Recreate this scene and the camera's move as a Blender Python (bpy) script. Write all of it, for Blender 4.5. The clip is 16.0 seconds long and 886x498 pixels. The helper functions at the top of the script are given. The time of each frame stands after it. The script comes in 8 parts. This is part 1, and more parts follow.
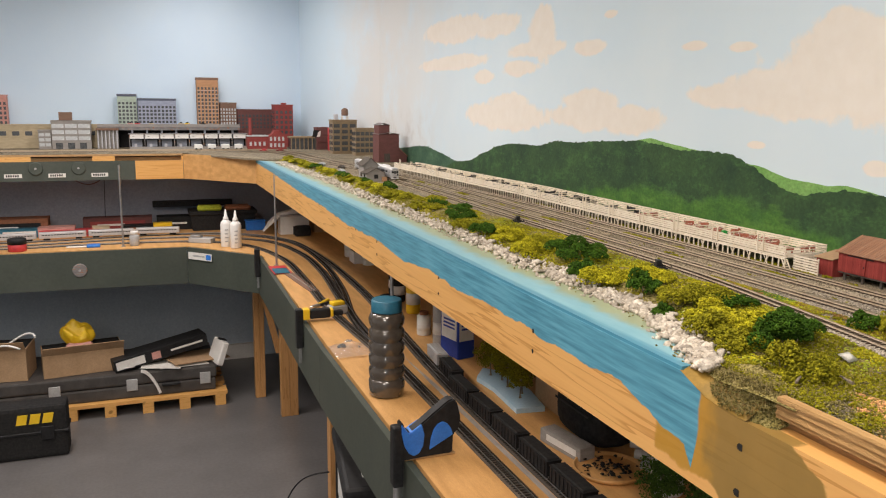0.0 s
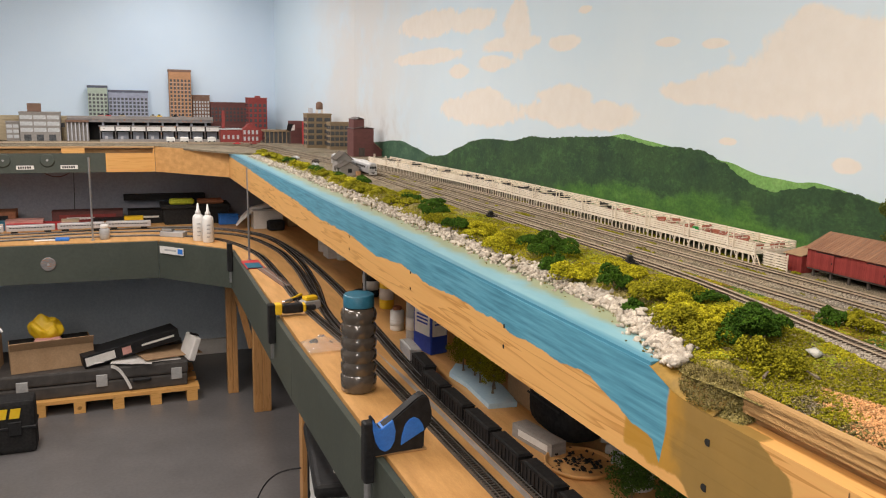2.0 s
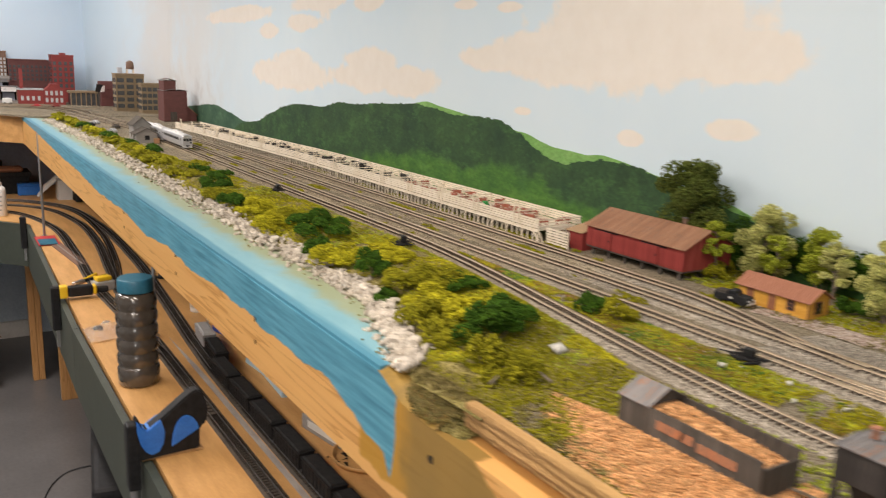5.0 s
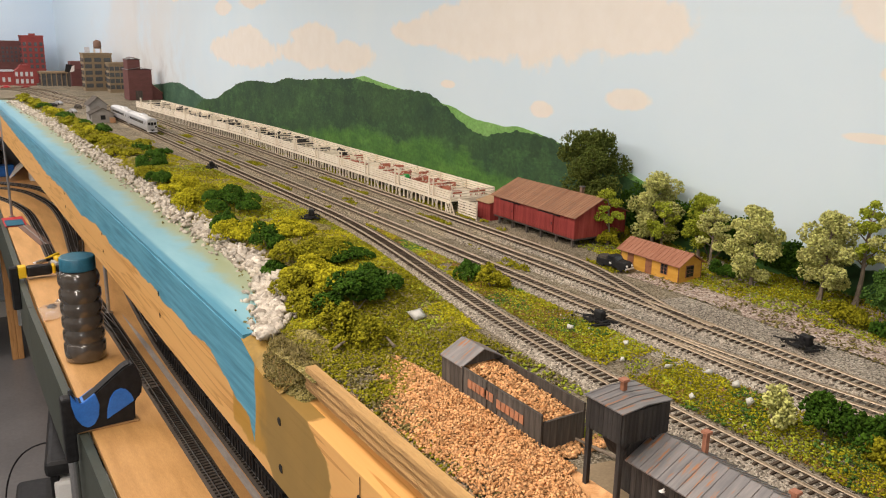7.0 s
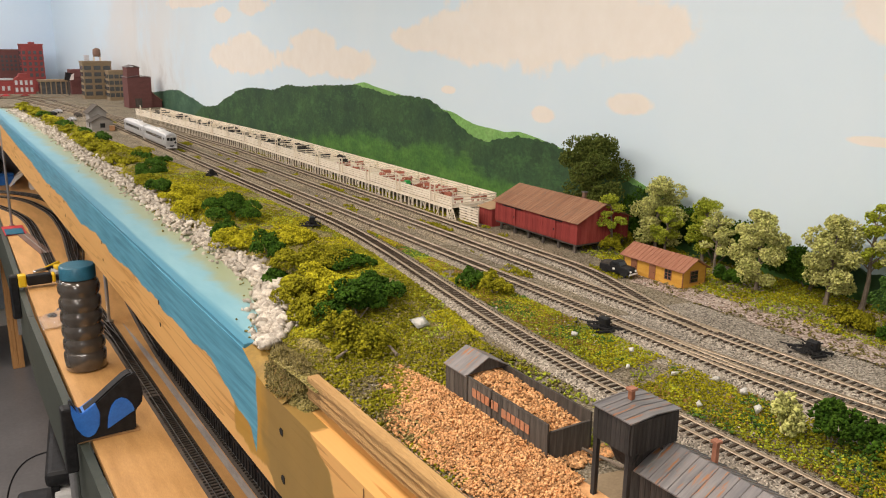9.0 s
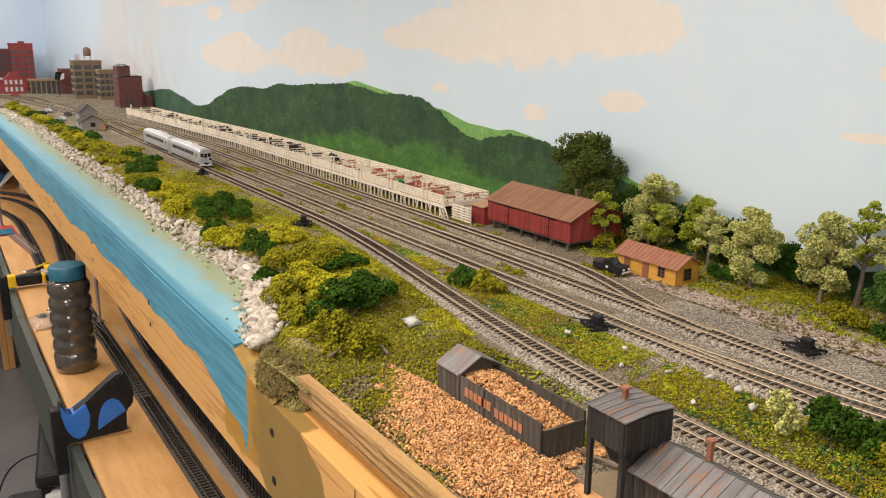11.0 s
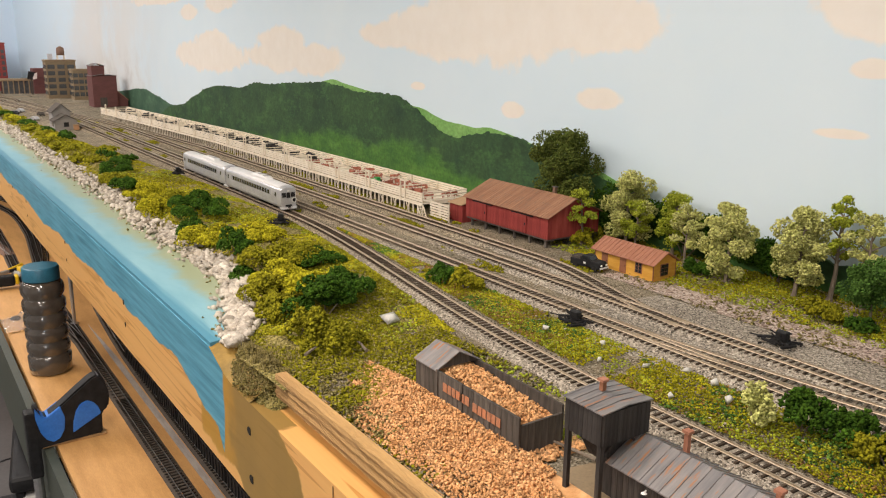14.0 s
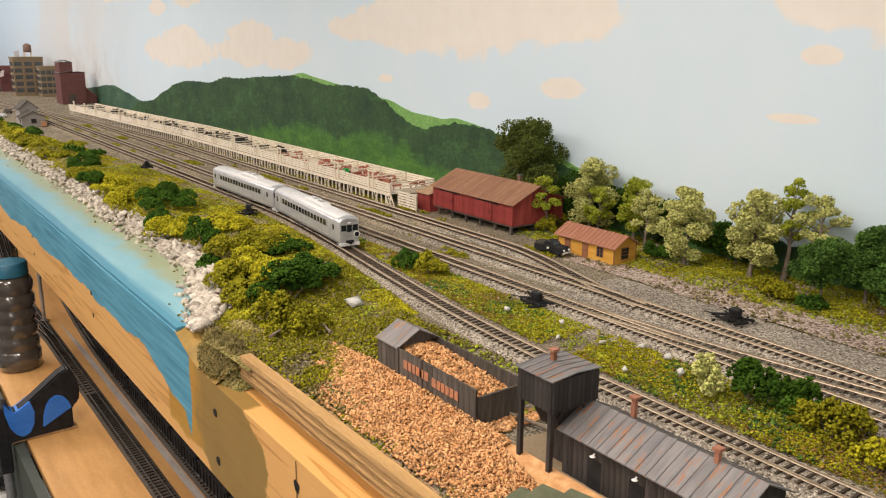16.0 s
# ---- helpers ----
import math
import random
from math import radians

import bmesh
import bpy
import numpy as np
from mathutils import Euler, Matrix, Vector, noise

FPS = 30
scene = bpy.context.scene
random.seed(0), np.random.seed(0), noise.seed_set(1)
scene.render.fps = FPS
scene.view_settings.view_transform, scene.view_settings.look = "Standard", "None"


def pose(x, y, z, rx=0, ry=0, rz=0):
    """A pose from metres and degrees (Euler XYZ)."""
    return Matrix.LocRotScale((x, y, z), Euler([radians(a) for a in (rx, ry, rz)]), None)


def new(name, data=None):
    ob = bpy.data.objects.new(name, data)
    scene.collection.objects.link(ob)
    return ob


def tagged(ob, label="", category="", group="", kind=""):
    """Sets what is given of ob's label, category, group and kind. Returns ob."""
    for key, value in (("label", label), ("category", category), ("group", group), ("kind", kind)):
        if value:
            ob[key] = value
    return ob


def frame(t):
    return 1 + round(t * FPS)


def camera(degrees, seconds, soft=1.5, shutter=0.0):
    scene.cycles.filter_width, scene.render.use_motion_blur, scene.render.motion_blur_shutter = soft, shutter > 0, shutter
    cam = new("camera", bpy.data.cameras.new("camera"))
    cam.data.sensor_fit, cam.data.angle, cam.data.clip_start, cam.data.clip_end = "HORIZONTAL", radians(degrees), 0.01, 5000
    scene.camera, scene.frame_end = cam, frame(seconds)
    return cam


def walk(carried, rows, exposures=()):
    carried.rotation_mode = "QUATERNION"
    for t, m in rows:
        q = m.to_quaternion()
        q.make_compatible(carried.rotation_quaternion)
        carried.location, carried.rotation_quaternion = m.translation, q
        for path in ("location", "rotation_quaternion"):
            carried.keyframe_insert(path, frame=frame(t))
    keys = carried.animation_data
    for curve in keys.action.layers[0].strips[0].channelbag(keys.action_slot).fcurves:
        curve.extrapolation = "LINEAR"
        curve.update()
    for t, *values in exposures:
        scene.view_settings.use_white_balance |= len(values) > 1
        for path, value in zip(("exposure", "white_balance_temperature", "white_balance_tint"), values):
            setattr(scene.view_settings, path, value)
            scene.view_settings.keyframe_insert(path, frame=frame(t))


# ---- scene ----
cam = camera(57.49, 16.0, soft=1.1, shutter=0.4)
DECK, LOW = 1.45, 0.95
# seconds, x, y, z, yaw, pitch, roll
PATH = [
    (0.0, 0.3804, 0.1954, 1.7576, -20.533, -10.169, -0.647),
    (0.5, 0.3810, 0.1941, 1.7589, -21.089, -10.109, -0.769),
    (1.0, 0.3882, 0.2000, 1.7563, -21.493, -10.121, -0.944),
    (1.5, 0.3901, 0.2017, 1.7540, -21.827, -10.240, -1.067),
    (2.0, 0.3929, 0.2019, 1.7541, -22.144, -10.465, -1.186),
    (2.5, 0.3920, 0.2034, 1.7508, -22.514, -10.787, -1.344),
    (3.0, 0.3972, 0.2101, 1.7467, -23.365, -11.180, -1.429),
    (3.5, 0.3998, 0.2131, 1.7453, -24.848, -11.541, -1.597),
    (4.0, 0.4281, 0.2430, 1.7395, -26.828, -11.849, -1.721),
    (4.5, 0.4912, 0.3158, 1.7445, -31.014, -11.867, -1.808),
    (5.0, 0.6060, 0.2565, 1.7605, -32.051, -12.676, -2.276),
    (5.2, 0.6441, 0.1981, 1.7651, -31.875, -13.209, -2.364),
    (7.3, 0.7262, 0.1367, 1.7725, -32.354, -14.662, -0.928),
    (7.5, 0.7273, 0.1395, 1.7724, -32.326, -14.604, -0.832),
    (8.0, 0.7273, 0.1441, 1.7759, -32.229, -14.449, -0.750),
    (8.5, 0.7280, 0.1453, 1.7733, -32.298, -14.332, -0.640),
    (9.0, 0.7267, 0.1456, 1.7722, -32.387, -14.225, -0.718),
    (11.5, 0.7325, 0.1516, 1.7669, -33.116, -14.354, -0.595),
    (12.0, 0.7315, 0.1501, 1.7647, -33.394, -14.445, -0.623),
    (12.5, 0.7353, 0.1479, 1.7643, -33.651, -14.453, -0.763),
    (13.0, 0.7390, 0.1487, 1.7623, -33.878, -14.388, -0.587),
    (13.5, 0.7354, 0.1499, 1.7647, -34.133, -14.298, -0.623),
    (14.0, 0.7338, 0.1508, 1.7639, -34.412, -14.222, -0.680),
    (14.5, 0.7348, 0.1458, 1.7655, -34.680, -14.202, -0.531),
    (15.0, 0.7354, 0.1448, 1.7612, -35.019, -14.247, -0.546),
    (15.5, 0.7390, 0.1400, 1.7556, -35.374, -14.346, -0.426),
    (16.0, 0.7346, 0.1237, 1.7534, -36.187, -14.396, -0.437),
]
walk(cam, [(t, pose(x, y, z, 90 + pitch, roll, yaw)) for t, x, y, z, yaw, pitch, roll in PATH])

# ---- world and lights ----
world = bpy.data.worlds.new("world")
scene.world = world
world.use_nodes = True
world.node_tree.nodes["Background"].inputs[0].default_value = (0.75, 0.85, 1.0, 1)
world.node_tree.nodes["Background"].inputs[1].default_value = 0.05
scene.view_settings.exposure = -0.33


def unseen_ceiling_lamp(x, y, watts, tone, sx=0.3, sy=1.2):
    data = bpy.data.lights.new("unseen_ceiling_lamp", "AREA")
    data.shape, data.size, data.size_y, data.energy, data.color = "RECTANGLE", sx, sy, watts, tone
    ob = new("unseen_ceiling_lamp", data)
    ob.matrix_world = pose(x, y, 2.66)
    return ob


WARM, COOL = (1.0, 0.88, 0.782), (0.98, 0.905, 0.875)
# No lamp is in view; extra ones brighten the corner and under-deck wall.
for lx, ly, lw in ((-0.30, 0.2, 27), (-0.30, 2.2, 32), (-0.15, 4.0, 42), (0.78, 5.15, 19), (-1.7, 2.4, 14), (-1.6, 4.4, 14), (0.62, 0.8, 25), (0.62, 3.3, 14), (-1.1, -1.8, 60)):
    unseen_ceiling_lamp(lx, ly, lw, COOL if ly > 3.9 else WARM)


# ---- materials ----
def nodes_of(name):
    m = bpy.data.materials.new(name)
    m.use_nodes = True
    return m, m.node_tree.nodes, m.node_tree.links, m.node_tree.nodes["Principled BSDF"]


def noise_node(n, l, scale, detail=4.0, rough=0.6, coord="Object", stretch=None):
    tc = n.new("ShaderNodeTexCoord")
    tex = n.new("ShaderNodeTexNoise")
    tex.inputs["Scale"].default_value, tex.inputs["Detail"].default_value, tex.inputs["Roughness"].default_value = scale, detail, rough
    if stretch:
        mp = n.new("ShaderNodeMapping")
        mp.inputs["Scale"].default_value = stretch
        l.new(tc.outputs[coord], mp.inputs[0])
        l.new(mp.outputs[0], tex.inputs["Vector"])
    else:
        l.new(tc.outputs[coord], tex.inputs["Vector"])
    return tex


def ramp(n, l, fac, stops):
    r = n.new("ShaderNodeValToRGB")
    els = r.color_ramp.elements
    while len(els) < len(stops):
        els.new(0.5)
    for e, (p, c) in zip(els, stops):
        e.position, e.color = p, (*c, 1)
    l.new(fac, r.inputs[0])
    return r


def mix(n, l, fac, a, b, kind="MIX"):
    x = n.new("ShaderNodeMix")
    x.data_type, x.blend_type = "RGBA", kind
    for sock, v in ((x.inputs[0], fac), (x.inputs[6], a), (x.inputs[7], b)):
        if isinstance(v, (int, float)):
            sock.default_value = v
        elif isinstance(v, tuple):
            sock.default_value = (*v, 1)
        else:
            l.new(v, sock)
    return x.outputs[2]


def math_node(n, l, op, a, b=None, clamp=False):
    x = n.new("ShaderNodeMath")
    x.operation, x.use_clamp = op, clamp
    for sock, v in ((x.inputs[0], a), (x.inputs[1], b)):
        if v is None:
            continue
        if isinstance(v, (int, float)):
            sock.default_value = v
        else:
            l.new(v, sock)
    return x.outputs[0]


def step(n, l, v, lo, hi):
    x = n.new("ShaderNodeMapRange")
    x.interpolation_type = "SMOOTHSTEP"
    x.inputs[1].default_value, x.inputs[2].default_value = lo, hi
    l.new(v, x.inputs[0])
    return x.outputs[0]


def bumped(n, l, b, height, strength, dist):
    bp = n.new("ShaderNodeBump")
    bp.inputs["Strength"].default_value, bp.inputs["Distance"].default_value = strength, dist
    l.new(height, bp.inputs["Height"])
    l.new(bp.outputs[0], b.inputs["Normal"])


def surface(name, c1, c2, scale=40, rough=0.7, metal=0.0, bump=0.2, dist=0.001, fine=None, c3=None, rand=0.0, stretch=None, island=False):
    """Two-scale mottled surface: c1 to c2 by noise, specks of c3, fine relief."""
    m, n, l, b = nodes_of(name)
    tex = noise_node(n, l, scale, stretch=stretch)
    col = ramp(n, l, tex.outputs[0], ((0.32, c1), (0.68, c2))).outputs[0]
    tex2 = noise_node(n, l, fine or scale * 7, 3.0, stretch=stretch)
    if c3:
        col = mix(n, l, step(n, l, tex2.outputs[0], 0.56, 0.66), col, c3)
    else:
        col = mix(n, l, 0.35, col, ramp(n, l, tex2.outputs[0], ((0.3, (0.35, 0.35, 0.35)), (0.7, (0.65, 0.65, 0.65)))).outputs[0], "OVERLAY")
    if rand:
        src = n.new("ShaderNodeNewGeometry").outputs["Random Per Island"] if island else n.new("ShaderNodeObjectInfo").outputs["Random"]
        hsv = n.new("ShaderNodeHueSaturation")
        l.new(col, hsv.inputs["Color"])
        v = math_node(n, l, "MULTIPLY_ADD", src, 2 * rand)
        v.node.inputs[2].default_value = 1 - rand
        l.new(v, hsv.inputs["Value"])
        col = hsv.outputs[0]
    l.new(col, b.inputs["Base Color"])
    b.inputs["Roughness"].default_value, b.inputs["Metallic"].default_value = rough, metal
    if bump:
        bumped(n, l, b, tex2.outputs[0], bump, dist)
    return m


def pine(name, light, dark, along="Y", rough=0.45, bands=14):
    """Clear-coated softwood with long grain bands along one axis."""
    m, n, l, b = nodes_of(name)
    s = {"Y": (9, 0.35, 9), "X": (0.35, 9, 9), "Z": (9, 9, 0.35)}[along]
    tc = n.new("ShaderNodeTexCoord")
    mp = n.new("ShaderNodeMapping")
    mp.inputs["Scale"].default_value = s
    l.new(tc.outputs["Object"], mp.inputs[0])
    warp = n.new("ShaderNodeTexNoise")
    warp.inputs["Scale"].default_value, warp.inputs["Detail"].default_value = 3.0, 3.0
    l.new(mp.outputs[0], warp.inputs["Vector"])
    band = math_node(n, l, "FRACT", math_node(n, l, "MULTIPLY", warp.outputs[0], bands))
    col = ramp(n, l, band, ((0.0, light), (0.7, tuple(0.85 * a + 0.15 * c for a, c in zip(light, dark))), (0.95, dark), (1.0, light))).outputs[0]
    fine = noise_node(n, l, 25, stretch=s)
    col = mix(n, l, 0.14, col, ramp(n, l, fine.outputs[0], ((0.3, (0.3, 0.3, 0.3)), (0.7, (0.7, 0.7, 0.7)))).outputs[0], "OVERLAY")
    knot = noise_node(n, l, 9, 2)
    col = mix(n, l, step(n, l, knot.outputs[0], 0.70, 0.76), col, tuple(0.5 * v for v in dark))
    l.new(col, b.inputs["Base Color"])
    b.inputs["Roughness"].default_value = rough
    bumped(n, l, b, fine.outputs[0], 0.1, 0.0006)
    return m


def granular(name, cols, cell, rough=0.95, bump=1.0, dist=0.002, blotch=6.0, earthy=None):
    """Loose grains: every Voronoi cell takes its own tone from cols; blotches shift the whole slowly."""
    m, n, l, b = nodes_of(name)
    tc = n.new("ShaderNodeTexCoord")
    vo = n.new("ShaderNodeTexVoronoi")
    vo.inputs["Scale"].default_value = cell
    l.new(tc.outputs["Object"], vo.inputs["Vector"])
    sep = n.new("ShaderNodeSeparateColor")
    l.new(vo.outputs["Color"], sep.inputs[0])
    k = len(cols) - 1
    col = ramp(n, l, sep.outputs[0], tuple((i / k, c) for i, c in enumerate(cols))).outputs[0]
    big = noise_node(n, l, blotch, 5, 0.65)
    if earthy:  # grey stone gives way to brown earth further along the yard
        xyz = n.new("ShaderNodeSeparateXYZ")
        l.new(tc.outputs["Object"], xyz.inputs[0])
        patch = step(n, l, math_node(n, l, "ADD", xyz.outputs[1], math_node(n, l, "MULTIPLY", math_node(n, l, "SUBTRACT", big.outputs[0], 0.5), 1.2)), 0.95, 1.5)
        col = mix(n, l, math_node(n, l, "MULTIPLY", patch, 0.85), col, mix(n, l, 1.0, col, earthy, "MULTIPLY"))
    col = mix(n, l, 0.55, col, ramp(n, l, big.outputs[0], ((0.32, (0.30, 0.30, 0.30)), (0.68, (0.68, 0.67, 0.65)))).outputs[0], "OVERLAY")
    l.new(col, b.inputs["Base Color"])
    b.inputs["Roughness"].default_value = rough
    b.inputs["Specular IOR Level"].default_value = 0.2
    bumped(n, l, b, math_node(n, l, "SUBTRACT", 1.0, vo.outputs["Distance"]), bump, dist)
    return m


M = {}
M["pine"] = pine("pine", (0.70, 0.38, 0.12), (0.58, 0.29, 0.07))
M["pine_x"] = pine("pine_x", (0.70, 0.38, 0.12), (0.58, 0.29, 0.07), "X")
M["pine_z"] = pine("pine_z", (0.52, 0.27, 0.10), (0.36, 0.17, 0.05), "Z")
M["ply"] = surface("ply", (0.66, 0.37, 0.14), (0.50, 0.27, 0.09), 6, 0.5, fine=90, stretch=(6, 1, 6), bump=0.1)
M["ply_edge"] = surface("ply_edge", (0.55, 0.34, 0.15), (0.30, 0.17, 0.07), 30, 0.7, stretch=(1, 1, 12), fine=200, bump=0.6, dist=0.002)
M["ply_edge_y"] = surface("ply_edge_y", (0.60, 0.36, 0.135), (0.34, 0.19, 0.07), 9, 0.8, stretch=(4, 0.35, 26), fine=150, bump=0.8, dist=0.003)
M["ply_edge_dark"] = surface("ply_edge_dark", (0.36, 0.20, 0.08), (0.20, 0.11, 0.045), 12, 0.8, stretch=(8, 0.5, 14), fine=120, bump=0.8, dist=0.003)
M["green_paint"] = surface("green_paint", (0.046, 0.056, 0.044), (0.060, 0.070, 0.055), 5, 0.55, fine=60, bump=0.05)
M["floor"] = surface("floor", (0.112, 0.107, 0.106), (0.148, 0.142, 0.14), 2.5, 0.35, fine=60, bump=0.03)
M["dark_wall"] = surface("dark_wall", (0.29, 0.315, 0.375), (0.34, 0.365, 0.425), 3, 0.8, fine=80, bump=0.05)
M["grey_wall"] = surface("grey_wall", (0.42, 0.49, 0.56), (0.48, 0.55, 0.62), 2, 0.8, fine=80, bump=0.05)
M["ceiling"] = surface("ceiling", (0.75, 0.74, 0.72), (0.8, 0.79, 0.77), 3, 0.9, bump=0.05)
M["gravel"] = granular("gravel", ((0.08, 0.065, 0.042), (0.235, 0.195, 0.13), (0.285, 0.24, 0.17), (0.45, 0.39, 0.30)), 560)
M["ballast"] = granular("ballast", ((0.09, 0.078, 0.064), (0.30, 0.262, 0.212), (0.41, 0.358, 0.29), (0.64, 0.575, 0.48)), 560, earthy=(0.80, 0.74, 0.60))
M["litter"] = granular("litter", ((0.14, 0.09, 0.07), (0.40, 0.30, 0.245), (0.53, 0.42, 0.355), (0.70, 0.60, 0.52)), 420)
M["rail"] = surface("rail", (0.40, 0.31, 0.21), (0.52, 0.43, 0.32), 200, 0.42, 0.6, bump=0.05)
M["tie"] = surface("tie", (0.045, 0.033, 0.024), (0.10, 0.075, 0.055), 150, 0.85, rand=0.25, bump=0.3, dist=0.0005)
# Far ties made paler in colour so distant track fades into the gravel.
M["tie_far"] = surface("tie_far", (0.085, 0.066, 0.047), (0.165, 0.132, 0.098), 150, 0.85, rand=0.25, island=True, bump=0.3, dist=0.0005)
M["rock"] = surface("rock", (0.36, 0.31, 0.245), (0.70, 0.645, 0.56), 60, 0.9, fine=400, rand=0.3, bump=0.5, dist=0.001)
M["rock_far"] = surface("rock_far", (0.33, 0.285, 0.225), (0.66, 0.60, 0.52), 60, 0.9, fine=400, rand=0.3, island=True, bump=0.5, dist=0.001)
M["rock_white"] = surface("rock_white", (0.62, 0.60, 0.55), (0.78, 0.76, 0.71), 90, 0.85, fine=500, bump=0.5)
M["dirt"] = granular("dirt", ((0.07, 0.06, 0.02), (0.20, 0.17, 0.05), (0.30, 0.25, 0.08), (0.42, 0.36, 0.16)), 480, blotch=14)
for key, a, c in (("foam_yellow", (0.27, 0.25, 0.010), (0.50, 0.45, 0.022)), ("foam_olive", (0.16, 0.155, 0.008), (0.30, 0.275, 0.015)), ("foam_dark", (0.024, 0.065, 0.006), (0.058, 0.12, 0.010)),
                  ("foam_green", (0.05, 0.11, 0.02), (0.10, 0.19, 0.035)), ("foam_sage", (0.38, 0.40, 0.11), (0.66, 0.64, 0.24)), ("foam_lime", (0.25, 0.30, 0.025), (0.42, 0.46, 0.05)), ("foam_deep", (0.065, 0.095, 0.018), (0.14, 0.165, 0.035)),
                  ("static_grass", (0.17, 0.14, 0.055), (0.28, 0.23, 0.10)), ("foam_moss", (0.11, 0.09, 0.026), (0.21, 0.17, 0.055)), ("foam_rust", (0.20, 0.11, 0.03), (0.36, 0.22, 0.07))):
    M[key] = surface(key, a, c, 90, 0.95, fine=900, rand=0.45, island=True, bump=0.7, dist=0.0012)
M["bark"] = surface("bark", (0.16, 0.13, 0.10), (0.27, 0.22, 0.17), 120, 0.95, stretch=(3, 3, 0.6), bump=0.6, dist=0.001)
M["chips"] = surface("chips", (0.50, 0.25, 0.10), (0.72, 0.415, 0.20), 100, 0.9, rand=0.45, island=True, bump=0.4, dist=0.0008)
M["weathered"] = surface("weathered", (0.06, 0.053, 0.047), (0.125, 0.108, 0.092), 60, 0.9, stretch=(5, 5, 0.5), fine=300, rand=0.22, bump=0.4, dist=0.0006)
M["weathered_dark"] = surface("weathered_dark", (0.030, 0.027, 0.026), (0.070, 0.062, 0.056), 60, 0.9, stretch=(5, 5, 0.5), fine=300, rand=0.22, bump=0.4, dist=0.0006)
M["tie_black"] = surface("tie_black", (0.016, 0.013, 0.011), (0.034, 0.028, 0.022), 150, 0.85, rand=0.25, island=True, bump=0.3, dist=0.0005)
M["ochre_paint"] = surface("ochre_paint", (0.22, 0.14, 0.03), (0.34, 0.20, 0.03), 30, 0.6, fine=200, bump=0.2)
M["grey_roof"] = surface("grey_roof", (0.16, 0.155, 0.16), (0.27, 0.25, 0.24), 45, 0.6, 0.3, stretch=(0.6, 5, 1), c3=(0.36, 0.16, 0.07), fine=60, bump=0.1)
M["barn_red"] = surface("barn_red", (0.19, 0.028, 0.028), (0.36, 0.075, 0.062), 22, 0.85, stretch=(4, 4, 0.5), fine=300, rand=0.12, bump=0.3, dist=0.0005)
M["rust_roof"] = surface("rust_roof", (0.25, 0.115, 0.065), (0.44, 0.24, 0.14), 30, 0.8, 0.1, stretch=(0.4, 7, 1), fine=90, c3=(0.22, 0.15, 0.11), bump=0.2)
M["ochre"] = surface("ochre", (0.55, 0.27, 0.03), (0.66, 0.36, 0.06), 40, 0.8, fine=300, stretch=(1, 1, 6))
M["brown_paint"] = surface("brown_paint", (0.22, 0.085, 0.04), (0.29, 0.12, 0.06), 60, 0.8)
M["red_roof"] = surface("red_roof", (0.32, 0.13, 0.075), (0.40, 0.18, 0.11), 60, 0.85, stretch=(1, 6, 1))
M["white_wood"] = surface("white_wood", (0.72, 0.63, 0.49), (0.84, 0.76, 0.63), 60, 0.8, fine=300)
M["silver"] = surface("silver", (0.50, 0.50, 0.52), (0.60, 0.60, 0.61), 60, 0.36, 0.5, fine=500, bump=0.05)
M["silver_roof"] = surface("silver_roof", (0.70, 0.70, 0.70), (0.78, 0.77, 0.76), 60, 0.55, 0.2, fine=300, bump=0.05)
M["dark_glass"] = surface("dark_glass", (0.012, 0.014, 0.018), (0.022, 0.024, 0.028), 50, 0.12, bump=0)
M["black"] = surface("black", (0.012, 0.012, 0.013), (0.024, 0.024, 0.025), 60, 0.5, bump=0.1)
M["black_matt"] = surface("black_matt", (0.014, 0.014, 0.015), (0.03, 0.029, 0.028), 80, 0.85, bump=0.3)
M["case_grey"] = surface("case_grey", (0.040, 0.036, 0.034), (0.075, 0.068, 0.062), 14, 0.6, fine=160, bump=0.15)
M["steel"] = surface("steel", (0.45, 0.45, 0.46), (0.55, 0.55, 0.55), 60, 0.35, 0.9, bump=0.03)
M["white_plastic"] = surface("white_plastic", (0.74, 0.73, 0.70), (0.80, 0.79, 0.76), 30, 0.4, bump=0.02)
M["blue_plastic"] = surface("blue_plastic", (0.02, 0.15, 0.55), (0.035, 0.20, 0.66), 30, 0.4, bump=0.02)
M["teal"] = surface("teal", (0.02, 0.12, 0.19), (0.035, 0.16, 0.24), 40, 0.4, bump=0.02)
M["yellow_plastic"] = surface("yellow_plastic", (0.80, 0.50, 0.01), (0.86, 0.58, 0.03), 40, 0.4, bump=0.02)
M["cardboard"] = surface("cardboard", (0.38, 0.24, 0.13), (0.46, 0.30, 0.17), 8, 0.85, fine=120, bump=0.1)
M["red_paint"] = surface("red_paint", (0.45, 0.03, 0.04), (0.55, 0.05, 0.05), 30, 0.5, bump=0.05)
M["navy"] = surface("navy", (0.02, 0.045, 0.26), (0.03, 0.065, 0.34), 20, 0.35, bump=0.03)
M["paper"] = surface("paper", (0.66, 0.64, 0.60), (0.76, 0.74, 0.70), 15, 0.8, bump=0.05)
M["grey_plastic"] = surface("grey_plastic", (0.33, 0.33, 0.33), (0.42, 0.42, 0.41), 20, 0.5, bump=0.05)
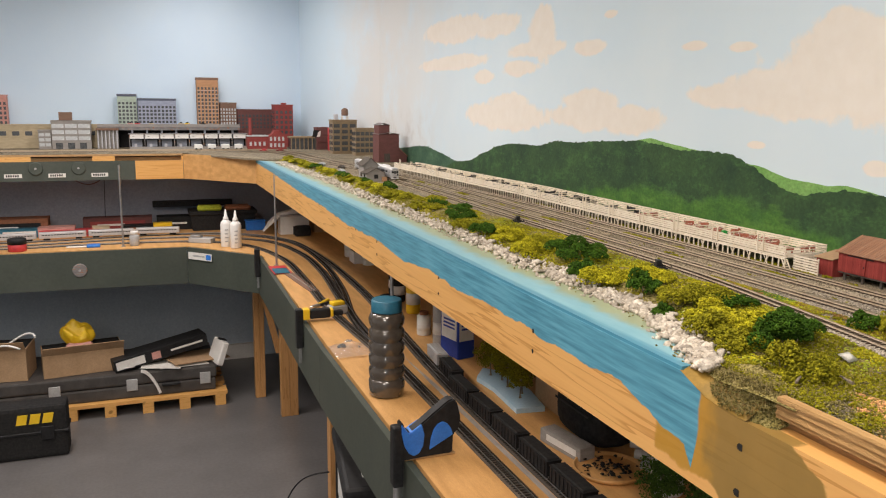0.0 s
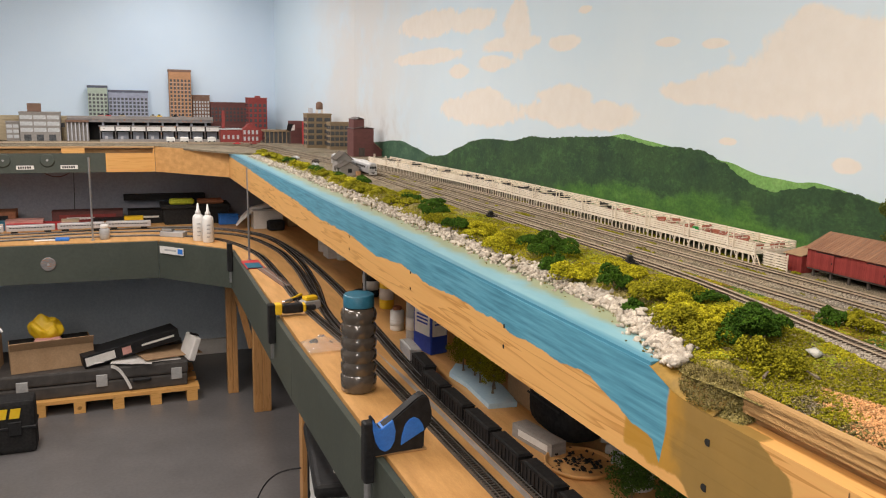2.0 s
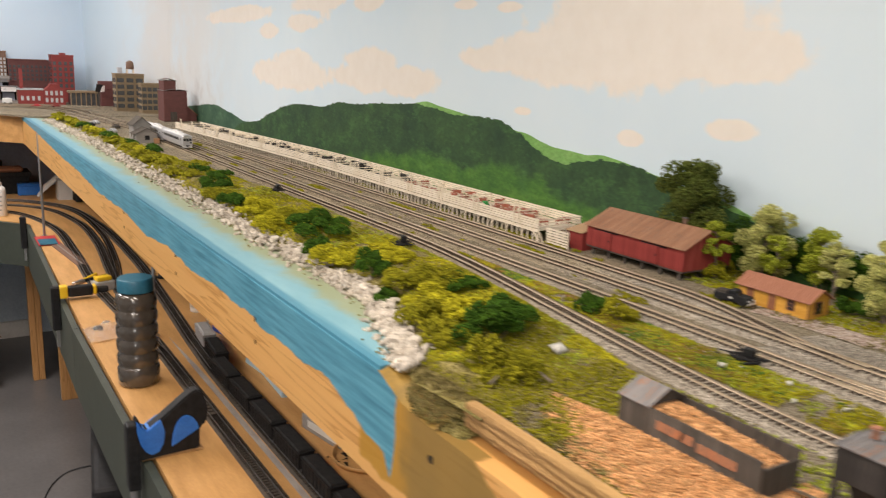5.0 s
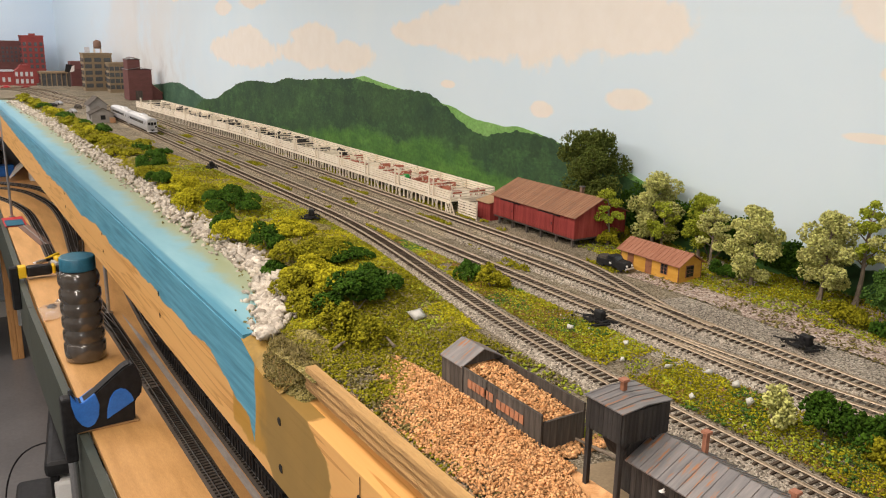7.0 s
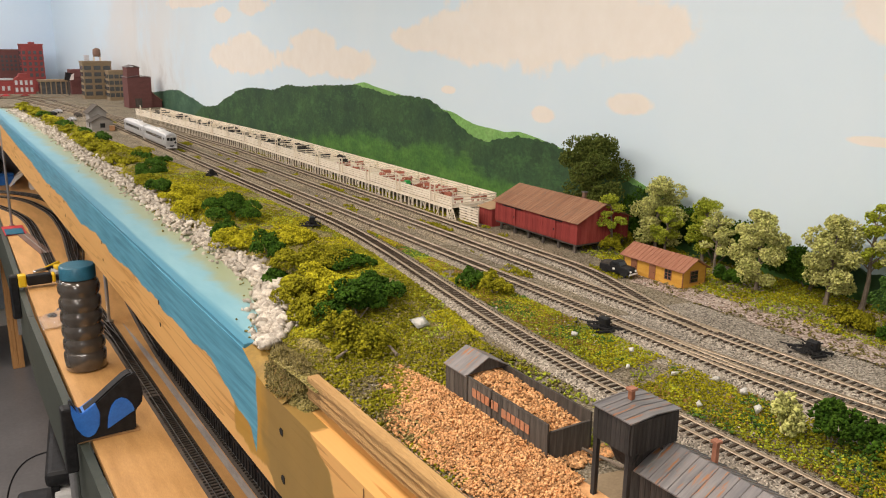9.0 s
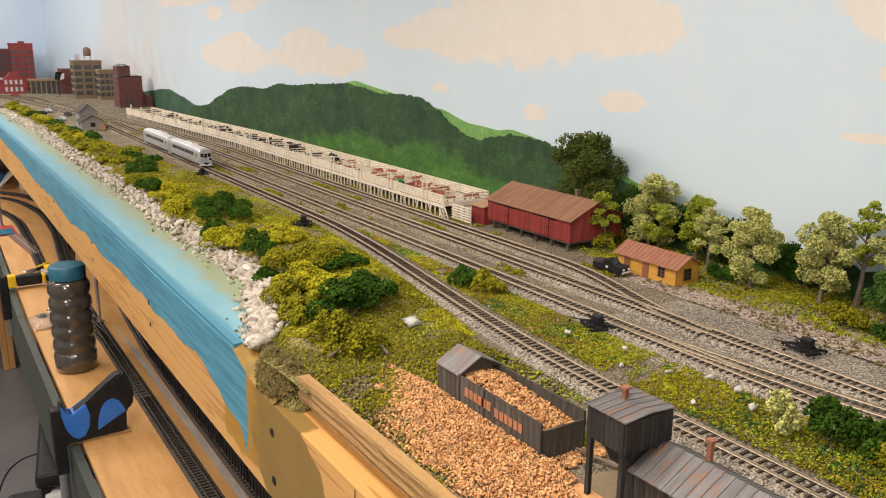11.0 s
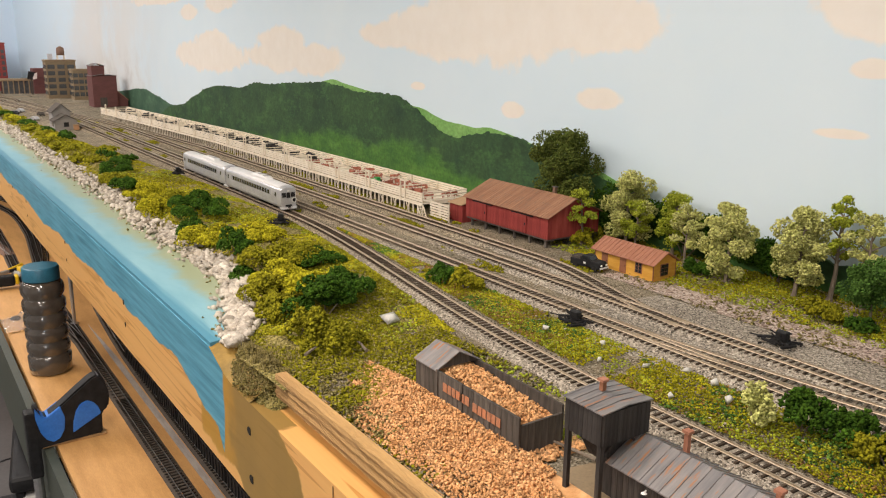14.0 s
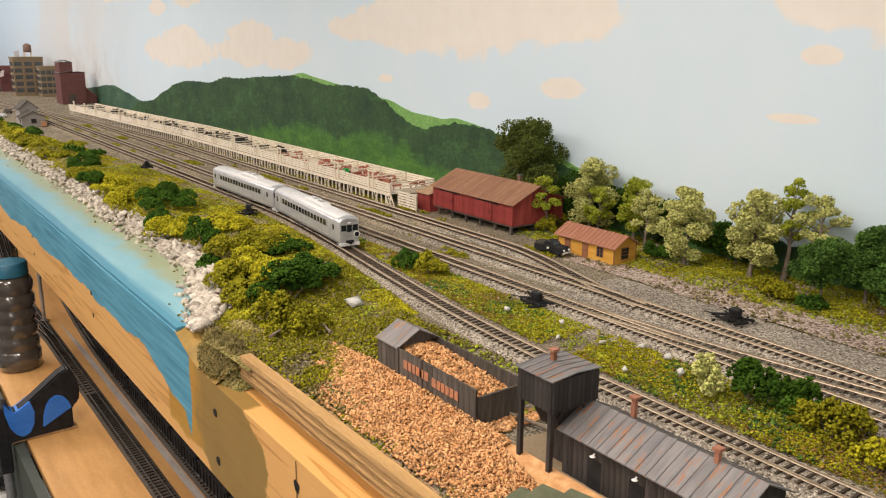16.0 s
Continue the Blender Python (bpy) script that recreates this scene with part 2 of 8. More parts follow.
for key, c in (("brick_red", (0.27, 0.05, 0.045)), ("brick_dark", (0.14, 0.055, 0.050)), ("brick_brown", (0.20, 0.12, 0.085)), ("brick_tan", (0.27, 0.20, 0.12)), ("terracotta", (0.46, 0.25, 0.13)),
               ("pale_green", (0.42, 0.50, 0.42)), ("slate_blue", (0.33, 0.36, 0.46)), ("pale_stone", (0.52, 0.52, 0.55)), ("cream", (0.46, 0.38, 0.25)), ("pink_brick", (0.55, 0.28, 0.24)), ("grey_wood", (0.30, 0.28, 0.26)), ("slate_dark", (0.10, 0.11, 0.15))):
    M[key] = surface(key, tuple(0.88 * v for v in c), tuple(1.12 * v for v in c), 25, 0.9, fine=350, stretch=(1, 1, 3), bump=0.2, dist=0.0006)
M["window"] = surface("window", (0.05, 0.055, 0.06), (0.11, 0.115, 0.12), 60, 0.25, bump=0)
M["window_pale"] = surface("window_pale", (0.42, 0.44, 0.45), (0.60, 0.62, 0.62), 60, 0.3, bump=0)


M["ice_blue"] = surface("ice_blue", (0.38, 0.56, 0.70), (0.48, 0.65, 0.77), 20, 0.6)
for key in [k for k in M if k.startswith("foam") or k in ("chips", "static_grass", "tie", "tie_far", "tie_black", "bark", "weathered", "weathered_dark", "barn_red", "rock", "rock_far")]:
    M[key].node_tree.nodes["Principled BSDF"].inputs["Specular IOR Level"].default_value = 0.12
for key in ("black", "black_matt", "dark_glass", "navy"):
    M[key].node_tree.nodes["Principled BSDF"].inputs["Specular IOR Level"].default_value = 0.18 if key != "dark_glass" else 0.5


def mural_sky():
    """Painted sky: pale blue with cream clouds laid on in soft-edged dabs."""
    m, n, l, b = nodes_of("mural_sky")
    tc = n.new("ShaderNodeTexCoord")
    xyz = n.new("ShaderNodeSeparateXYZ")
    l.new(tc.outputs["Object"], xyz.inputs[0])
    warp = noise_node(n, l, 7, 5)
    warp2 = noise_node(n, l, 22, 4)
    off = math_node(n, l, "ADD", math_node(n, l, "MULTIPLY", math_node(n, l, "SUBTRACT", warp.outputs[0], 0.5), 1.15), math_node(n, l, "MULTIPLY", math_node(n, l, "SUBTRACT", warp2.outputs[0], 0.5), 0.5))
    base = ramp(n, l, noise_node(n, l, 2.2, 4).outputs[0], ((0.3, (0.64, 0.77, 0.86)), (0.7, (0.71, 0.81, 0.87)))).outputs[0]
    # broad haze of smoke grey towards the yard's far end
    haze = math_node(n, l, "MULTIPLY", step(n, l, xyz.outputs[1], 3.3, 4.8), step(n, l, noise_node(n, l, 3, 5).outputs[0], 0.25, 0.6))
    base = mix(n, l, math_node(n, l, "MULTIPLY", haze, 0.8), base, (0.72, 0.70, 0.67))
    # darker sooty smudges behind the elevator
    soot = math_node(n, l, "MULTIPLY", step(n, l, math_node(n, l, "ABSOLUTE", math_node(n, l, "SUBTRACT", xyz.outputs[1], 4.55)), 0.7, 0.1), math_node(n, l, "MULTIPLY", step(n, l, xyz.outputs[2], 0.34, 0.06), step(n, l, noise_node(n, l, 6, 5).outputs[0], 0.40, 0.65)))
    base = mix(n, l, math_node(n, l, "MULTIPLY", soot, 0.55), base, (0.40, 0.38, 0.36))
    # plain blue again in the corner
    base = mix(n, l, step(n, l, math_node(n, l, "ADD", xyz.outputs[1], math_node(n, l, "MULTIPLY", math_node(n, l, "SUBTRACT", warp.outputs[0], 0.5), 0.5)), 4.95, 5.80), base, (0.66, 0.80, 0.90))
    total = None
    for cy, cz, ry, rz in ((1.43, 0.385, 0.32, 0.110), (1.62, 0.345, 0.30, 0.062), (1.82, 0.338, 0.20, 0.036), (1.22, 0.350, 0.22, 0.048), (1.50, 0.45, 0.12, 0.065),
                           (3.16, 0.262, 0.44, 0.058), (3.15, 0.310, 0.19, 0.045), (2.45, 0.270, 0.40, 0.048), (2.50, 0.315, 0.19, 0.048), (2.53, 0.492, 0.10, 0.028),
                           (2.86, 0.560, 0.12, 0.095), (2.92, 0.510, 0.24, 0.034), (3.27, 0.620, 0.22, 0.052), (3.04, 0.446, 0.16, 0.032), (3.39, 0.422, 0.11, 0.029), (3.80, 0.495, 0.45, 0.034), (3.75, 0.640, 0.40, 0.06),
                           (2.00, 0.465, 0.05, 0.012), (1.82, 0.452, 0.05, 0.013), (2.42, 0.585, 0.04, 0.015), (1.40, 0.190, 0.04, 0.016), (1.745, 0.220, 0.032, 0.010),
                           (0.66, 0.375, 0.15, 0.050), (0.53, 0.340, 0.11, 0.060), (0.70, 0.289, 0.030, 0.014), (1.17, 0.226, 0.055, 0.021), (0.73, 0.207, 0.04, 0.008)):
        dy = math_node(n, l, "DIVIDE", math_node(n, l, "SUBTRACT", xyz.outputs[1], cy), ry)
        dz = math_node(n, l, "DIVIDE", math_node(n, l, "SUBTRACT", xyz.outputs[2], cz), rz)
        d = math_node(n, l, "SUBTRACT", 1.0, math_node(n, l, "SQRT", math_node(n, l, "ADD", math_node(n, l, "MULTIPLY", dy, dy), math_node(n, l, "MULTIPLY", dz, dz))))
        total = d if total is None else math_node(n, l, "MAXIMUM", total, d)
    cloud = step(n, l, math_node(n, l, "ADD", total, off), -0.08, 0.18)
    tint = ramp(n, l, warp2.outputs[0], ((0.3, (0.84, 0.75, 0.65)), (0.7, (0.88, 0.80, 0.71)))).outputs[0]
    col = mix(n, l, math_node(n, l, "MULTIPLY", cloud, 0.82), base, tint)
    l.new(col, b.inputs["Base Color"])
    b.inputs["Roughness"].default_value = 0.85
    bumped(n, l, b, noise_node(n, l, 160).outputs[0], 0.08, 0.001)
    return m


M["mural_sky"] = mural_sky()
M["blue_sky"] = surface("blue_sky", (0.60, 0.74, 0.88), (0.66, 0.79, 0.90), 1.5, 0.85, fine=150, bump=0.05)


def mural_hill(name, c1, c2, c3, bright=None):
    """Brushed hill paint: mottled woods, and where bright is given, meadow green laid softly below a wavering line."""
    m, n, l, b = nodes_of(name)
    big = noise_node(n, l, 9, 6, 0.65)
    col = ramp(n, l, big.outputs[0], ((0.35, c1), (0.65, c2))).outputs[0]
    dab = noise_node(n, l, 30, 7, 0.75, stretch=(1, 0.6, 1.5))
    col = mix(n, l, math_node(n, l, "MULTIPLY", step(n, l, dab.outputs[0], 0.50, 0.66), 0.6), col, c3)
    if bright:
        tc = n.new("ShaderNodeTexCoord")
        xyz = n.new("ShaderNodeSeparateXYZ")
        l.new(tc.outputs["Object"], xyz.inputs[0])
        u = math_node(n, l, "DIVIDE", math_node(n, l, "SUBTRACT", xyz.outputs[1], 0.8), 2.4)
        line = ramp(n, l, u, tuple((p, (v, v, v)) for p, v in ((0.0, 0.05), (0.15, 0.20), (0.30, 0.28), (0.338, 0.48), (0.362, 0.56), (0.412, 0.70), (0.47, 0.58), (0.512, 0.47), (0.546, 0.61), (0.60, 0.59), (0.66, 0.48), (0.70, 0.32), (0.754, 0.15), (1.0, 0.0))))
        line.color_ramp.interpolation = "EASE"
        wav = math_node(n, l, "MULTIPLY", math_node(n, l, "SUBTRACT", noise_node(n, l, 14, 6, 0.7, stretch=(1, 0.7, 1.3)).outputs[0], 0.5), 0.11)
        edge = math_node(n, l, "SUBTRACT", math_node(n, l, "ADD", math_node(n, l, "MULTIPLY", line.outputs[0], 0.13), wav), xyz.outputs[2])
        meadow = ramp(n, l, noise_node(n, l, 20, 6, 0.7, stretch=(1, 0.5, 1.3)).outputs[0], ((0.30, (0.03, 0.10, 0.02)), (0.52, bright), (0.72, (0.13, 0.29, 0.045)))).outputs[0]
        col = mix(n, l, math_node(n, l, "MULTIPLY", step(n, l, edge, -0.012, 0.022), 0.9), col, meadow)
    # lit flanks dabbed on in short slanting strokes
    stroke = noise_node(n, l, 9, 7, 0.68, stretch=(1, 0.8, 1.1))
    col = mix(n, l, math_node(n, l, "MULTIPLY", step(n, l, stroke.outputs[0], 0.54, 0.72), 0.5), col, tuple(1.5 * v for v in c3))
    col = mix(n, l, math_node(n, l, "MULTIPLY", step(n, l, stroke.outputs[0], 0.44, 0.34), 0.6), col, tuple(0.6 * v for v in c1))
    fine = noise_node(n, l, 130, 4)
    col = mix(n, l, 0.45, col, ramp(n, l, fine.outputs[0], ((0.3, (0.25, 0.25, 0.25)), (0.7, (0.75, 0.75, 0.75)))).outputs[0], "OVERLAY")
    l.new(col, b.inputs["Base Color"])
    b.inputs["Roughness"].default_value = 0.8
    return m


M["hill_dark"] = mural_hill("hill_dark", (0.016, 0.05, 0.022), (0.04, 0.095, 0.03), (0.06, 0.15, 0.04), (0.075, 0.20, 0.028))
M["hill_far"] = mural_hill("hill_far", (0.03, 0.085, 0.05), (0.06, 0.13, 0.075), (0.09, 0.19, 0.10))
M["hill_light"] = mural_hill("hill_light", (0.15, 0.34, 0.08), (0.22, 0.42, 0.12), (0.26, 0.46, 0.15))


def fascia_paint():
    """Pine board brushed with lake blue from the top in an uneven edge, and an ochre patch at its end."""
    m = pine("fascia_pine", (0.72, 0.40, 0.135), (0.50, 0.24, 0.06), bands=7)
    n, l = m.node_tree.nodes, m.node_tree.links
    b = n["Principled BSDF"]
    wood = b.inputs["Base Color"].links[0].from_socket
    tc = n.new("ShaderNodeTexCoord")
    xyz = n.new("ShaderNodeSeparateXYZ")
    l.new(tc.outputs["Object"], xyz.inputs[0])
    wob = noise_node(n, l, 22, 4, 0.55)
    wob2 = noise_node(n, l, 70, 3, 0.5)
    wave = math_node(n, l, "ADD", math_node(n, l, "MULTIPLY", math_node(n, l, "SUBTRACT", wob.outputs[0], 0.5), 0.018), math_node(n, l, "MULTIPLY", math_node(n, l, "SUBTRACT", wob2.outputs[0], 0.5), 0.004))
    y, z = xyz.outputs[1], xyz.outputs[2]
    # depth of the blue below the deck along the board, in units of 0.16 m
    u = math_node(n, l, "DIVIDE", math_node(n, l, "SUBTRACT", y, 0.9), 4.0)
    depth = ((0.955, 0.054), (0.958, 0.100), (0.961, 0.131), (0.967, 0.131), (0.980, 0.105), (1.030, 0.103), (1.054, 0.090), (1.10, 0.080), (1.14, 0.071), (1.21, 0.078), (1.303, 0.076), (1.387, 0.081), (1.411, 0.072), (1.504, 0.075), (1.558, 0.069), (1.732, 0.082),
             (1.87, 0.074), (1.927, 0.071), (2.121, 0.088), (2.383, 0.072), (2.716, 0.079), (3.10, 0.064), (3.48, 0.060), (4.207, 0.041), (4.85, 0.030))
    line = ramp(n, l, u, tuple(((p - 0.9) / 4.0, (d / 0.16,) * 3) for p, d in depth))
    low_edge = math_node(n, l, "ADD", math_node(n, l, "MULTIPLY", line.outputs[0], -0.16), wave)
    blue = math_node(n, l, "MULTIPLY", step(n, l, math_node(n, l, "SUBTRACT", z, low_edge), -0.001, 0.0012), step(n, l, math_node(n, l, "ADD", y, math_node(n, l, "MULTIPLY", wave, 0.6)), 0.952, 0.957))
    streak = noise_node(n, l, 30, 4, stretch=(1, 0.25, 5))
    bcol = ramp(n, l, streak.outputs[0], ((0.3, (0.045, 0.19, 0.28)), (0.55, (0.10, 0.32, 0.44)), (0.75, (0.15, 0.40, 0.52)))).outputs[0]
    # ochre: a slanting ragged end, a bright part next to the blue and a duller one beyond
    right = math_node(n, l, "ADD", math_node(n, l, "MULTIPLY", math_node(n, l, "MAXIMUM", math_node(n, l, "ADD", z, 0.06), 0.0), 2.2), math_node(n, l, "MULTIPLY", wave, 2.5))
    foot = math_node(n, l, "SUBTRACT", math_node(n, l, "MULTIPLY", wave, 1.5), math_node(n, l, "MULTIPLY", step(n, l, y, 0.93, 0.87), 0.03))
    och = math_node(n, l, "MULTIPLY", math_node(n, l, "MULTIPLY", step(n, l, math_node(n, l, "SUBTRACT", y, right), 0.755, 0.762), step(n, l, math_node(n, l, "ADD", y, wave), 1.042, 1.034)),
                    step(n, l, math_node(n, l, "SUBTRACT", z, foot), -0.139, -0.133))
    dull = step(n, l, math_node(n, l, "ADD", y, math_node(n, l, "MULTIPLY", wave, 4.0)), 0.955, 0.915)
    ocol = mix(n, l, dull, (0.42, 0.22, 0.022), mix(n, l, wob.outputs[0], (0.17, 0.115, 0.028), (0.29, 0.18, 0.045)))
    col = mix(n, l, math_node(n, l, "MULTIPLY", och, 0.88), wood, ocol)
    col = mix(n, l, blue, col, bcol)
    l.new(col, b.inputs["Base Color"])
    return m


M["fascia"] = fascia_paint()


def water_paint():
    m, n, l, b = nodes_of("water_paint")
    tc = n.new("ShaderNodeTexCoord")
    xyz = n.new("ShaderNodeSeparateXYZ")
    l.new(tc.outputs["Object"], xyz.inputs[0])
    a = noise_node(n, l, 14, 5, stretch=(1.5, 0.4, 1))
    col = ramp(n, l, a.outputs[0], ((0.3, (0.17, 0.38, 0.46)), (0.7, (0.25, 0.47, 0.54)))).outputs[0]
    # dark brush streaks along the board's top edge, sandy green shallows along the stones
    s = noise_node(n, l, 25, 4, stretch=(4, 0.12, 1))
    lo = math_node(n, l, "ADD", xyz.outputs[0], math_node(n, l, "MULTIPLY", s.outputs[0], 0.02))
    col = mix(n, l, step(n, l, lo, 1.030, 1.020), col, (0.075, 0.26, 0.37))
    sh = math_node(n, l, "ADD", xyz.outputs[0], math_node(n, l, "MULTIPLY", noise_node(n, l, 12, 6, 0.7).outputs[0], 0.08))
    col = mix(n, l, math_node(n, l, "MULTIPLY", step(n, l, sh, 1.076, 1.112), 0.9), col, (0.33, 0.36, 0.20))
    l.new(col, b.inputs["Base Color"])
    b.inputs["Roughness"].default_value = 0.34
    b.inputs["Specular IOR Level"].default_value = 0.3
    bumped(n, l, b, noise_node(n, l, 60, 4).outputs[0], 0.15, 0.001)
    return m


M["water"] = water_paint()

# ---- geometry helpers ----
def quad_box(bm, x0, x1, y0, y1, z0, z1, taper=0.0):
    v = [bm.verts.new(p) for p in ((x0, y0, z0), (x1, y0, z0), (x1, y1, z0), (x0, y1, z0),
                                   (x0 + taper, y0 + taper, z1), (x1 - taper, y0 + taper, z1), (x1 - taper, y1 - taper, z1), (x0 + taper, y1 - taper, z1))]
    for f in ((3, 2, 1, 0), (4, 5, 6, 7), (0, 1, 5, 4), (1, 2, 6, 5), (2, 3, 7, 6), (3, 0, 4, 7)):
        bm.faces.new([v[i] for i in f])


def box(*a, bevel=0.0, seg=1):
    bm = bmesh.new()
    quad_box(bm, *a)
    if bevel:
        bmesh.ops.bevel(bm, geom=list(bm.edges), offset=bevel, segments=seg, affect="EDGES", profile=0.6)
    return bm


def tube(bm, p, q, r0, r1=None, seg=8, cap=True):
    r1 = r0 if r1 is None else r1
    p, q = Vector(p), Vector(q)
    d = (q - p).normalized()
    a = d.orthogonal().normalized()
    c = d.cross(a)
    rings = []
    for o, r in ((p, r0), (q, r1)):
        rings.append([bm.verts.new(o + (a * math.cos(2 * math.pi * i / seg) + c * math.sin(2 * math.pi * i / seg)) * r) for i in range(seg)])
    for i in range(seg):
        j = (i + 1) % seg
        bm.faces.new((rings[0][i], rings[0][j], rings[1][j], rings[1][i]))
    if cap:
        bm.faces.new(rings[0][::-1])
        bm.faces.new(rings[1])


def lathe(profile, seg=24):
    """Solid of revolution about z from (radius, height) pairs, bottom to top."""
    bm = bmesh.new()
    rings = [[bm.verts.new((r * math.cos(2 * math.pi * i / seg), r * math.sin(2 * math.pi * i / seg), z)) for i in range(seg)] for r, z in profile]
    for a, b in zip(rings, rings[1:]):
        for i in range(seg):
            j = (i + 1) % seg
            bm.faces.new((a[i], a[j], b[j], b[i]))
    bm.faces.new(rings[0][::-1])
    bm.faces.new(rings[-1])
    for f in bm.faces:
        f.smooth = len(f.verts) == 4
    return bm


def cable(path, r, n=24, seg=6):
    """One bent cable along path(u), u from 0 to 1."""
    bm = bmesh.new()
    prev = None
    for i in range(n + 1):
        p = Vector(path(i / n))
        d = (Vector(path(min(1.0, (i + 0.5) / n))) - Vector(path(max(0.0, (i - 0.5) / n)))).normalized()
        a = d.cross(Vector((0.31, 0.17, 0.93))).normalized()
        c = d.cross(a)
        ring = [bm.verts.new(p + (a * math.cos(2 * math.pi * k / seg) + c * math.sin(2 * math.pi * k / seg)) * r) for k in range(seg)]
        if prev:
            for k in range(seg):
                bm.faces.new((prev[k], prev[(k + 1) % seg], ring[(k + 1) % seg], ring[k])).smooth = True
        else:
            bm.faces.new(ring[::-1])
        prev = ring
    bm.faces.new(prev)
    return bm


def prism(outline, lo, hi, axis="z"):
    """Extrudes a flat outline from lo to hi along an axis; the outline's pairs are the other two axes in order."""
    bm = bmesh.new()
    put = {"z": lambda a, b, c: (a, b, c), "y": lambda a, b, c: (a, c, b), "x": lambda a, b, c: (c, a, b)}[axis]
    u = [bm.verts.new(put(a, b, lo)) for a, b in outline]
    w = [bm.verts.new(put(a, b, hi)) for a, b in outline]
    bm.faces.new(u)
    bm.faces.new(w[::-1])
    for i in range(len(u)):
        j = (i + 1) % len(u)
        bm.faces.new((u[j], u[i], w[i], w[j]))
    bmesh.ops.recalc_face_normals(bm, faces=list(bm.faces))
    return bm


def mesh_of(name, bm, material):
    me = bpy.data.meshes.new(name)
    bm.to_mesh(me)
    bm.free()
    me.materials.append(material)
    return me


def part(name, bm, material, parent, label=""):
    """One mesh part under a thing or part, in the parent's space."""
    ob = new(name, bm if isinstance(bm, bpy.types.Mesh) else mesh_of(name, bm, material))
    ob.parent = parent
    if label:
        tagged(ob, label)
    return ob


def thing(name, m, label, category, group="", kind=""):
    ob = new(name)
    ob.empty_display_size = 0.02
    ob.matrix_world = m
    return tagged(ob, label, category, group, kind)


def structure(name, bm, material, label, category="", origin=(0, 0, 0)):
    ob = new(name, mesh_of(name, bm, material))
    ob.location = origin
    return tagged(ob, label, category or name.split("_")[0], kind="structure")


def soup(name, centres, sizes, material, seed, squash=1.0, shape="ico", rough=0.35):
    """One mesh of many small irregular clumps."""
    rng = np.random.default_rng(seed)
    if shape == "ico":
        g = (1 + 5 ** 0.5) / 2
        v = np.array([(-1, g, 0), (1, g, 0), (-1, -g, 0), (1, -g, 0), (0, -1, g), (0, 1, g), (0, -1, -g), (0, 1, -g), (g, 0, -1), (g, 0, 1), (-g, 0, -1), (-g, 0, 1)], float) / 1.9
        f = np.array([(0, 11, 5), (0, 5, 1), (0, 1, 7), (0, 7, 10), (0, 10, 11), (1, 5, 9), (5, 11, 4), (11, 10, 2), (10, 7, 6), (7, 1, 8), (3, 9, 4), (3, 4, 2), (3, 2, 6), (3, 6, 8), (3, 8, 9), (4, 9, 5), (2, 4, 11), (6, 2, 10), (8, 6, 7), (9, 8, 1)])
    elif shape == "octa":
        v = np.array([(1, 0, 0), (-1, 0, 0), (0, 1, 0), (0, -1, 0), (0, 0, 1), (0, 0, -1)], float)
        f = np.array([(0, 2, 4), (2, 1, 4), (1, 3, 4), (3, 0, 4), (2, 0, 5), (1, 2, 5), (3, 1, 5), (0, 3, 5)])
    else:  # blade
        v = np.array([(-0.12, 0, 0), (0.12, 0, 0), (0, 0.10, 0), (0, 0.15, 2.2)], float)
        f = np.array([(0, 1, 3), (1, 2, 3), (2, 0, 3)])
    centres = np.asarray(centres, float)
    k = len(centres)
    sizes = np.broadcast_to(np.asarray(sizes, float), (k,))
    ang = rng.uniform(0, 2 * np.pi, k)
    tilt = rng.normal(0, 0.45, k)
    ca, sa, ct, st = np.cos(ang), np.sin(ang), np.cos(tilt), np.sin(tilt)
    R = np.zeros((k, 3, 3))
    R[:, 0, 0], R[:, 0, 1], R[:, 0, 2] = ca, -sa * ct, sa * st
    R[:, 1, 0], R[:, 1, 1], R[:, 1, 2] = sa, ca * ct, -ca * st
    R[:, 2, 1], R[:, 2, 2] = st, ct
    jit = 1 + rng.uniform(-rough, rough, (k, len(v), 1))
    scl = np.stack([rng.uniform(0.75, 1.25, k), rng.uniform(0.75, 1.25, k), rng.uniform(0.75, 1.25, k) * squash], 1)
    pts = np.einsum("kij,knj->kni", R, v[None] * jit * scl[:, None]) * sizes[:, None, None] + centres[:, None]
    faces = (f[None] + (np.arange(k) * len(v))[:, None, None]).reshape(-1, 3)
    me = bpy.data.meshes.new(name)
    nv, nf = k * len(v), len(faces)
    me.vertices.add(nv)
    me.vertices.foreach_set("co", pts.reshape(-1))
    me.loops.add(nf * 3)
    me.loops.foreach_set("vertex_index", faces.reshape(-1).astype(np.int32))
    me.polygons.add(nf)
    me.polygons.foreach_set("loop_start", np.arange(0, nf * 3, 3, dtype=np.int32))
    me.update(calc_edges=True)
    me.validate()
    me.materials.append(material)
    return me


def grid_sheet(name, xs, ys, height, material):
    """A sheet over a grid of xs and ys whose z is height(x, y)."""
    nx, ny = len(xs), len(ys)
    v = [(x, y, height(x, y)) for y in ys for x in xs]
    f = [(j * nx + i, j * nx + i + 1, (j + 1) * nx + i + 1, (j + 1) * nx + i) for j in range(ny - 1) for i in range(nx - 1)]
    me = bpy.data.meshes.new(name)
    me.from_pydata(v, [], f)
    me.polygons.foreach_set("use_smooth", [True] * len(f))
    me.materials.append(material)
    return me


def n2(x, y, s, k=0.0):
    return noise.noise(Vector((x * s + 17.3 * k, y * s - 9.1 * k, 3.7 * k)))


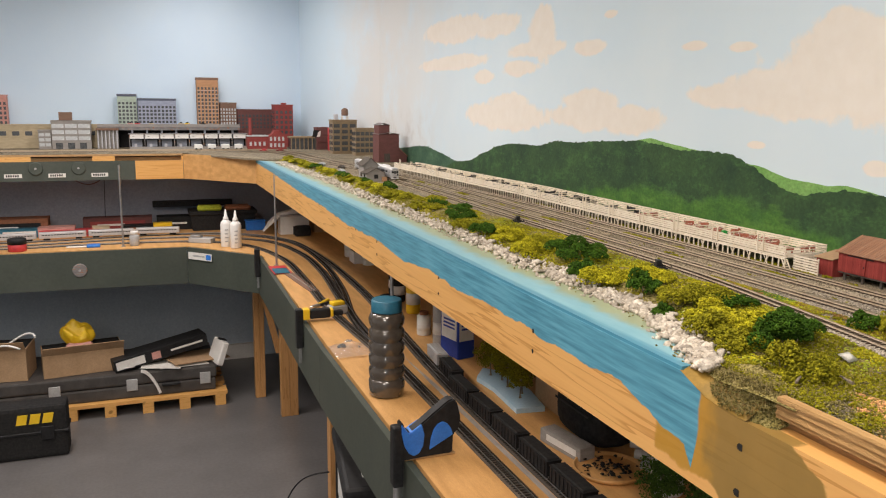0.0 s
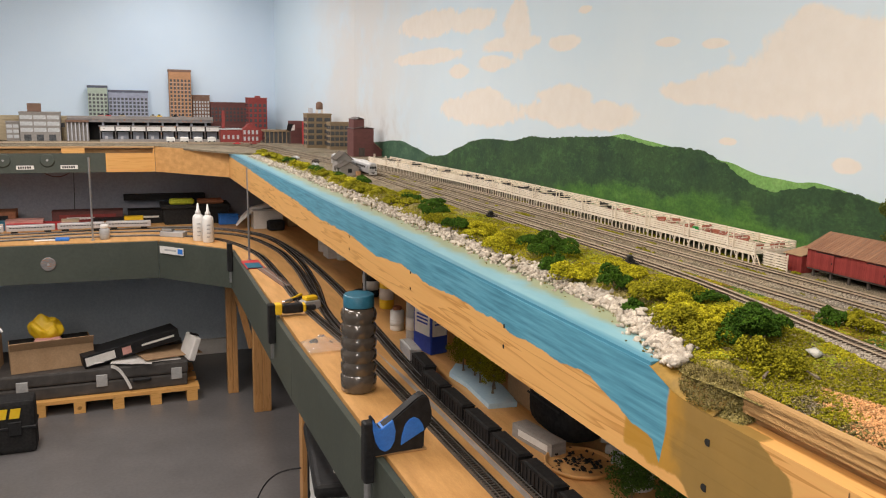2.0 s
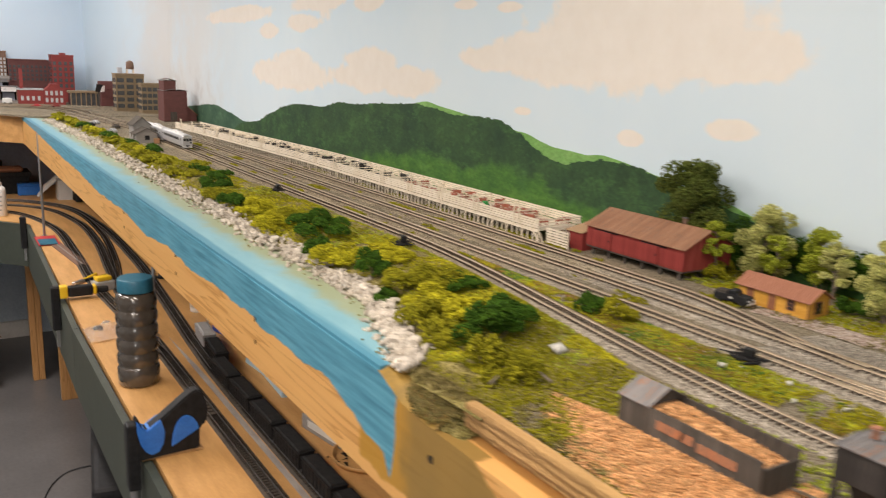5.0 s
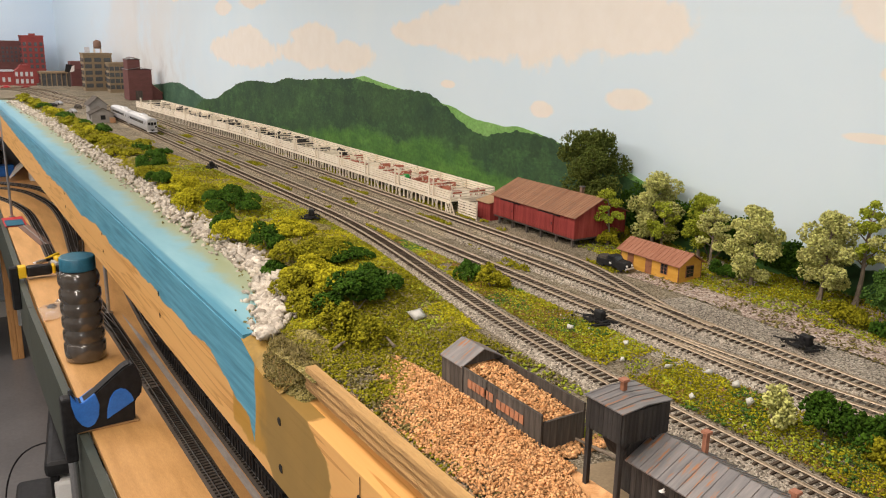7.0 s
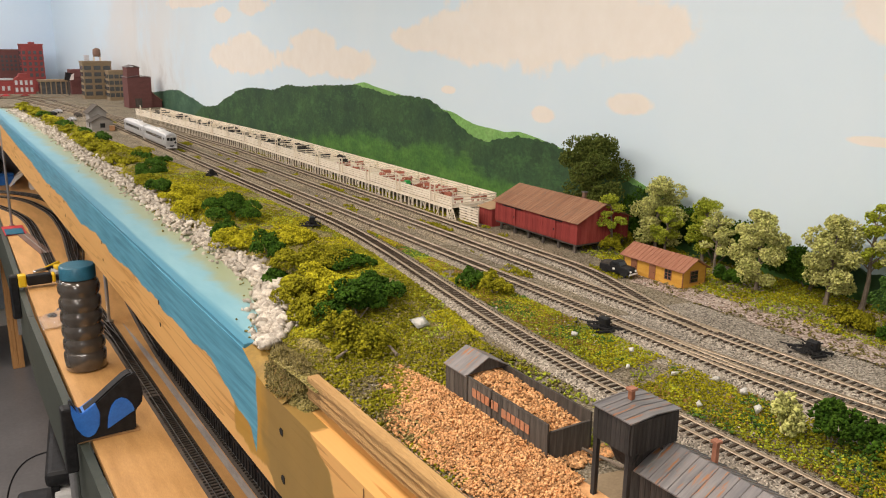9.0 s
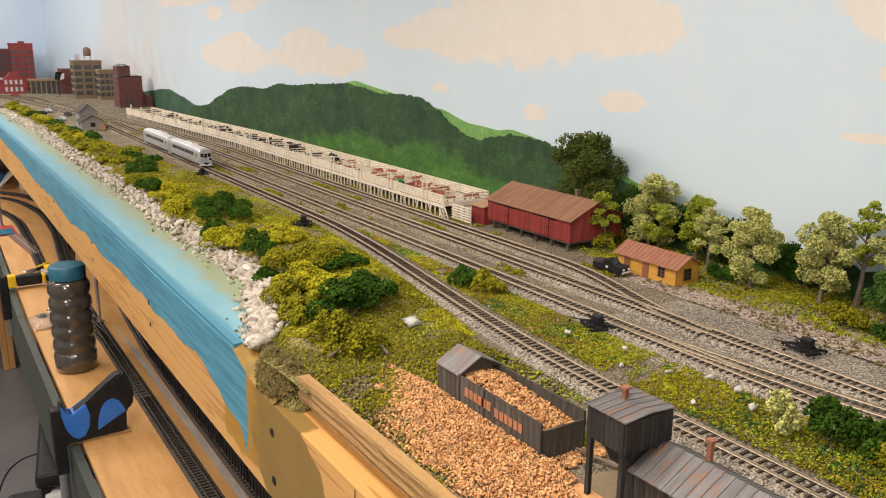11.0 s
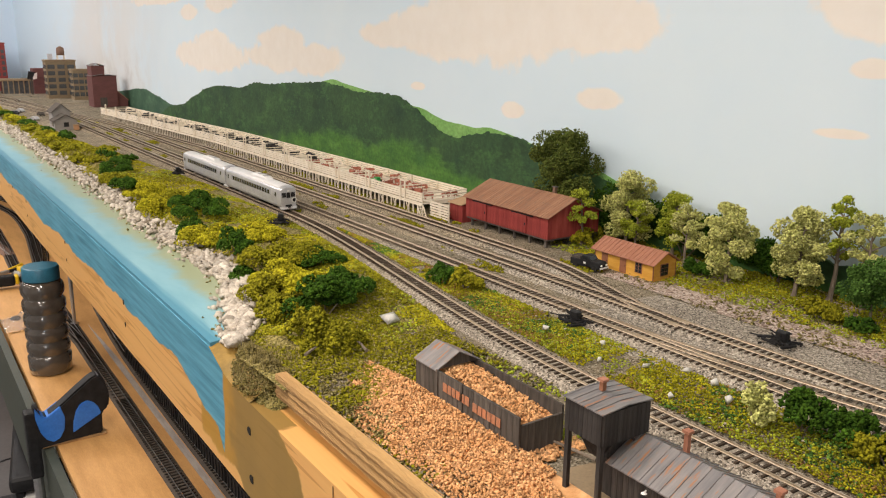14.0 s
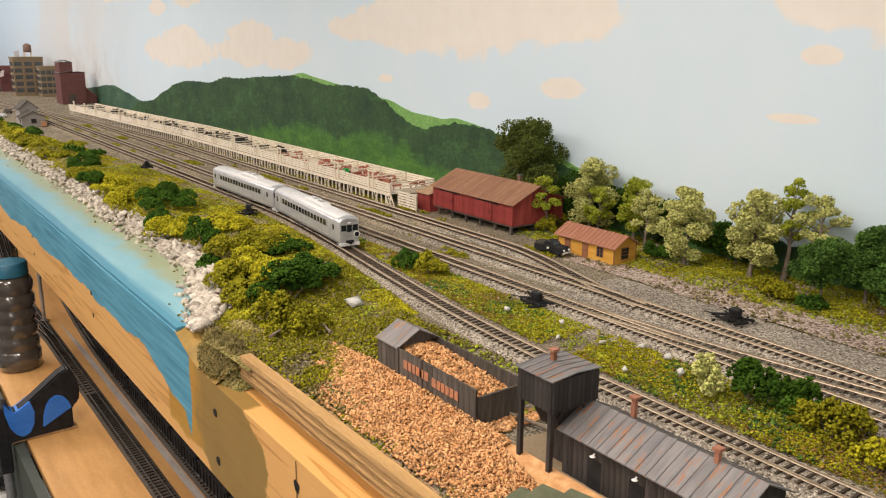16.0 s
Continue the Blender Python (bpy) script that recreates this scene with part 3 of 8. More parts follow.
# ---- room ----
room = structure
room("floor", box(-3.2, 1.9, -2.6, 6.4, -0.06, 0.0), M["floor"], "grey painted concrete floor with a dull sheen", "floor")
room("ceiling", box(-3.2, 1.9, -2.6, 6.4, 2.7, 2.76), M["ceiling"], "plain white ceiling", "ceiling")
room("wall_west", box(-3.2, -3.1, -2.6, 6.4, 0, 2.7), M["grey_wall"], "plain grey-blue wall", "wall")
room("wall_south", box(-3.1, 1.757, -2.6, -2.5, 0, 2.7), M["grey_wall"], "plain grey-blue wall", "wall")
room("wall_east", prism(((1.757, -2.6), (1.90, -2.6), (1.90, 6.3), (1.515, 6.3), (1.515, 6.2), (1.757, 4.95)), -0.25, 1.25), M["mural_sky"], "wall painted as pale sky with cream clouds", "wall", (0, 0, DECK))
room("wall_east_lower", box(1.757, 1.90, -2.5, 6.2, 0, DECK - 0.25), M["dark_wall"], "dark grey wall below the layout", "wall")
room("wall_north", box(-3.1, 1.515, 6.2, 6.3, -0.2, 1.25), M["blue_sky"], "wall painted plain sky blue", "wall", (0, 0, DECK))
room("wall_north_lower", box(-3.1, 1.757, 5.78, 5.86, 0.93, DECK - 0.06), M["dark_wall"], "dark grey wall behind the lower deck", "wall")
room("wall_north_base", box(-3.1, 1.757, 5.78, 5.86, 0, 0.9298), M["grey_wall"], "grey-blue wall below the lower deck", "wall")


def hill_shape(points, bottom, rough, scale):
    out = []
    for (y0, z0), (y1, z1) in zip(points, points[1:]):
        steps = max(2, int(abs(y1 - y0) / 0.005))
        for i in range(steps):
            u = i / steps
            s = u * u * (3 - 2 * u) * 0.5 + u * 0.5
            y = y0 + (y1 - y0) * u
            out.append((y, z0 + (z1 - z0) * s + rough * (n2(y, 0, scale) + 0.6 * n2(y, 1, scale * 3) + 0.9 * abs(n2(y, 2, scale * 4)))))
    out.append(points[-1])
    return out + [(points[-1][0], bottom), (points[0][0], bottom)]


def mural(name, points, depth, material, label, rough=0.004, scale=60):
    ob = structure(name, prism(hill_shape(points, -0.06, rough, scale), 1.7565 - depth, 1.7565, "x"), material, label, "mural", (0, 0, DECK))
    return ob


mural("mural_light_hill", ((2.75, 0.02), (2.45, 0.15), (2.30, 0.20), (2.17, 0.218), (2.06, 0.205), (1.95, 0.195), (1.74, 0.172), (1.62, 0.149), (1.52, 0.145), (1.47, 0.149), (1.2, 0.11), (0.9, 0.03)), 0.002, M["hill_light"], "bright green hills painted on the wall", 0.001, 20)
mural("mural_far_hill", ((4.93, 0.0), (4.75, 0.05), (4.60, 0.058), (4.42, 0.072), (4.26, 0.088), (4.1, 0.095), (3.9, 0.075), (3.70, 0.05), (3.45, 0.04), (3.2, 0.0)), 0.003, M["hill_far"], "hazy wooded hills painted on the wall")
mural("mural_wooded_hill", ((3.85, 0.0), (3.70, 0.044), (3.52, 0.062), (3.35, 0.108), (3.22, 0.141), (3.10, 0.157), (2.98, 0.160), (2.87, 0.160), (2.72, 0.184), (2.60, 0.184), (2.45, 0.196), (2.30, 0.203), (2.23, 0.209), (2.13, 0.202),
      (2.03, 0.191), (1.93, 0.195), (1.83, 0.193), (1.75, 0.170), (1.69, 0.141), (1.63, 0.121), (1.58, 0.117), (1.53, 0.129), (1.46, 0.140), (1.38, 0.138), (1.32, 0.126), (1.2, 0.10), (1.0, 0.06), (0.6, 0.03), (0.1, 0.02), (0.0, 0.0)), 0.005, M["hill_dark"], "dark wooded hills painted on the wall", 0.004, 60)

# ---- upper deck ----
UP = [(1.034, -0.9), (1.755, -0.9), (1.755, 4.95), (1.515, 6.19), (-2.9, 6.19), (-2.9, 5.30), (-0.35, 5.31), (0.66, 5.32), (1.030, 4.85), (1.034, 4.6)]
structure("upper_deck", prism(UP, -0.040, -0.020), M["ply_edge"], "plywood sheet of the upper layout deck", "deck", (0, 0, DECK))
structure("fascia", prism(((4.86, -0.016), (0.995, -0.016), (0.945, -0.034), (0.90, -0.038), (-0.9, -0.038), (-0.9, -0.150), (4.86, -0.150)), 1.000, 1.019, "x"), M["fascia"], "pine fascia board brushed with blue and ochre paint", "fascia", (0, 0, DECK))
structure("fascia_backing", box(1.0193, 1.0338, -0.9, 0.865, -0.150, -0.0386), M["pine"], "second pine board behind the fascia", "fascia", (0, 0, DECK))


def ragged_edge(y0, y1, x0, z0, z1, rows, thick):
    """Sawn plywood edge: plies stand out unevenly and splinter along the cut."""
    bm = bmesh.new()
    n = int((y1 - y0) / 0.008)
    grid = []
    for k in range(rows + 1):
        z = z0 + (z1 - z0) * k / rows
        out = 0.0007 * math.sin(k * 2.2) + 0.0004 * math.sin(k * 5.1)
        grid.append([bm.verts.new((x0 + out + 0.0009 * noise.noise(Vector((y * 26, k * 1.7, 0))) + 0.0006 * noise.noise(Vector((y * 140, k * 3.1, 4))), y, z + (0.0012 * noise.noise(Vector((y * 70, k, 8))) if k in (0, rows) else 0.0))) for y in [y0 + (y1 - y0) * i / n for i in range(n + 1)]])
    grid.append([bm.verts.new((x0 + thick, v.co.y, z1)) for v in grid[-1]])
    grid.append([bm.verts.new((x0 + thick, v.co.y, z0)) for v in grid[0]])
    grid.append(grid[0])
    for a, b in zip(grid, grid[1:]):
        for i in range(n):
            bm.faces.new((a[i], b[i], b[i + 1], a[i + 1]))
    for i in (0, n):
        bm.faces.new([g[i] for g in grid[:-1]])
    bmesh.ops.recalc_face_normals(bm, faces=list(bm.faces))
    return bm


structure("deck_edge_ply", ragged_edge(-0.9, 0.850, 1.0178, -0.0245, -0.0010, 9, 0.0115), M["ply_edge_y"], "raw splintery plywood edge in layers", "trim", (0, 0, DECK))
structure("deck_joist", box(1.035, 1.055, -0.9, 4.6, -0.14, -0.041), M["pine"], "pine joist under the deck", "beam", (0, 0, DECK))


def board(name, a, b, z0, z1, thick, material, label, origin=(0, 0, DECK), category="fascia"):
    """Upright board between two plan points, its thickness behind it."""
    (ax, ay), (bx, by) = a, b
    d = Vector((bx - ax, by - ay)).normalized()
    nx, ny = -d.y * thick, d.x * thick
    return structure(name, prism(((ax, ay), (bx, by), (bx + nx, by + ny), (ax + nx, ay + ny)), z0, z1), material, label, category, origin)


board("fascia_corner", (0.63, 5.285), (1.000, 4.862), -0.150, -0.004, 0.02, M["ply"], "bare pine fascia board round the corner")
board("fascia_bare", (0.36, 5.285), (0.628, 5.285), -0.150, -0.040, 0.02, M["pine_x"], "bare pine fascia board")
board("fascia_green", (-2.9, 5.285), (0.358, 5.285), -0.150, -0.040, 0.02, M["green_paint"], "fascia board painted dull green")
for i, (a, b) in enumerate(((-2.9, -0.7), (-0.52, -0.19), (0.13, 0.25), (0.62, 0.628))):
    board("fascia_cap", (a, 5.285), (b, 5.285), -0.0395, -0.012, 0.02, M["pine_x"], "bare pine strip along the deck edge", category="trim")
board("fascia_top", (-2.9, 5.284), (0.628, 5.284), -0.0115, -0.002, 0.06, M["ply_edge"], "plywood edge of the upper deck", category="trim")

# ---- lower deck ----
LO = [(0.936, -0.9), (1.755, -0.9), (1.755, 5.775), (-2.9, 5.775), (-2.9, 5.04), (-0.33, 4.968), (0.62, 4.912), (0.972, 4.525), (0.945, 2.8)]
structure("lower_deck", prism(LO, LOW - 0.02, LOW), M["ply"], "plywood top of the lower layout deck", "deck")
for nm, a, b in (("lower_fascia_run", (0.918, 2.8), (0.918, -0.9)), ("lower_fascia_bend", (0.953, 4.515), (0.918, 2.803)), ("lower_fascia_corner", (0.61, 4.893), (0.952, 4.518)), ("lower_fascia_end", (-2.9, 5.02), (0.608, 4.895))):
    if nm in ("lower_fascia_corner", "lower_fascia_end"):
        board(nm, a, b, LOW - 0.21, LOW - 0.003, 0.018, M["green_paint"], "fascia board painted dull green", (0, 0, 0))
    else:
        board(nm, a, b, LOW - 0.21, LOW - 0.003, 0.018, M["green_paint"], "fascia board painted dull green", (0, 0, 0))


def leg(x, y, h, w=0.095, d=0.05, lean=0.0):
    t = thing("bench_leg", pose(x, y, 0), "pine bench leg of doubled lumber under the deck", "leg", "bench legs")
    part("post", box(-w / 2, 0.0, -d / 2, d / 2, 0, h, bevel=0.002), M["pine_z"], t)
    part("post", box(0.001, w / 2, -d / 2, d / 2, 0, h, bevel=0.002), M["pine_z"], t)
    return t


leg(1.115, 4.60, LOW - 0.021)
leg(1.00, 2.93, LOW - 0.021, 0.05)
leg(1.0, 4.95, LOW - 0.021, 0.06)
leg(1.0, 0.9, LOW - 0.021, 0.05)
b = bmesh.new()
tube(b, (0, 0, 0.34), (-0.13, 0, 0.92), 0.024, seg=4)
t = thing("diagonal_brace", pose(1.08, 4.72, 0), "slanted pine brace beside the bench leg", "brace")
part("strut", b, M["pine_z"], t)

# ---- threaded rods between the decks ----
for rx, ry in ((0.275, 5.0), (1.0, 4.2), (1.12, 2.62), (1.1, 0.95)):
    t = thing("threaded_rod", pose(rx, ry, LOW), "thin steel rod holding up the upper deck", "rod", "deck rods")
    b = bmesh.new()
    tube(b, (0, 0, 0), (0, 0, DECK - LOW - 0.042), 0.0055, seg=10)
    part("rod", b, M["steel"], t)
    b = bmesh.new()
    tube(b, (0, 0, 0.0), (0, 0, 0.006), 0.012, seg=6)
    part("nut", b, M["steel"], t)

# ---- fascia screw holes ----
for hy, holes in ((0.880, ((-0.070, 0.0052), (-0.125, 0.0056))), (0.692, ((-0.064, 0.0058),)), (1.395, ((-0.074, 0.0035), (-0.110, 0.0035))), (1.865, ((-0.078, 0.0035), (-0.114, 0.0035))), (2.37, ((-0.078, 0.0035), (-0.114, 0.0035))),
                  (2.61, ((-0.078, 0.0035),)), (3.6, ((-0.078, 0.0035), (-0.114, 0.0035))), (4.3, ((-0.078, 0.0035), (-0.114, 0.0035)))):
    for hz, hr in holes:
        b = bmesh.new()
        ring = [b.verts.new((0.9992, hy + hr * 0.8 * math.cos(a) * (1 + 0.2 * math.sin(3 * a + hy * 9)), hz + hr * math.sin(a) * (1 + 0.2 * math.cos(2 * a + hy * 7)))) for a in [k * math.pi / 8 for k in range(16)]]
        back = [b.verts.new((0.9998, v.co.y, v.co.z)) for v in ring]
        b.faces.new(ring)
        for k in range(16):
            b.faces.new((ring[k], back[k], back[(k + 1) % 16], ring[(k + 1) % 16]))
        bmesh.ops.recalc_face_normals(b, faces=list(b.faces))
        structure("screw_hole", b, M["black_matt"], "dark splintered screw hole", "hole", (0, 0, DECK))
structure("board_crack", prism(((0.6912, -0.040), (0.6924, -0.040), (0.6926, -0.100), (0.6918, -0.118)), 0.9992, 0.9998, "x"), M["ply_edge_dark"], "thin crack through the fascia board", "crack", (0, 0, DECK))


# ---- layout ground ----
def bend(y):
    return -0.057 * max(0.0, y - 2.6)


def yard_bend(y, start):
    """Sideways drift of a yard track that leaves its straight run at start."""
    return -0.130 * max(0.0, y - start) / (4.88 - start)


def line_a(y):
    if y < 0.6:
        return 1.258
    if y < 1.56:
        u = min(1.0, max(0.0, (y - 0.62) / (1.52 - 0.62)))
        return 1.258 + 0.086 * u * u * (3 - 2 * u)
    return 1.344 + yard_bend(y, 3.90)


def line_b(y):
    return 1.400 + yard_bend(y, 3.75)


def line_c(y):
    return 1.470 + yard_bend(y, 3.30)


def line_d(y):
    if y < 1.05:
        u = min(1.0, max(0.0, (y - 0.70) / 0.35))
        return 1.464 + 0.066 * u * u * (3 - 2 * u)
    return 1.530 + bend(y)


def line_e(y):
    u = min(1.0, max(0.0, (0.86 - y) / 0.45))
    return 1.401 + 0.045 * u * u


SHORE = lambda y: 1.104 + 0.010 * n2(y, 0, 1.7) - 0.33 * max(0.0, min(0.26, 1.2 - y)) - 0.03 * max(0, y - 3.6)


def ground_z(x, y):
    s = SHORE(y)
    z = -0.004 + 0.0015 * n2(x, y, 30)
    if x < s + 0.06 and y > 0.9:
        u = max(0.0, min(1.0, (x - s) / 0.06))
        z = -0.020 + 0.016 * u
    if x < 1.06 and y < 0.9:
        z = -0.009 + 0.006 * min(1.0, max(0.0, (x - 1.025) / 0.035))
    return z


me = grid_sheet("layout_ground", np.arange(1.0295, 1.7555, 0.011), np.arange(-0.88, 4.72, 0.016), ground_z, M["gravel"])
tagged(new("layout_ground", me), "grey-brown gravel ground of the railway layout", "ground", kind="structure").location = (0, 0, DECK)
me = grid_sheet("yard_ground", np.arange(-2.88, 1.50, 0.06), np.arange(5.32, 6.18, 0.05), lambda x, y: -0.001, M["gravel"])
tagged(new("yard_ground", me), "dark gravel ground of the city yard", "ground", kind="structure").location = (0, 0, DECK)
structure("yard_corner_ground", prism(((1.03, 4.70), (1.75, 4.70), (1.75, 4.94), (1.515, 6.18), (1.45, 6.18), (1.45, 5.30), (0.66, 5.31)), -0.012, -0.002), M["gravel"], "dark gravel ground in the yard corner", "ground", (0, 0, DECK))
structure("river", prism([(1.0012, 0.993), (1.05, 1.000), (1.14, 1.3), (1.15, 4.0), (1.10, 4.62), (1.0012, 4.85)], -0.016, -0.011), M["water"], "river painted light blue with sandy shallows", "water", (0, 0, DECK))


# ---- tracks ----
def rail_mesh(line, y0, y1, side, step_y=0.02):
    bm = bmesh.new()
    prev = None
    y = y0
    while y <= y1 + 1e-6:
        slope = (line(y + 0.005) - line(y - 0.005)) / 0.01
        nx, ny = 1 / math.hypot(1, slope), -slope / math.hypot(1, slope)
        cx, cy = line(y) + side * 0.0087 * nx, y + side * 0.0087 * ny
        ring = []
        for w, z in ((-0.0011, 0.0), (-0.0006, 0.0008), (-0.0006, 0.0021), (0.0006, 0.0021), (0.0006, 0.0008), (0.0011, 0.0)):
            ring.append(bm.verts.new((cx + w * nx, cy + w * ny, z)))
        if prev:
            for i in range(6):
                j = (i + 1) % 6
                bm.faces.new((prev[i], prev[j], ring[j], ring[i]))
        else:
            bm.faces.new(ring)
        prev = ring
        y += step_y
    bm.faces.new(prev[::-1])
    bmesh.ops.recalc_face_normals(bm, faces=list(bm.faces))
    return bm


TIE = box(-0.015, 0.015, -0.0012, 0.0012, -0.0022, 0.0, bevel=0.0003)
TIE_MESH = mesh_of("tie", TIE, M["tie"])


def railway(name, line, y0, y1, zone, label, spacing=0.0083, base=0.0026, bed=True):
    """A track along y with ballast, ties and rails; ties within zone are parts, the others one mesh."""
    t = thing(name, pose(0, 0, DECK + base), label, "track", "yard tracks")
    for s in (-1, 1):
        part("rail", rail_mesh(line, y0, y1, s), M["rail"], t)
    if bed:
        bm = bmesh.new()
        prev = None
        y = y0
        while y <= y1:
            x = line(y)
            e = 0.002 * n2(x, y, 50)
            ring = [bm.verts.new((x + w + (e if abs(w) > 0.018 else 0), y, z - 0.0017)) for w, z in ((-0.026, -0.0052), (-0.017, 0.0), (0.017, 0.0), (0.026, -0.0052))]
            if prev:
                for i in range(3):
                    bm.faces.new((prev[i], prev[i + 1], ring[i + 1], ring[i]))
            prev = ring
            y += 0.012
        part("ballast_bed", bm, M["ballast"], t)
    far = bmesh.new()
    k = 0
    y = y0
    while y < y1:
        a = math.atan((line(y + 0.01) - line(y - 0.01)) / 0.02)
        if zone[0] <= y <= zone[1]:
            ob = part("tie", TIE_MESH, None, t)
            ob.matrix_local = pose(line(y) + random.uniform(-0.0004, 0.0004), y, 0, 0, 0, -math.degrees(a) + random.uniform(-1.2, 1.2))
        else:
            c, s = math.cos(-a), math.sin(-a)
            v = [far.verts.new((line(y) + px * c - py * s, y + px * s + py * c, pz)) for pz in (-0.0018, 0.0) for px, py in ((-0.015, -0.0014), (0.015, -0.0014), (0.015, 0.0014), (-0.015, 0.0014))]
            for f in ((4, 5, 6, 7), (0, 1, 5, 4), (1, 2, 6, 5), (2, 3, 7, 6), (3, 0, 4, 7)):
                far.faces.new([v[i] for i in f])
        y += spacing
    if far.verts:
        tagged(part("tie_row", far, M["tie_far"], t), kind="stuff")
    else:
        far.free()
    return t


def tracks():
    railway("main_track", line_a, -0.3, 4.9, (0.15, 2.1), "brown-railed track on grey ballast with dark ties")
    railway("second_track", line_b, -0.3, 4.9, (0.1, 1.2), "brown-railed yard track with dark ties", base=0.0018)
    railway("third_track", line_c, -0.3, 4.9, (0.3, 1.3), "brown-railed yard track with dark ties", base=0.0018)
    railway("siding_track", line_d, 0.72, 3.02, (0.72, 1.4), "weedy siding track along the stock pens", base=0.0014)
    railway("diverging_track", line_e, -0.3, 0.86, (9, 9), "diverging track leaving a turnout", base=0.0016, bed=False)


tracks()
me = grid_sheet("brown_litter_ground", np.arange(1.552, 1.7546, 0.0135), np.arange(-0.5, 0.99, 0.02), lambda x, y: -0.0032 + 0.0012 * n2(x, y, 28) - 0.006 * max(0.0, (y - 0.93) / 0.06), M["litter"])
tagged(new("brown_litter_ground", me), "reddish-brown gravel yard beside the section house", "ground", kind="structure").location = (0, 0, DECK)
me = grid_sheet("grey_ballast_ground", np.arange(1.335, 1.5521, 0.0125), np.arange(-0.6, 0.90, 0.02), lambda x, y: -0.0028 + 0.0011 * n2(x, y, 33) - 0.008 * max(0.0, (y - 0.82) / 0.08) - 0.004 * max(0.0, (1.36 - x) / 0.03), M["ballast"])
tagged(new("grey_ballast_ground", me), "grey ballast spread round the turnouts", "ground", kind="structure").location = (0, 0, DECK)

# ---- planting and stones ----
RNG = np.random.default_rng(11)


def lumpy(n, rx, ry, h, lobes, seed, size):
    """Centres of clumps lying on several overlapping lobes of a low mound."""
    r = np.random.default_rng(seed)
    a = r.uniform(0, 2 * np.pi, lobes)
    d = np.sqrt(r.uniform(0, 1, lobes)) * 0.85
    cx, cy = d * np.cos(a) * rx, d * np.sin(a) * ry
    cz = h * (0.85 - 0.6 * d ** 2) * r.uniform(0.25, 0.85, lobes)
    lr = r.uniform(0.22, 0.46, lobes)
    k = r.integers(0, lobes, n)
    v = r.normal(0, 1, (n, 3))
    v /= np.linalg.norm(v, axis=1)[:, None]
    v[:, 2] = np.abs(v[:, 2]) - 0.15
    s = lr[k] * r.uniform(0.75, 1.05, n)
    p = np.stack([cx[k] + v[:, 0] * s * rx, cy[k] + v[:, 1] * s * ry, np.maximum(0.0, cz[k] + v[:, 2] * s * h)], 1)
    return p, r.uniform(0.6, 1.25, n) * size


def bush(x, y, rx, ry, h, kind, seed, size=0.0019, dens=1.0, z=0.0):
    words = {"foam_dark": "dark green foam bush", "foam_olive": "olive green foam bush", "foam_yellow": "yellow-green foam bush", "foam_sage": "pale sage foam bush", "foam_green": "mid green foam bush", "foam_lime": "lime green foam bush"}[kind]
    t = thing("bush", pose(x, y, DECK + z), words + " growing on the layout ground", "bush", "layout bushes")
    n = int(dens * (90 + 2.0 * (rx * ry + (rx + ry) * h) / (size * size)))
    p, s = lumpy(min(n, 3600), rx * 1.08, ry * 1.08, h * 1.4, 13, seed, size)
    part("foliage", soup("foliage", p, s, M[kind], seed, 1.0, "octa", 0.45), None, t)
    b = bmesh.new()
    for i in range(3):
        a = i * 2.1 + seed
        tube(b, (0, 0, -0.003), (rx * 0.35 * math.cos(a), ry * 0.35 * math.sin(a), h * 0.45), 0.0012, 0.0006, 5)
    part("stem", b, M["bark"], t)
    return t


def bank_edge(y):
    """Where the planted bank gives way to the gravel of the yard."""
    return max(SHORE(y) + 0.080, min(line_a(y) - 0.028, 1.316 - 0.085 * max(0.0, y - 1.95)))


def strip_z(x, y):
    """Height of the planted bank between the stones and the main track."""
    s = SHORE(y)
    u = max(0.0, min(1.0, (x - s) / 0.05))
    e = max(0.0, min(1.0, (bank_edge(y) - x) / 0.03))
    z = -0.016 + 0.017 * u + e * u * (0.007 + 0.014 * max(0.0, n2(x, y, 9) + 0.25) + 0.004 * n2(x, y, 32))
    if y < 1.0:
        f = max(0.0, min(1.0, (y - 0.84) / 0.16))
        z = -0.0065 + (z + 0.0065) * f * f * (3 - 2 * f)
    return z


me = grid_sheet("grass_bank", np.arange(0.0, 1.001, 0.045), np.arange(0.82, 4.64, 0.014), lambda u, y: 0, M["dirt"])
co = [c for v in me.vertices for c in (lambda y, u: (SHORE(y) + u * (bank_edge(y) - SHORE(y)), y, strip_z(SHORE(y) + u * (bank_edge(y) - SHORE(y)), y)))(v.co.y, v.co.x)]
me.vertices.foreach_set("co", co)
me.update()
tagged(new("grass_bank", me), "uneven earth bank between the stones and the main track", "ground", kind="structure").location = (0, 0, DECK)


def turf(name, n, pick, material, seed, size, label, shape="octa", squash=0.7):
    r = np.random.default_rng(seed)
    pts, k = [], 0
    while len(pts) < n and k < n * 6:
        k += 1
        p = pick(r)
        if p is not None:
            pts.append(p)
    s = size * r.uniform(0.5, 1.3, len(pts))
    ob = new(name, soup(name, pts, s, material, seed, squash, shape, 0.55))
    ob.location = (0, 0, DECK)
    return tagged(ob, label, "turf", kind="stuff")


def bank_pick(thresh, k, lo=0.86, hi=4.62, skew=1.7):
    def f(r):
        y = lo + (hi - lo) * r.uniform() ** skew
        s = SHORE(y) + 0.018
        e = bank_edge(y) - 0.003
        if y < 0.98:
            s = max(s, 1.045 + 0.3 * (0.98 - y))
        x = r.uniform(s, e)
        if n2(x, y, 11, k) + 0.35 * n2(x, y, 45, k) < thresh:
            return None
        return (x, y, strip_z(x, y) + r.uniform(-0.001, 0.0022))
    return f


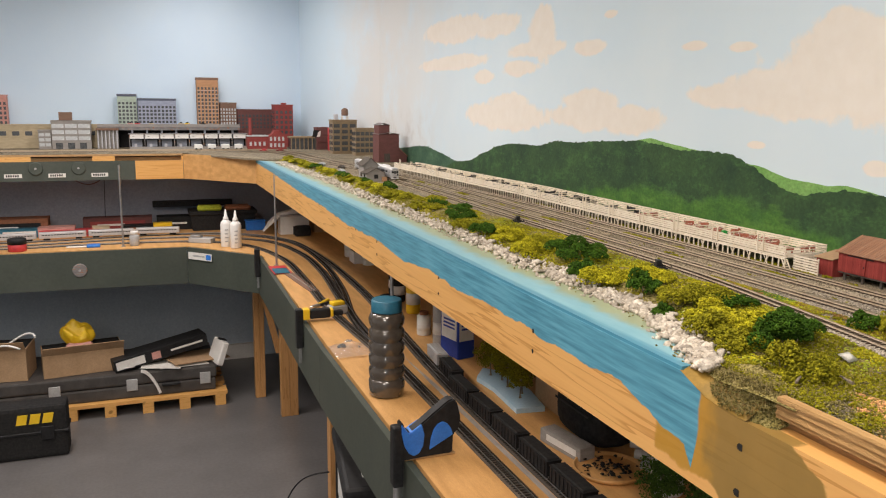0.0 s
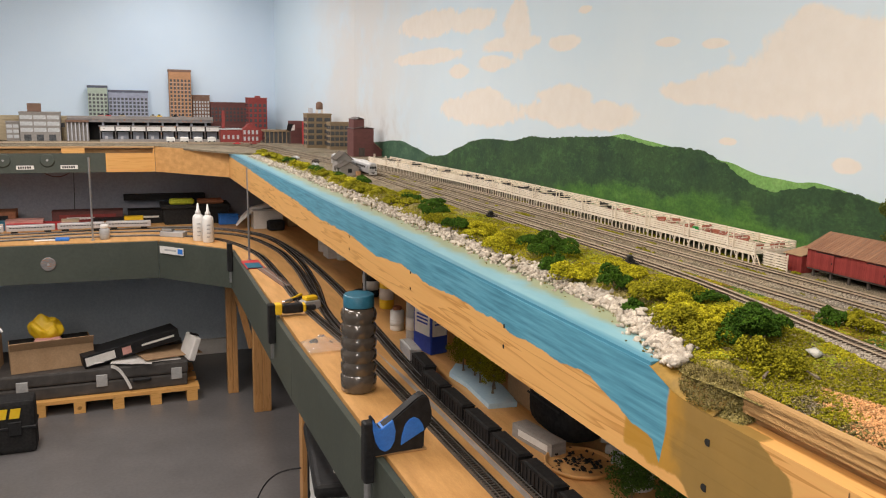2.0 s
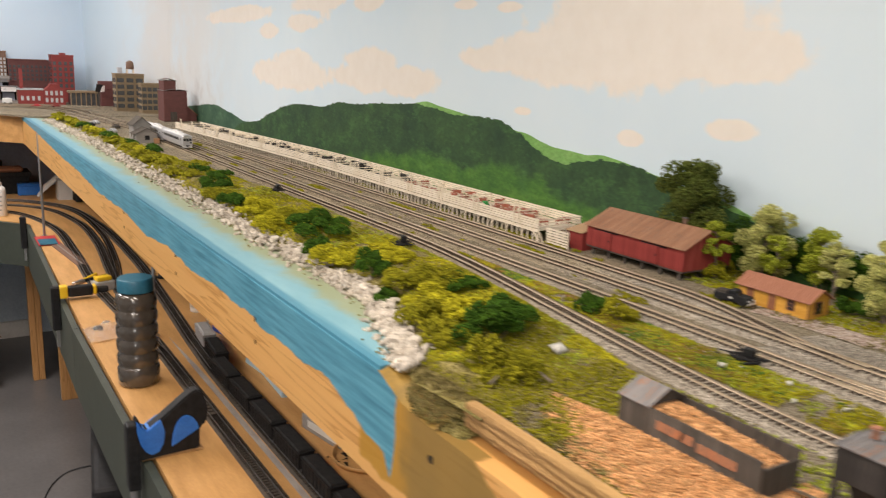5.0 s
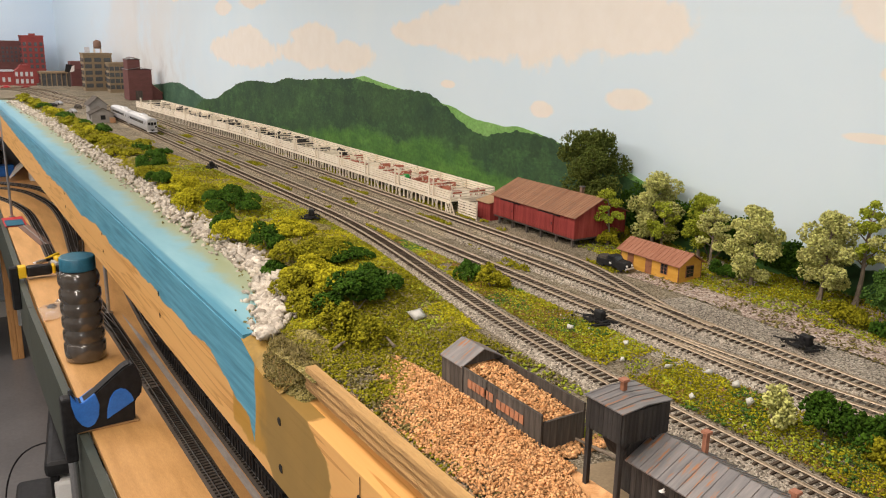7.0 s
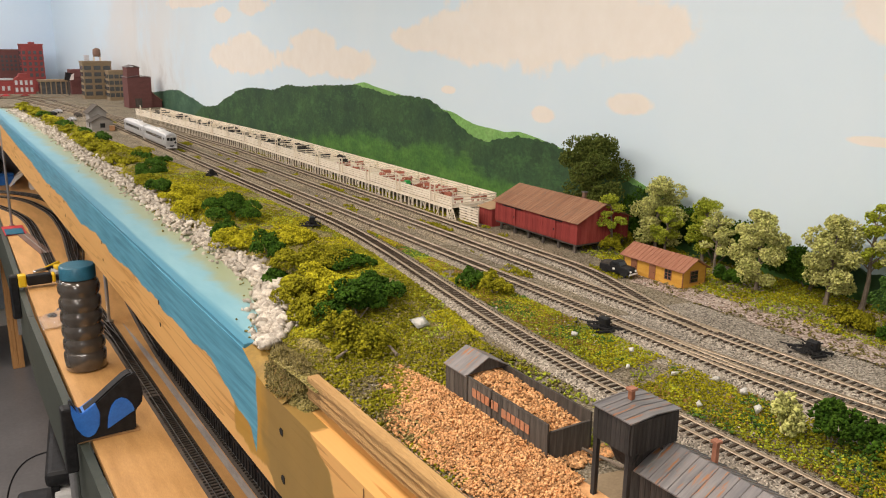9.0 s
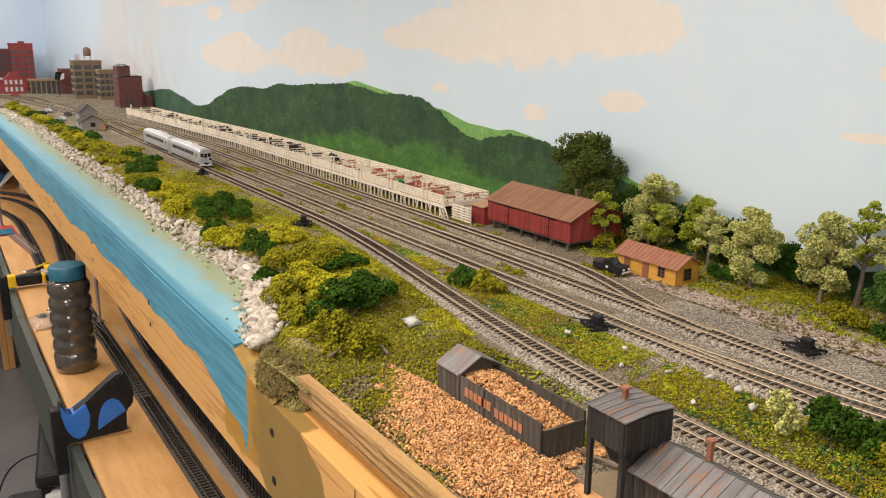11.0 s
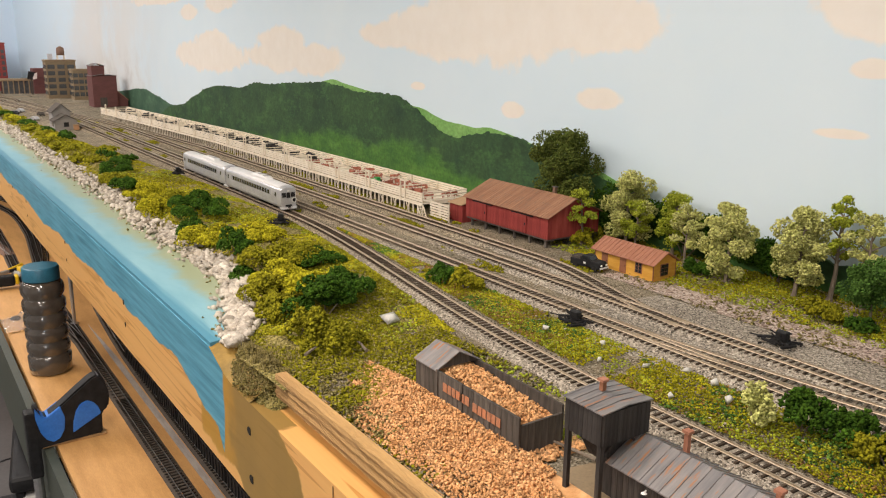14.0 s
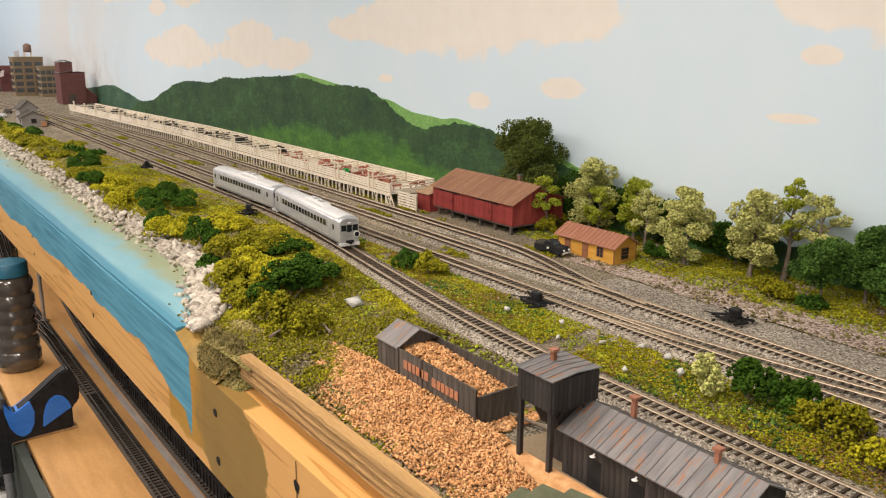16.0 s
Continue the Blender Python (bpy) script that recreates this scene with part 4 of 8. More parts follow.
def rect_pick(x0, x1, y0, y1, thresh, k, zf=None, s=14):
    def f(r):
        y = r.uniform(y0, y1)
        a = x0(y) if callable(x0) else x0
        c = x1(y) if callable(x1) else x1
        if c <= a:
            return None
        x = r.uniform(a, c)
        if n2(x, y, s, k) + 0.4 * n2(x, y, 50, k) < thresh:
            return None
        return (x, y, (zf(x, y) if zf else -0.003) + r.uniform(-0.0005, 0.0025))
    return f


turf("yellow_turf", 38000, bank_pick(0.0, 1), M["foam_yellow"], 21, 0.0017, "yellow-green ground foam on the river bank")
turf("olive_turf", 46000, bank_pick(-0.12, 2), M["foam_olive"], 22, 0.0017, "olive ground foam on the river bank")
turf("near_dirt", 4500, rect_pick(1.035, 1.232, 0.68, 0.99, -0.7, 47), M["dirt"], 47, 0.0018, "brown soil crumbs near the bin")
turf("dry_turf", 7000, bank_pick(0.05, 3), M["static_grass"], 23, 0.0020, "dry straw-coloured tufts on the river bank", "blade", 1.0)


mid0, mid1 = (lambda y: line_a(y) + 0.027), (lambda y: line_b(y) - 0.030)
turf("strip_turf_yellow", 13000, rect_pick(mid0, mid1, 0.10, 1.36, -0.05, 4), M["foam_yellow"], 24, 0.0012, "yellow-green ground foam between two tracks")
turf("strip_turf_olive", 15000, rect_pick(mid0, mid1, 0.10, 1.40, -0.25, 5), M["foam_olive"], 25, 0.0012, "olive ground foam between two tracks")
turf("strip_turf_brown", 7000, rect_pick(mid0, mid1, 0.10, 1.36, 0.05, 45), M["foam_rust"], 45, 0.0013, "red-brown dead leaves between two tracks")
turf("strip_turf_dark", 4000, rect_pick(mid0, mid1, 0.10, 1.36, 0.22, 46), M["foam_green"], 46, 0.0016, "dark green weeds between two tracks")
turf("strip_turf_lime", 7000, rect_pick(mid0, mid1, 0.10, 1.36, 0.08, 41), M["foam_lime"], 41, 0.0013, "fresh green ground foam between two tracks")
turf("back_turf_lime", 7000, rect_pick(1.60, 1.75, -0.1, 1.10, 0.0, 42), M["foam_lime"], 42, 0.0016, "fresh green ground foam under the trees")
turf("near_turf_lime", 7000, bank_pick(0.02, 43, 0.86, 2.2, 1.0), M["foam_lime"], 43, 0.0017, "fresh green ground foam on the river bank")
turf("back_turf", 14000, rect_pick(1.62, 1.752, -0.1, 1.12, -0.12, 6), M["foam_olive"], 26, 0.0017, "olive ground foam under the trees")
turf("back_turf_yellow", 8000, rect_pick(1.60, 1.75, -0.1, 1.12, 0.08, 7), M["foam_yellow"], 27, 0.0016, "yellow-green ground foam under the trees")
turf("near_turf", 11000, rect_pick(1.035, 1.228, 0.745, 0.98, -0.35, 8), M["foam_olive"], 28, 0.0016, "olive ground foam near the sand bins")
turf("near_turf_yellow", 1500, rect_pick(1.16, 1.232, 0.2, 0.92, 0.05, 9), M["foam_lime"], 29, 0.0020, "bright green ground foam beside the track")
for k, (fa, fb) in enumerate(((line_b, line_c), (line_c, line_d), (line_a, line_b))):
    turf("weed_turf", 1700, rect_pick(lambda y, fa=fa: fa(y) + 0.019, lambda y, fb=fb: fb(y) - 0.019, 1.0 if k < 2 else 1.5, 4.2, 0.24, 10 + k, None, 9), M["foam_olive"], 30 + k, 0.0024, "sparse weeds between yard tracks")
turf("siding_weeds", 1500, rect_pick(lambda y: line_d(y) + 0.016, lambda y: line_d(y) + 0.05, 0.95, 2.6, 0.08, 15, None, 12), M["foam_olive"], 35, 0.0026, "weeds along the stock pens")
turf("brown_litter", 2600, rect_pick(1.545, 1.74, -0.1, 0.98, -0.1, 16), M["dirt"], 36, 0.0022, "brown gravel litter beside the shed", "octa", 0.6)
turf("pale_chips", 900, rect_pick(lambda y: line_a(y) + 0.025, 1.745, -0.1, 1.2, 0.0, 17), M["rock_far"], 37, 0.0016, "pale stone chips on the ground", "octa", 0.6)
def tuft_pick(r):
    """Points in a rounded shaggy mound that hangs over the board's end."""
    a, d, h = r.uniform(0, 2 * np.pi), r.uniform() ** 0.5, r.uniform()
    x, y = 1.032 + 0.034 * d * math.cos(a), 0.902 + 0.058 * d * math.sin(a) + 0.004 * r.normal()
    top = -0.002 - 0.006 * d * d - 0.020 * max(0.0, (1.022 - x) / 0.022) + 0.006 * n2(x, y, 70)
    return (x, y, top - 0.006 * h)


turf("bare_grass", 2400, tuft_pick, M["static_grass"], 38, 0.0030, "straggly dry grass hanging over the deck edge", "blade", 1.0)
turf("edge_moss", 2300, tuft_pick, M["foam_moss"], 44, 0.0017, "dull brown-green moss over the deck edge")

for i, (x, y, rx, ry, h, kind) in enumerate((
        (1.17, 2.17, 0.035, 0.06, 0.024, "foam_dark"), (1.142, 1.94, 0.025, 0.05, 0.026, "foam_dark"), (1.178, 1.57, 0.045, 0.075, 0.030, "foam_dark"), (1.135, 1.455, 0.026, 0.036, 0.034, "foam_dark"),
        (1.143, 1.285, 0.026, 0.034, 0.032, "foam_dark"), (1.215, 1.165, 0.04, 0.035, 0.022, "foam_dark"), (1.125, 0.955, 0.045, 0.036, 0.034, "foam_dark"), (1.165, 0.985, 0.04, 0.04, 0.026, "foam_dark"), (1.118, 1.19, 0.018, 0.022, 0.020, "foam_dark"),
        (1.175, 1.20, 0.055, 0.05, 0.030, "foam_olive"), (1.135, 1.40, 0.04, 0.05, 0.024, "foam_yellow"), (1.10, 0.885, 0.03, 0.028, 0.028, "foam_olive"), (1.085, 0.915, 0.022, 0.022, 0.030, "foam_olive"), (1.14, 1.10, 0.04, 0.05, 0.022, "foam_yellow"), (1.098, 1.06, 0.026, 0.040, 0.026, "foam_olive"), (1.085, 0.985, 0.024, 0.032, 0.024, "foam_olive"), (1.145, 1.035, 0.034, 0.034, 0.020, "foam_yellow"),
        (1.14, 1.68, 0.035, 0.06, 0.026, "foam_yellow"), (1.20, 1.36, 0.04, 0.05, 0.018, "foam_yellow"), (1.15, 1.84, 0.04, 0.06, 0.024, "foam_yellow"), (1.20, 1.75, 0.04, 0.06, 0.018, "foam_olive"), (1.145, 2.05, 0.03, 0.05, 0.022, "foam_olive"),
        (1.336, 1.025, 0.019, 0.022, 0.026, "foam_dark"), (1.345, 0.985, 0.022, 0.030, 0.024, "foam_olive"), (1.322, 0.525, 0.012, 0.014, 0.030, "foam_sage"), (1.345, 0.495, 0.026, 0.028, 0.030, "foam_dark"), (1.352, 0.455, 0.022, 0.024, 0.026, "foam_dark"),
        (1.338, 0.415, 0.024, 0.035, 0.026, "foam_olive"), (1.33, 0.36, 0.02, 0.03, 0.022, "foam_yellow"), (1.335, 0.25, 0.02, 0.03, 0.022, "foam_olive"),
        (1.665, 0.855, 0.02, 0.025, 0.026, "foam_dark"), (1.635, 0.66, 0.022, 0.032, 0.022, "foam_olive"), (1.632, 0.605, 0.018, 0.02, 0.016, "foam_dark"), (1.69, 1.12, 0.03, 0.03, 0.03, "foam_olive"), (1.655, 1.085, 0.02, 0.024, 0.022, "foam_olive"),
        (1.735, 0.94, 0.018, 0.10, 0.075, "foam_dark"), (1.735, 0.78, 0.018, 0.06, 0.05, "foam_dark"), (1.735, 1.08, 0.018, 0.06, 0.085, "foam_dark"), (1.70, 0.38, 0.03, 0.06, 0.06, "foam_dark"), (1.72, 0.20, 0.03, 0.09, 0.05, "foam_olive"))):
    bush(x, y, rx, ry, h, kind, 100 + i, z=(strip_z(x, y) - 0.002) if x < 1.24 and y > 0.8 else -0.004)
r0 = random.Random(5)
for i in range(34):
    y = 2.25 + 2.3 * (i + r0.random()) / 34
    x = SHORE(y) + 0.040 + r0.random() * max(0.01, bank_edge(y) - 0.025 - SHORE(y) - 0.040)
    k = r0.choice(("foam_dark", "foam_olive", "foam_olive", "foam_yellow"))
    bush(x, y, r0.uniform(0.018, 0.035), r0.uniform(0.03, 0.06), r0.uniform(0.010, 0.019), k, 200 + i, 0.0034, 0.7, strip_z(x, y) - 0.002)


def stone_mesh(seed):
    me = soup("stone", [(0, 0, 0)], [1.0], M["rock"], seed, 0.8, "ico", 0.62)
    return me


BOULDERS = [soup("boulder", [(0, 0, 0)], [1.0], M["rock_white"], 350 + i, 0.8, "octa", 0.45) for i in range(4)]
STONES = [stone_mesh(300 + i) for i in range(9)]


def riprap():
    t = thing("stone_bank", pose(0, 0, DECK - 0.013), "bank of broken white stones along the painted river", "stones")
    r = np.random.default_rng(77)
    far_p, far_s = [], []
    near = 0
    for i in range(3300):
        y = 0.950 + 3.58 * r.uniform() ** 1.55
        w = (0.0195 if y > 1.1 else 0.016) + 0.006 * n2(y, 3, 6)
        x = SHORE(y) + 0.002 + w * r.normal(0, 0.6)
        if y < 1.06:
            x = max(x, 1.010 + 0.2 * max(0.0, 0.985 - y)) + 0.004 * r.uniform()
        if y < 0.965:
            continue
        s = 0.0022 + 0.0040 * r.uniform() ** 2 + (0.001 if y < 1.3 else 0.0)
        z = 0.002 + 0.013 * max(0.0, min(1.0, (x - SHORE(y) + 0.02) / 0.05)) + r.uniform(-0.001, 0.003)
        if y < 1.5 and near < 300:
            ob = part("stone", STONES[i % 9], None, t)
            ob.matrix_local = pose(x, y, z, r.uniform(-50, 50), r.uniform(-50, 50), r.uniform(0, 360)) @ Matrix.Diagonal((s, s * r.uniform(0.8, 1.3), s, 1))
            near += 1
        else:
            far_p.append((x, y, z))
            far_s.append(s)
    rp = [(SHORE(y) + 0.004 + 0.03 * r.normal(0, 0.5), y, 0.0015 + 0.004 * r.uniform()) for y in 0.99 + 3.5 * r.uniform(size=1500) ** 1.5]
    tagged(part("grit", soup("grit", rp, r.uniform(0.0012, 0.003, 1500), M["dirt"], 79, 0.7, "octa", 0.4), None, t), kind="stuff")
    tagged(part("stone_rest", soup("stone_rest", far_p, far_s, M["rock_far"], 78, 0.85, "ico", 0.5), None, t), kind="stuff")


riprap()
def lip(y):
    """Top of the fascia at its painted end."""
    return -0.016 if y > 0.995 else (-0.016 - 0.018 * (0.995 - y) / 0.05 if y > 0.945 else max(-0.0375, -0.034 - 0.004 * (0.945 - y) / 0.045))


me = grid_sheet("ochre_slope", np.arange(0.9996, 1.046, 0.005), np.arange(0.875, 1.001, 0.006), lambda x, y: lip(y) + 0.0006 + max(0.0, (x - 1.002) / 0.044) * (-0.006 - lip(y)) + 0.0015 * n2(x, y, 60), M["ochre_paint"])
tagged(new("ochre_slope", me), "ochre-painted slope at the river's end", "ground", kind="structure").location = (0, 0, DECK)
me = grid_sheet("earth_patch", np.arange(1.006, 1.080, 0.004), np.arange(0.845, 0.965, 0.004), lambda x, y: -0.040 + (0.030 * min(1.0, (x - 1.004) / 0.030) + 0.008 * n2(x, y, 55) + 0.005 * n2(x, y, 140)) * max(0.0, 1 - ((y - 0.902) / 0.062) ** 2), M["dirt"])
tagged(new("earth_patch", me), "earth and glue spilling over the deck edge", "ground", kind="structure").location = (0, 0, DECK)
turf("edge_turf", 2600, rect_pick(1.031, 1.062, -0.5, 0.86, -0.2, 18, lambda x, y: -0.008 + 0.10 * (x - 1.031)), M["foam_olive"], 39, 0.0019, "dull olive scatter along the deck edge")
turf("edge_dust", 1500, rect_pick(1.031, 1.055, -0.5, 0.86, -0.3, 19, lambda x, y: -0.008 + 0.10 * (x - 1.031)), M["dirt"], 40, 0.0018, "brown scatter along the deck edge")
for i, (x, y, s) in enumerate(((1.188, 0.915, 0.011), (1.336, 0.562, 0.0075), (1.357, 0.595, 0.006), (1.362, 0.63, 0.006), (1.335, 0.66, 0.0045), (1.31, 0.70, 0.004), (1.345, 0.73, 0.0045), (1.30, 0.60, 0.004), (1.325, 0.80, 0.004))):
    ob = new("boulder", BOULDERS[i % 4])
    ob.matrix_world = pose(x, y, DECK + s * 0.55, 10 * i, 15, 40 * i) @ Matrix.Diagonal((s * 1.0, s * 0.85, s * 0.75, 1))
    tagged(ob, "pale angular boulder lying in the grass", "rock", "boulders")


# ---- trees ----
def tree(x, y, h, r, kind, seed, low=0.3, clumps=900, size=0.0040, lean=0.0, airy=False, z=-0.004):
    words = {"foam_deep": "tall dense deep green model tree", "foam_sage": "pale sage green model tree with open crown", "foam_lime": "slender lime green model tree", "foam_green": "dark green model tree with spreading crown", "foam_dark": "dark green model tree", "foam_olive": "olive green model tree"}[kind]
    rr = random.Random(seed)
    t = thing("tree", pose(x, y, DECK + z, 0, 0, 37 * seed), words, "tree", "backdrop trees")
    b = bmesh.new()
    top = Vector((lean * h, 0.02 * h, h * 0.8))
    knots = [Vector((0, 0, 0)), Vector((0.02 * h, -0.01 * h, h * 0.28)), Vector((lean * h * 0.5, 0.01 * h, h * 0.55)), top]
    rad = [h * 0.026, h * 0.019, h * 0.013, h * 0.005]
    for i in range(3):
        tube(b, knots[i], knots[i + 1], rad[i], rad[i + 1], 7, False)
    tube(b, (0, 0, -0.002), (0, 0, 0.006), h * 0.045, h * 0.026, 7)
    part("trunk", b, M["bark"], t)
    tips = []
    b = bmesh.new()
    for i in range(13):
        u = low + (0.95 - low) * (i + rr.random()) / 13
        a = i * 2.4 + rr.random()
        p = knots[1].lerp(top, max(0.0, (u - 0.25) / 0.65)) if u > 0.25 else knots[0].lerp(knots[1], u / 0.25)
        prof = math.sin(math.pi * min(1.0, max(0.08, (u - low + 0.08) / (1.05 - low)))) ** 0.6
        d = r * prof * rr.uniform(0.55, 0.92)
        q = p + Vector((math.cos(a) * d, math.sin(a) * d, h * rr.uniform(0.04, 0.14)))
        tube(b, p, q, h * 0.010, h * 0.003, 5, False)
        tips.append((q, r * rr.uniform(0.28, 0.48) * (0.75 if airy else 1.0)))
        tips.append((p.lerp(q, 0.5) + Vector((0, 0, h * 0.04)), r * rr.uniform(0.22, 0.36) * (0.7 if airy else 1.0)))
    tips.append((top + Vector((0, 0, h * 0.07)), r * 0.42))
    part("limbs", b, M["bark"], t)
    g = np.random.default_rng(seed)
    k = g.integers(0, len(tips), clumps)
    c = np.array([tuple(q) for q, _ in tips])[k]
    rad2 = np.array([s for _, s in tips])[k]
    v = g.normal(0, 1, (clumps, 3))
    v /= np.linalg.norm(v, axis=1)[:, None]
    v[:, 2] *= 0.8
    pts = c + v * (rad2 * g.uniform(0.35, 1.0, clumps) ** 0.6)[:, None]
    pts[:, 2] = np.minimum(np.maximum(pts[:, 2], h * 0.06 + 0.03 * h * np.abs(v[:, 0])), h * 1.0)
    part("crown", soup("crown", pts, size * g.uniform(0.5, 1.25, clumps), M[kind], seed, 1.0, "octa", 0.45), None, t)
    return t


for i, a in enumerate(((1.695, 1.175, 0.184, 0.066, "foam_deep", 0.10, 2300, 0.0040, 0.0, False), (1.655, 1.085, 0.098, 0.030, "foam_lime", 0.25, 380, 0.0030, 0.05, True), (1.705, 1.035, 0.130, 0.044, "foam_sage", 0.06, 1250, 0.0036, 0.0, False),
                       (1.690, 1.000, 0.090, 0.026, "foam_lime", 0.2, 380, 0.0032, 0.0, True), (1.712, 0.945, 0.108, 0.030, "foam_lime", 0.2, 600, 0.0034, 0.0, False), (1.685, 0.90, 0.095, 0.028, "foam_sage", 0.25, 420, 0.0032, -0.15, True),
                       (1.668, 0.815, 0.116, 0.036, "foam_sage", 0.05, 1300, 0.0036, 0.0, False), (1.690, 0.725, 0.126, 0.040, "foam_sage", 0.08, 1400, 0.0036, 0.03, False), (1.715, 0.69, 0.145, 0.027, "foam_lime", 0.30, 420, 0.0034, 0.05, True),
                       (1.712, 0.645, 0.128, 0.030, "foam_sage", 0.25, 520, 0.0034, 0.08, True), (1.668, 0.612, 0.078, 0.040, "foam_green", 0.35, 950, 0.0036, 0.0, False), (1.705, 0.575, 0.100, 0.034, "foam_green", 0.2, 1100, 0.0036, 0.0, False),
                       (1.655, 0.515, 0.075, 0.036, "foam_green", 0.25, 900, 0.0036, 0.0, False), (1.70, 0.49, 0.095, 0.036, "foam_green", 0.2, 1100, 0.0036, 0.0, False), (1.69, 0.38, 0.10, 0.045, "foam_green", 0.2, 1000, 0.0036, 0.0, False), (1.70, 0.2, 0.11, 0.05, "foam_sage", 0.2, 1000, 0.0036, 0.0, False))):
    x, y, h, r, kind, low, n, s, lean, airy = a
    tree(x, y, h, r, kind, 400 + i, low, int(n * 6.0), s * 0.47, lean, airy)


# ---- lineside buildings ----
def plank_wall(x0, x1, y0, y1, z0, z1, pitch, axis, out):
    """A wall panel; its boards are laid on by part_planks."""
    bm = bmesh.new()
    quad_box(bm, min(x0, x1), max(x0, x1), y0, y1, z0, z1)
    bm_planks[id(bm)] = (x0, x1, y0, y1, z0, z1, pitch, axis, out)
    return bm


bm_planks = {}
plain_part = part


def part(name, bm, material, parent, label=""):
    """As before, and lays separate boards or roof seams on panels that ask for them."""
    spec = bm_planks.pop(id(bm), None)
    ob = plain_part(name, bm, material, parent, label)
    if spec and spec[0] == "seam":
        _, slopes, y0, y1, pitch = spec
        for xa, xm, za, zm in slopes:
            b = bmesh.new()
            w = [b.verts.new(p) for p in ((xa, -0.0003, za - 0.0001), (xm, -0.0003, zm - 0.0001), (xm, 0.0003, zm - 0.0001), (xa, 0.0003, za - 0.0001), (xa, 0, za + 0.0007), (xm, 0, zm + 0.0007))]
            for f in ((0, 1, 5, 4), (2, 3, 4, 5), (0, 4, 3), (1, 2, 5)):
                b.faces.new([w[k] for k in f])
            bmesh.ops.recalc_face_normals(b, faces=list(b.faces))
            me = mesh_of("seam", b, material)
            y = y0 + pitch
            while y < y1:
                plain_part("seam", me, None, ob).location = (0, y, 0)
                y += pitch
    elif spec:
        x0, x1, y0, y1, z0, z1, pitch, axis, out = spec
        a0, a1 = (y0, y1) if axis == "y" else (x0, x1)
        n = max(1, round((a1 - a0) / pitch))
        w = (a1 - a0) / n
        b = bmesh.new()
        if axis == "y":
            quad_box(b, -0.0003, 0.0003, 0.00015, w - 0.00015, z0 + 0.0001, z1 - 0.0001)
        else:
            quad_box(b, 0.00015, w - 0.00015, -0.0003, 0.0003, z0 + 0.0001, z1 - 0.0001)
        me = mesh_of("plank", b, material)
        face = {("y", -1): min(x0, x1), ("y", 1): max(x0, x1), ("x", -1): y0, ("x", 1): y1}[(axis, out)] + out * 0.0002
        for k in range(n):
            e = out * random.uniform(0.0, 0.0003)
            o = plain_part("plank", me, None, ob)
            o.location = (face + e, a0 + k * w, 0) if axis == "y" else (a0 + k * w, face + e, 0)
    return ob


def gable_roof(x0, x1, y0, y1, eave, ridge, over, thick, ribs, pitch=0.006):
    """Two roof slopes with the ridge along y; raised seams where asked."""
    bm = bmesh.new()
    xm = (x0 + x1) / 2
    k = (ridge - eave) / (xm - x0)
    za = eave - over * k
    for xa in (x0 - over, x1 + over):
        v = [bm.verts.new(p) for p in ((xa, y0 - over, za), (xm, y0 - over, ridge), (xm, y1 + over, ridge), (xa, y1 + over, za),
                                       (xa, y0 - over, za + thick), (xm, y0 - over, ridge + thick), (xm, y1 + over, ridge + thick), (xa, y1 + over, za + thick))]
        for f in ((0, 1, 2, 3), (7, 6, 5, 4), (0, 4, 5, 1), (1, 5, 6, 2), (2, 6, 7, 3), (3, 7, 4, 0)):
            bm.faces.new([v[i] for i in f])
    bmesh.ops.recalc_face_normals(bm, faces=list(bm.faces))
    if ribs:
        bm_planks[id(bm)] = ("seam", [(xa, xm, za + thick, ridge + thick) for xa in (x0 - over, x1 + over)], y0 - over, y1 + over, pitch)
    return bm


def gable_end(x0, x1, eave, ridge, y, thick, base):
    return prism(((x0, base), (x1, base), (x1, eave), ((x0 + x1) / 2, ridge), (x0, eave)), y, y + thick, "y")


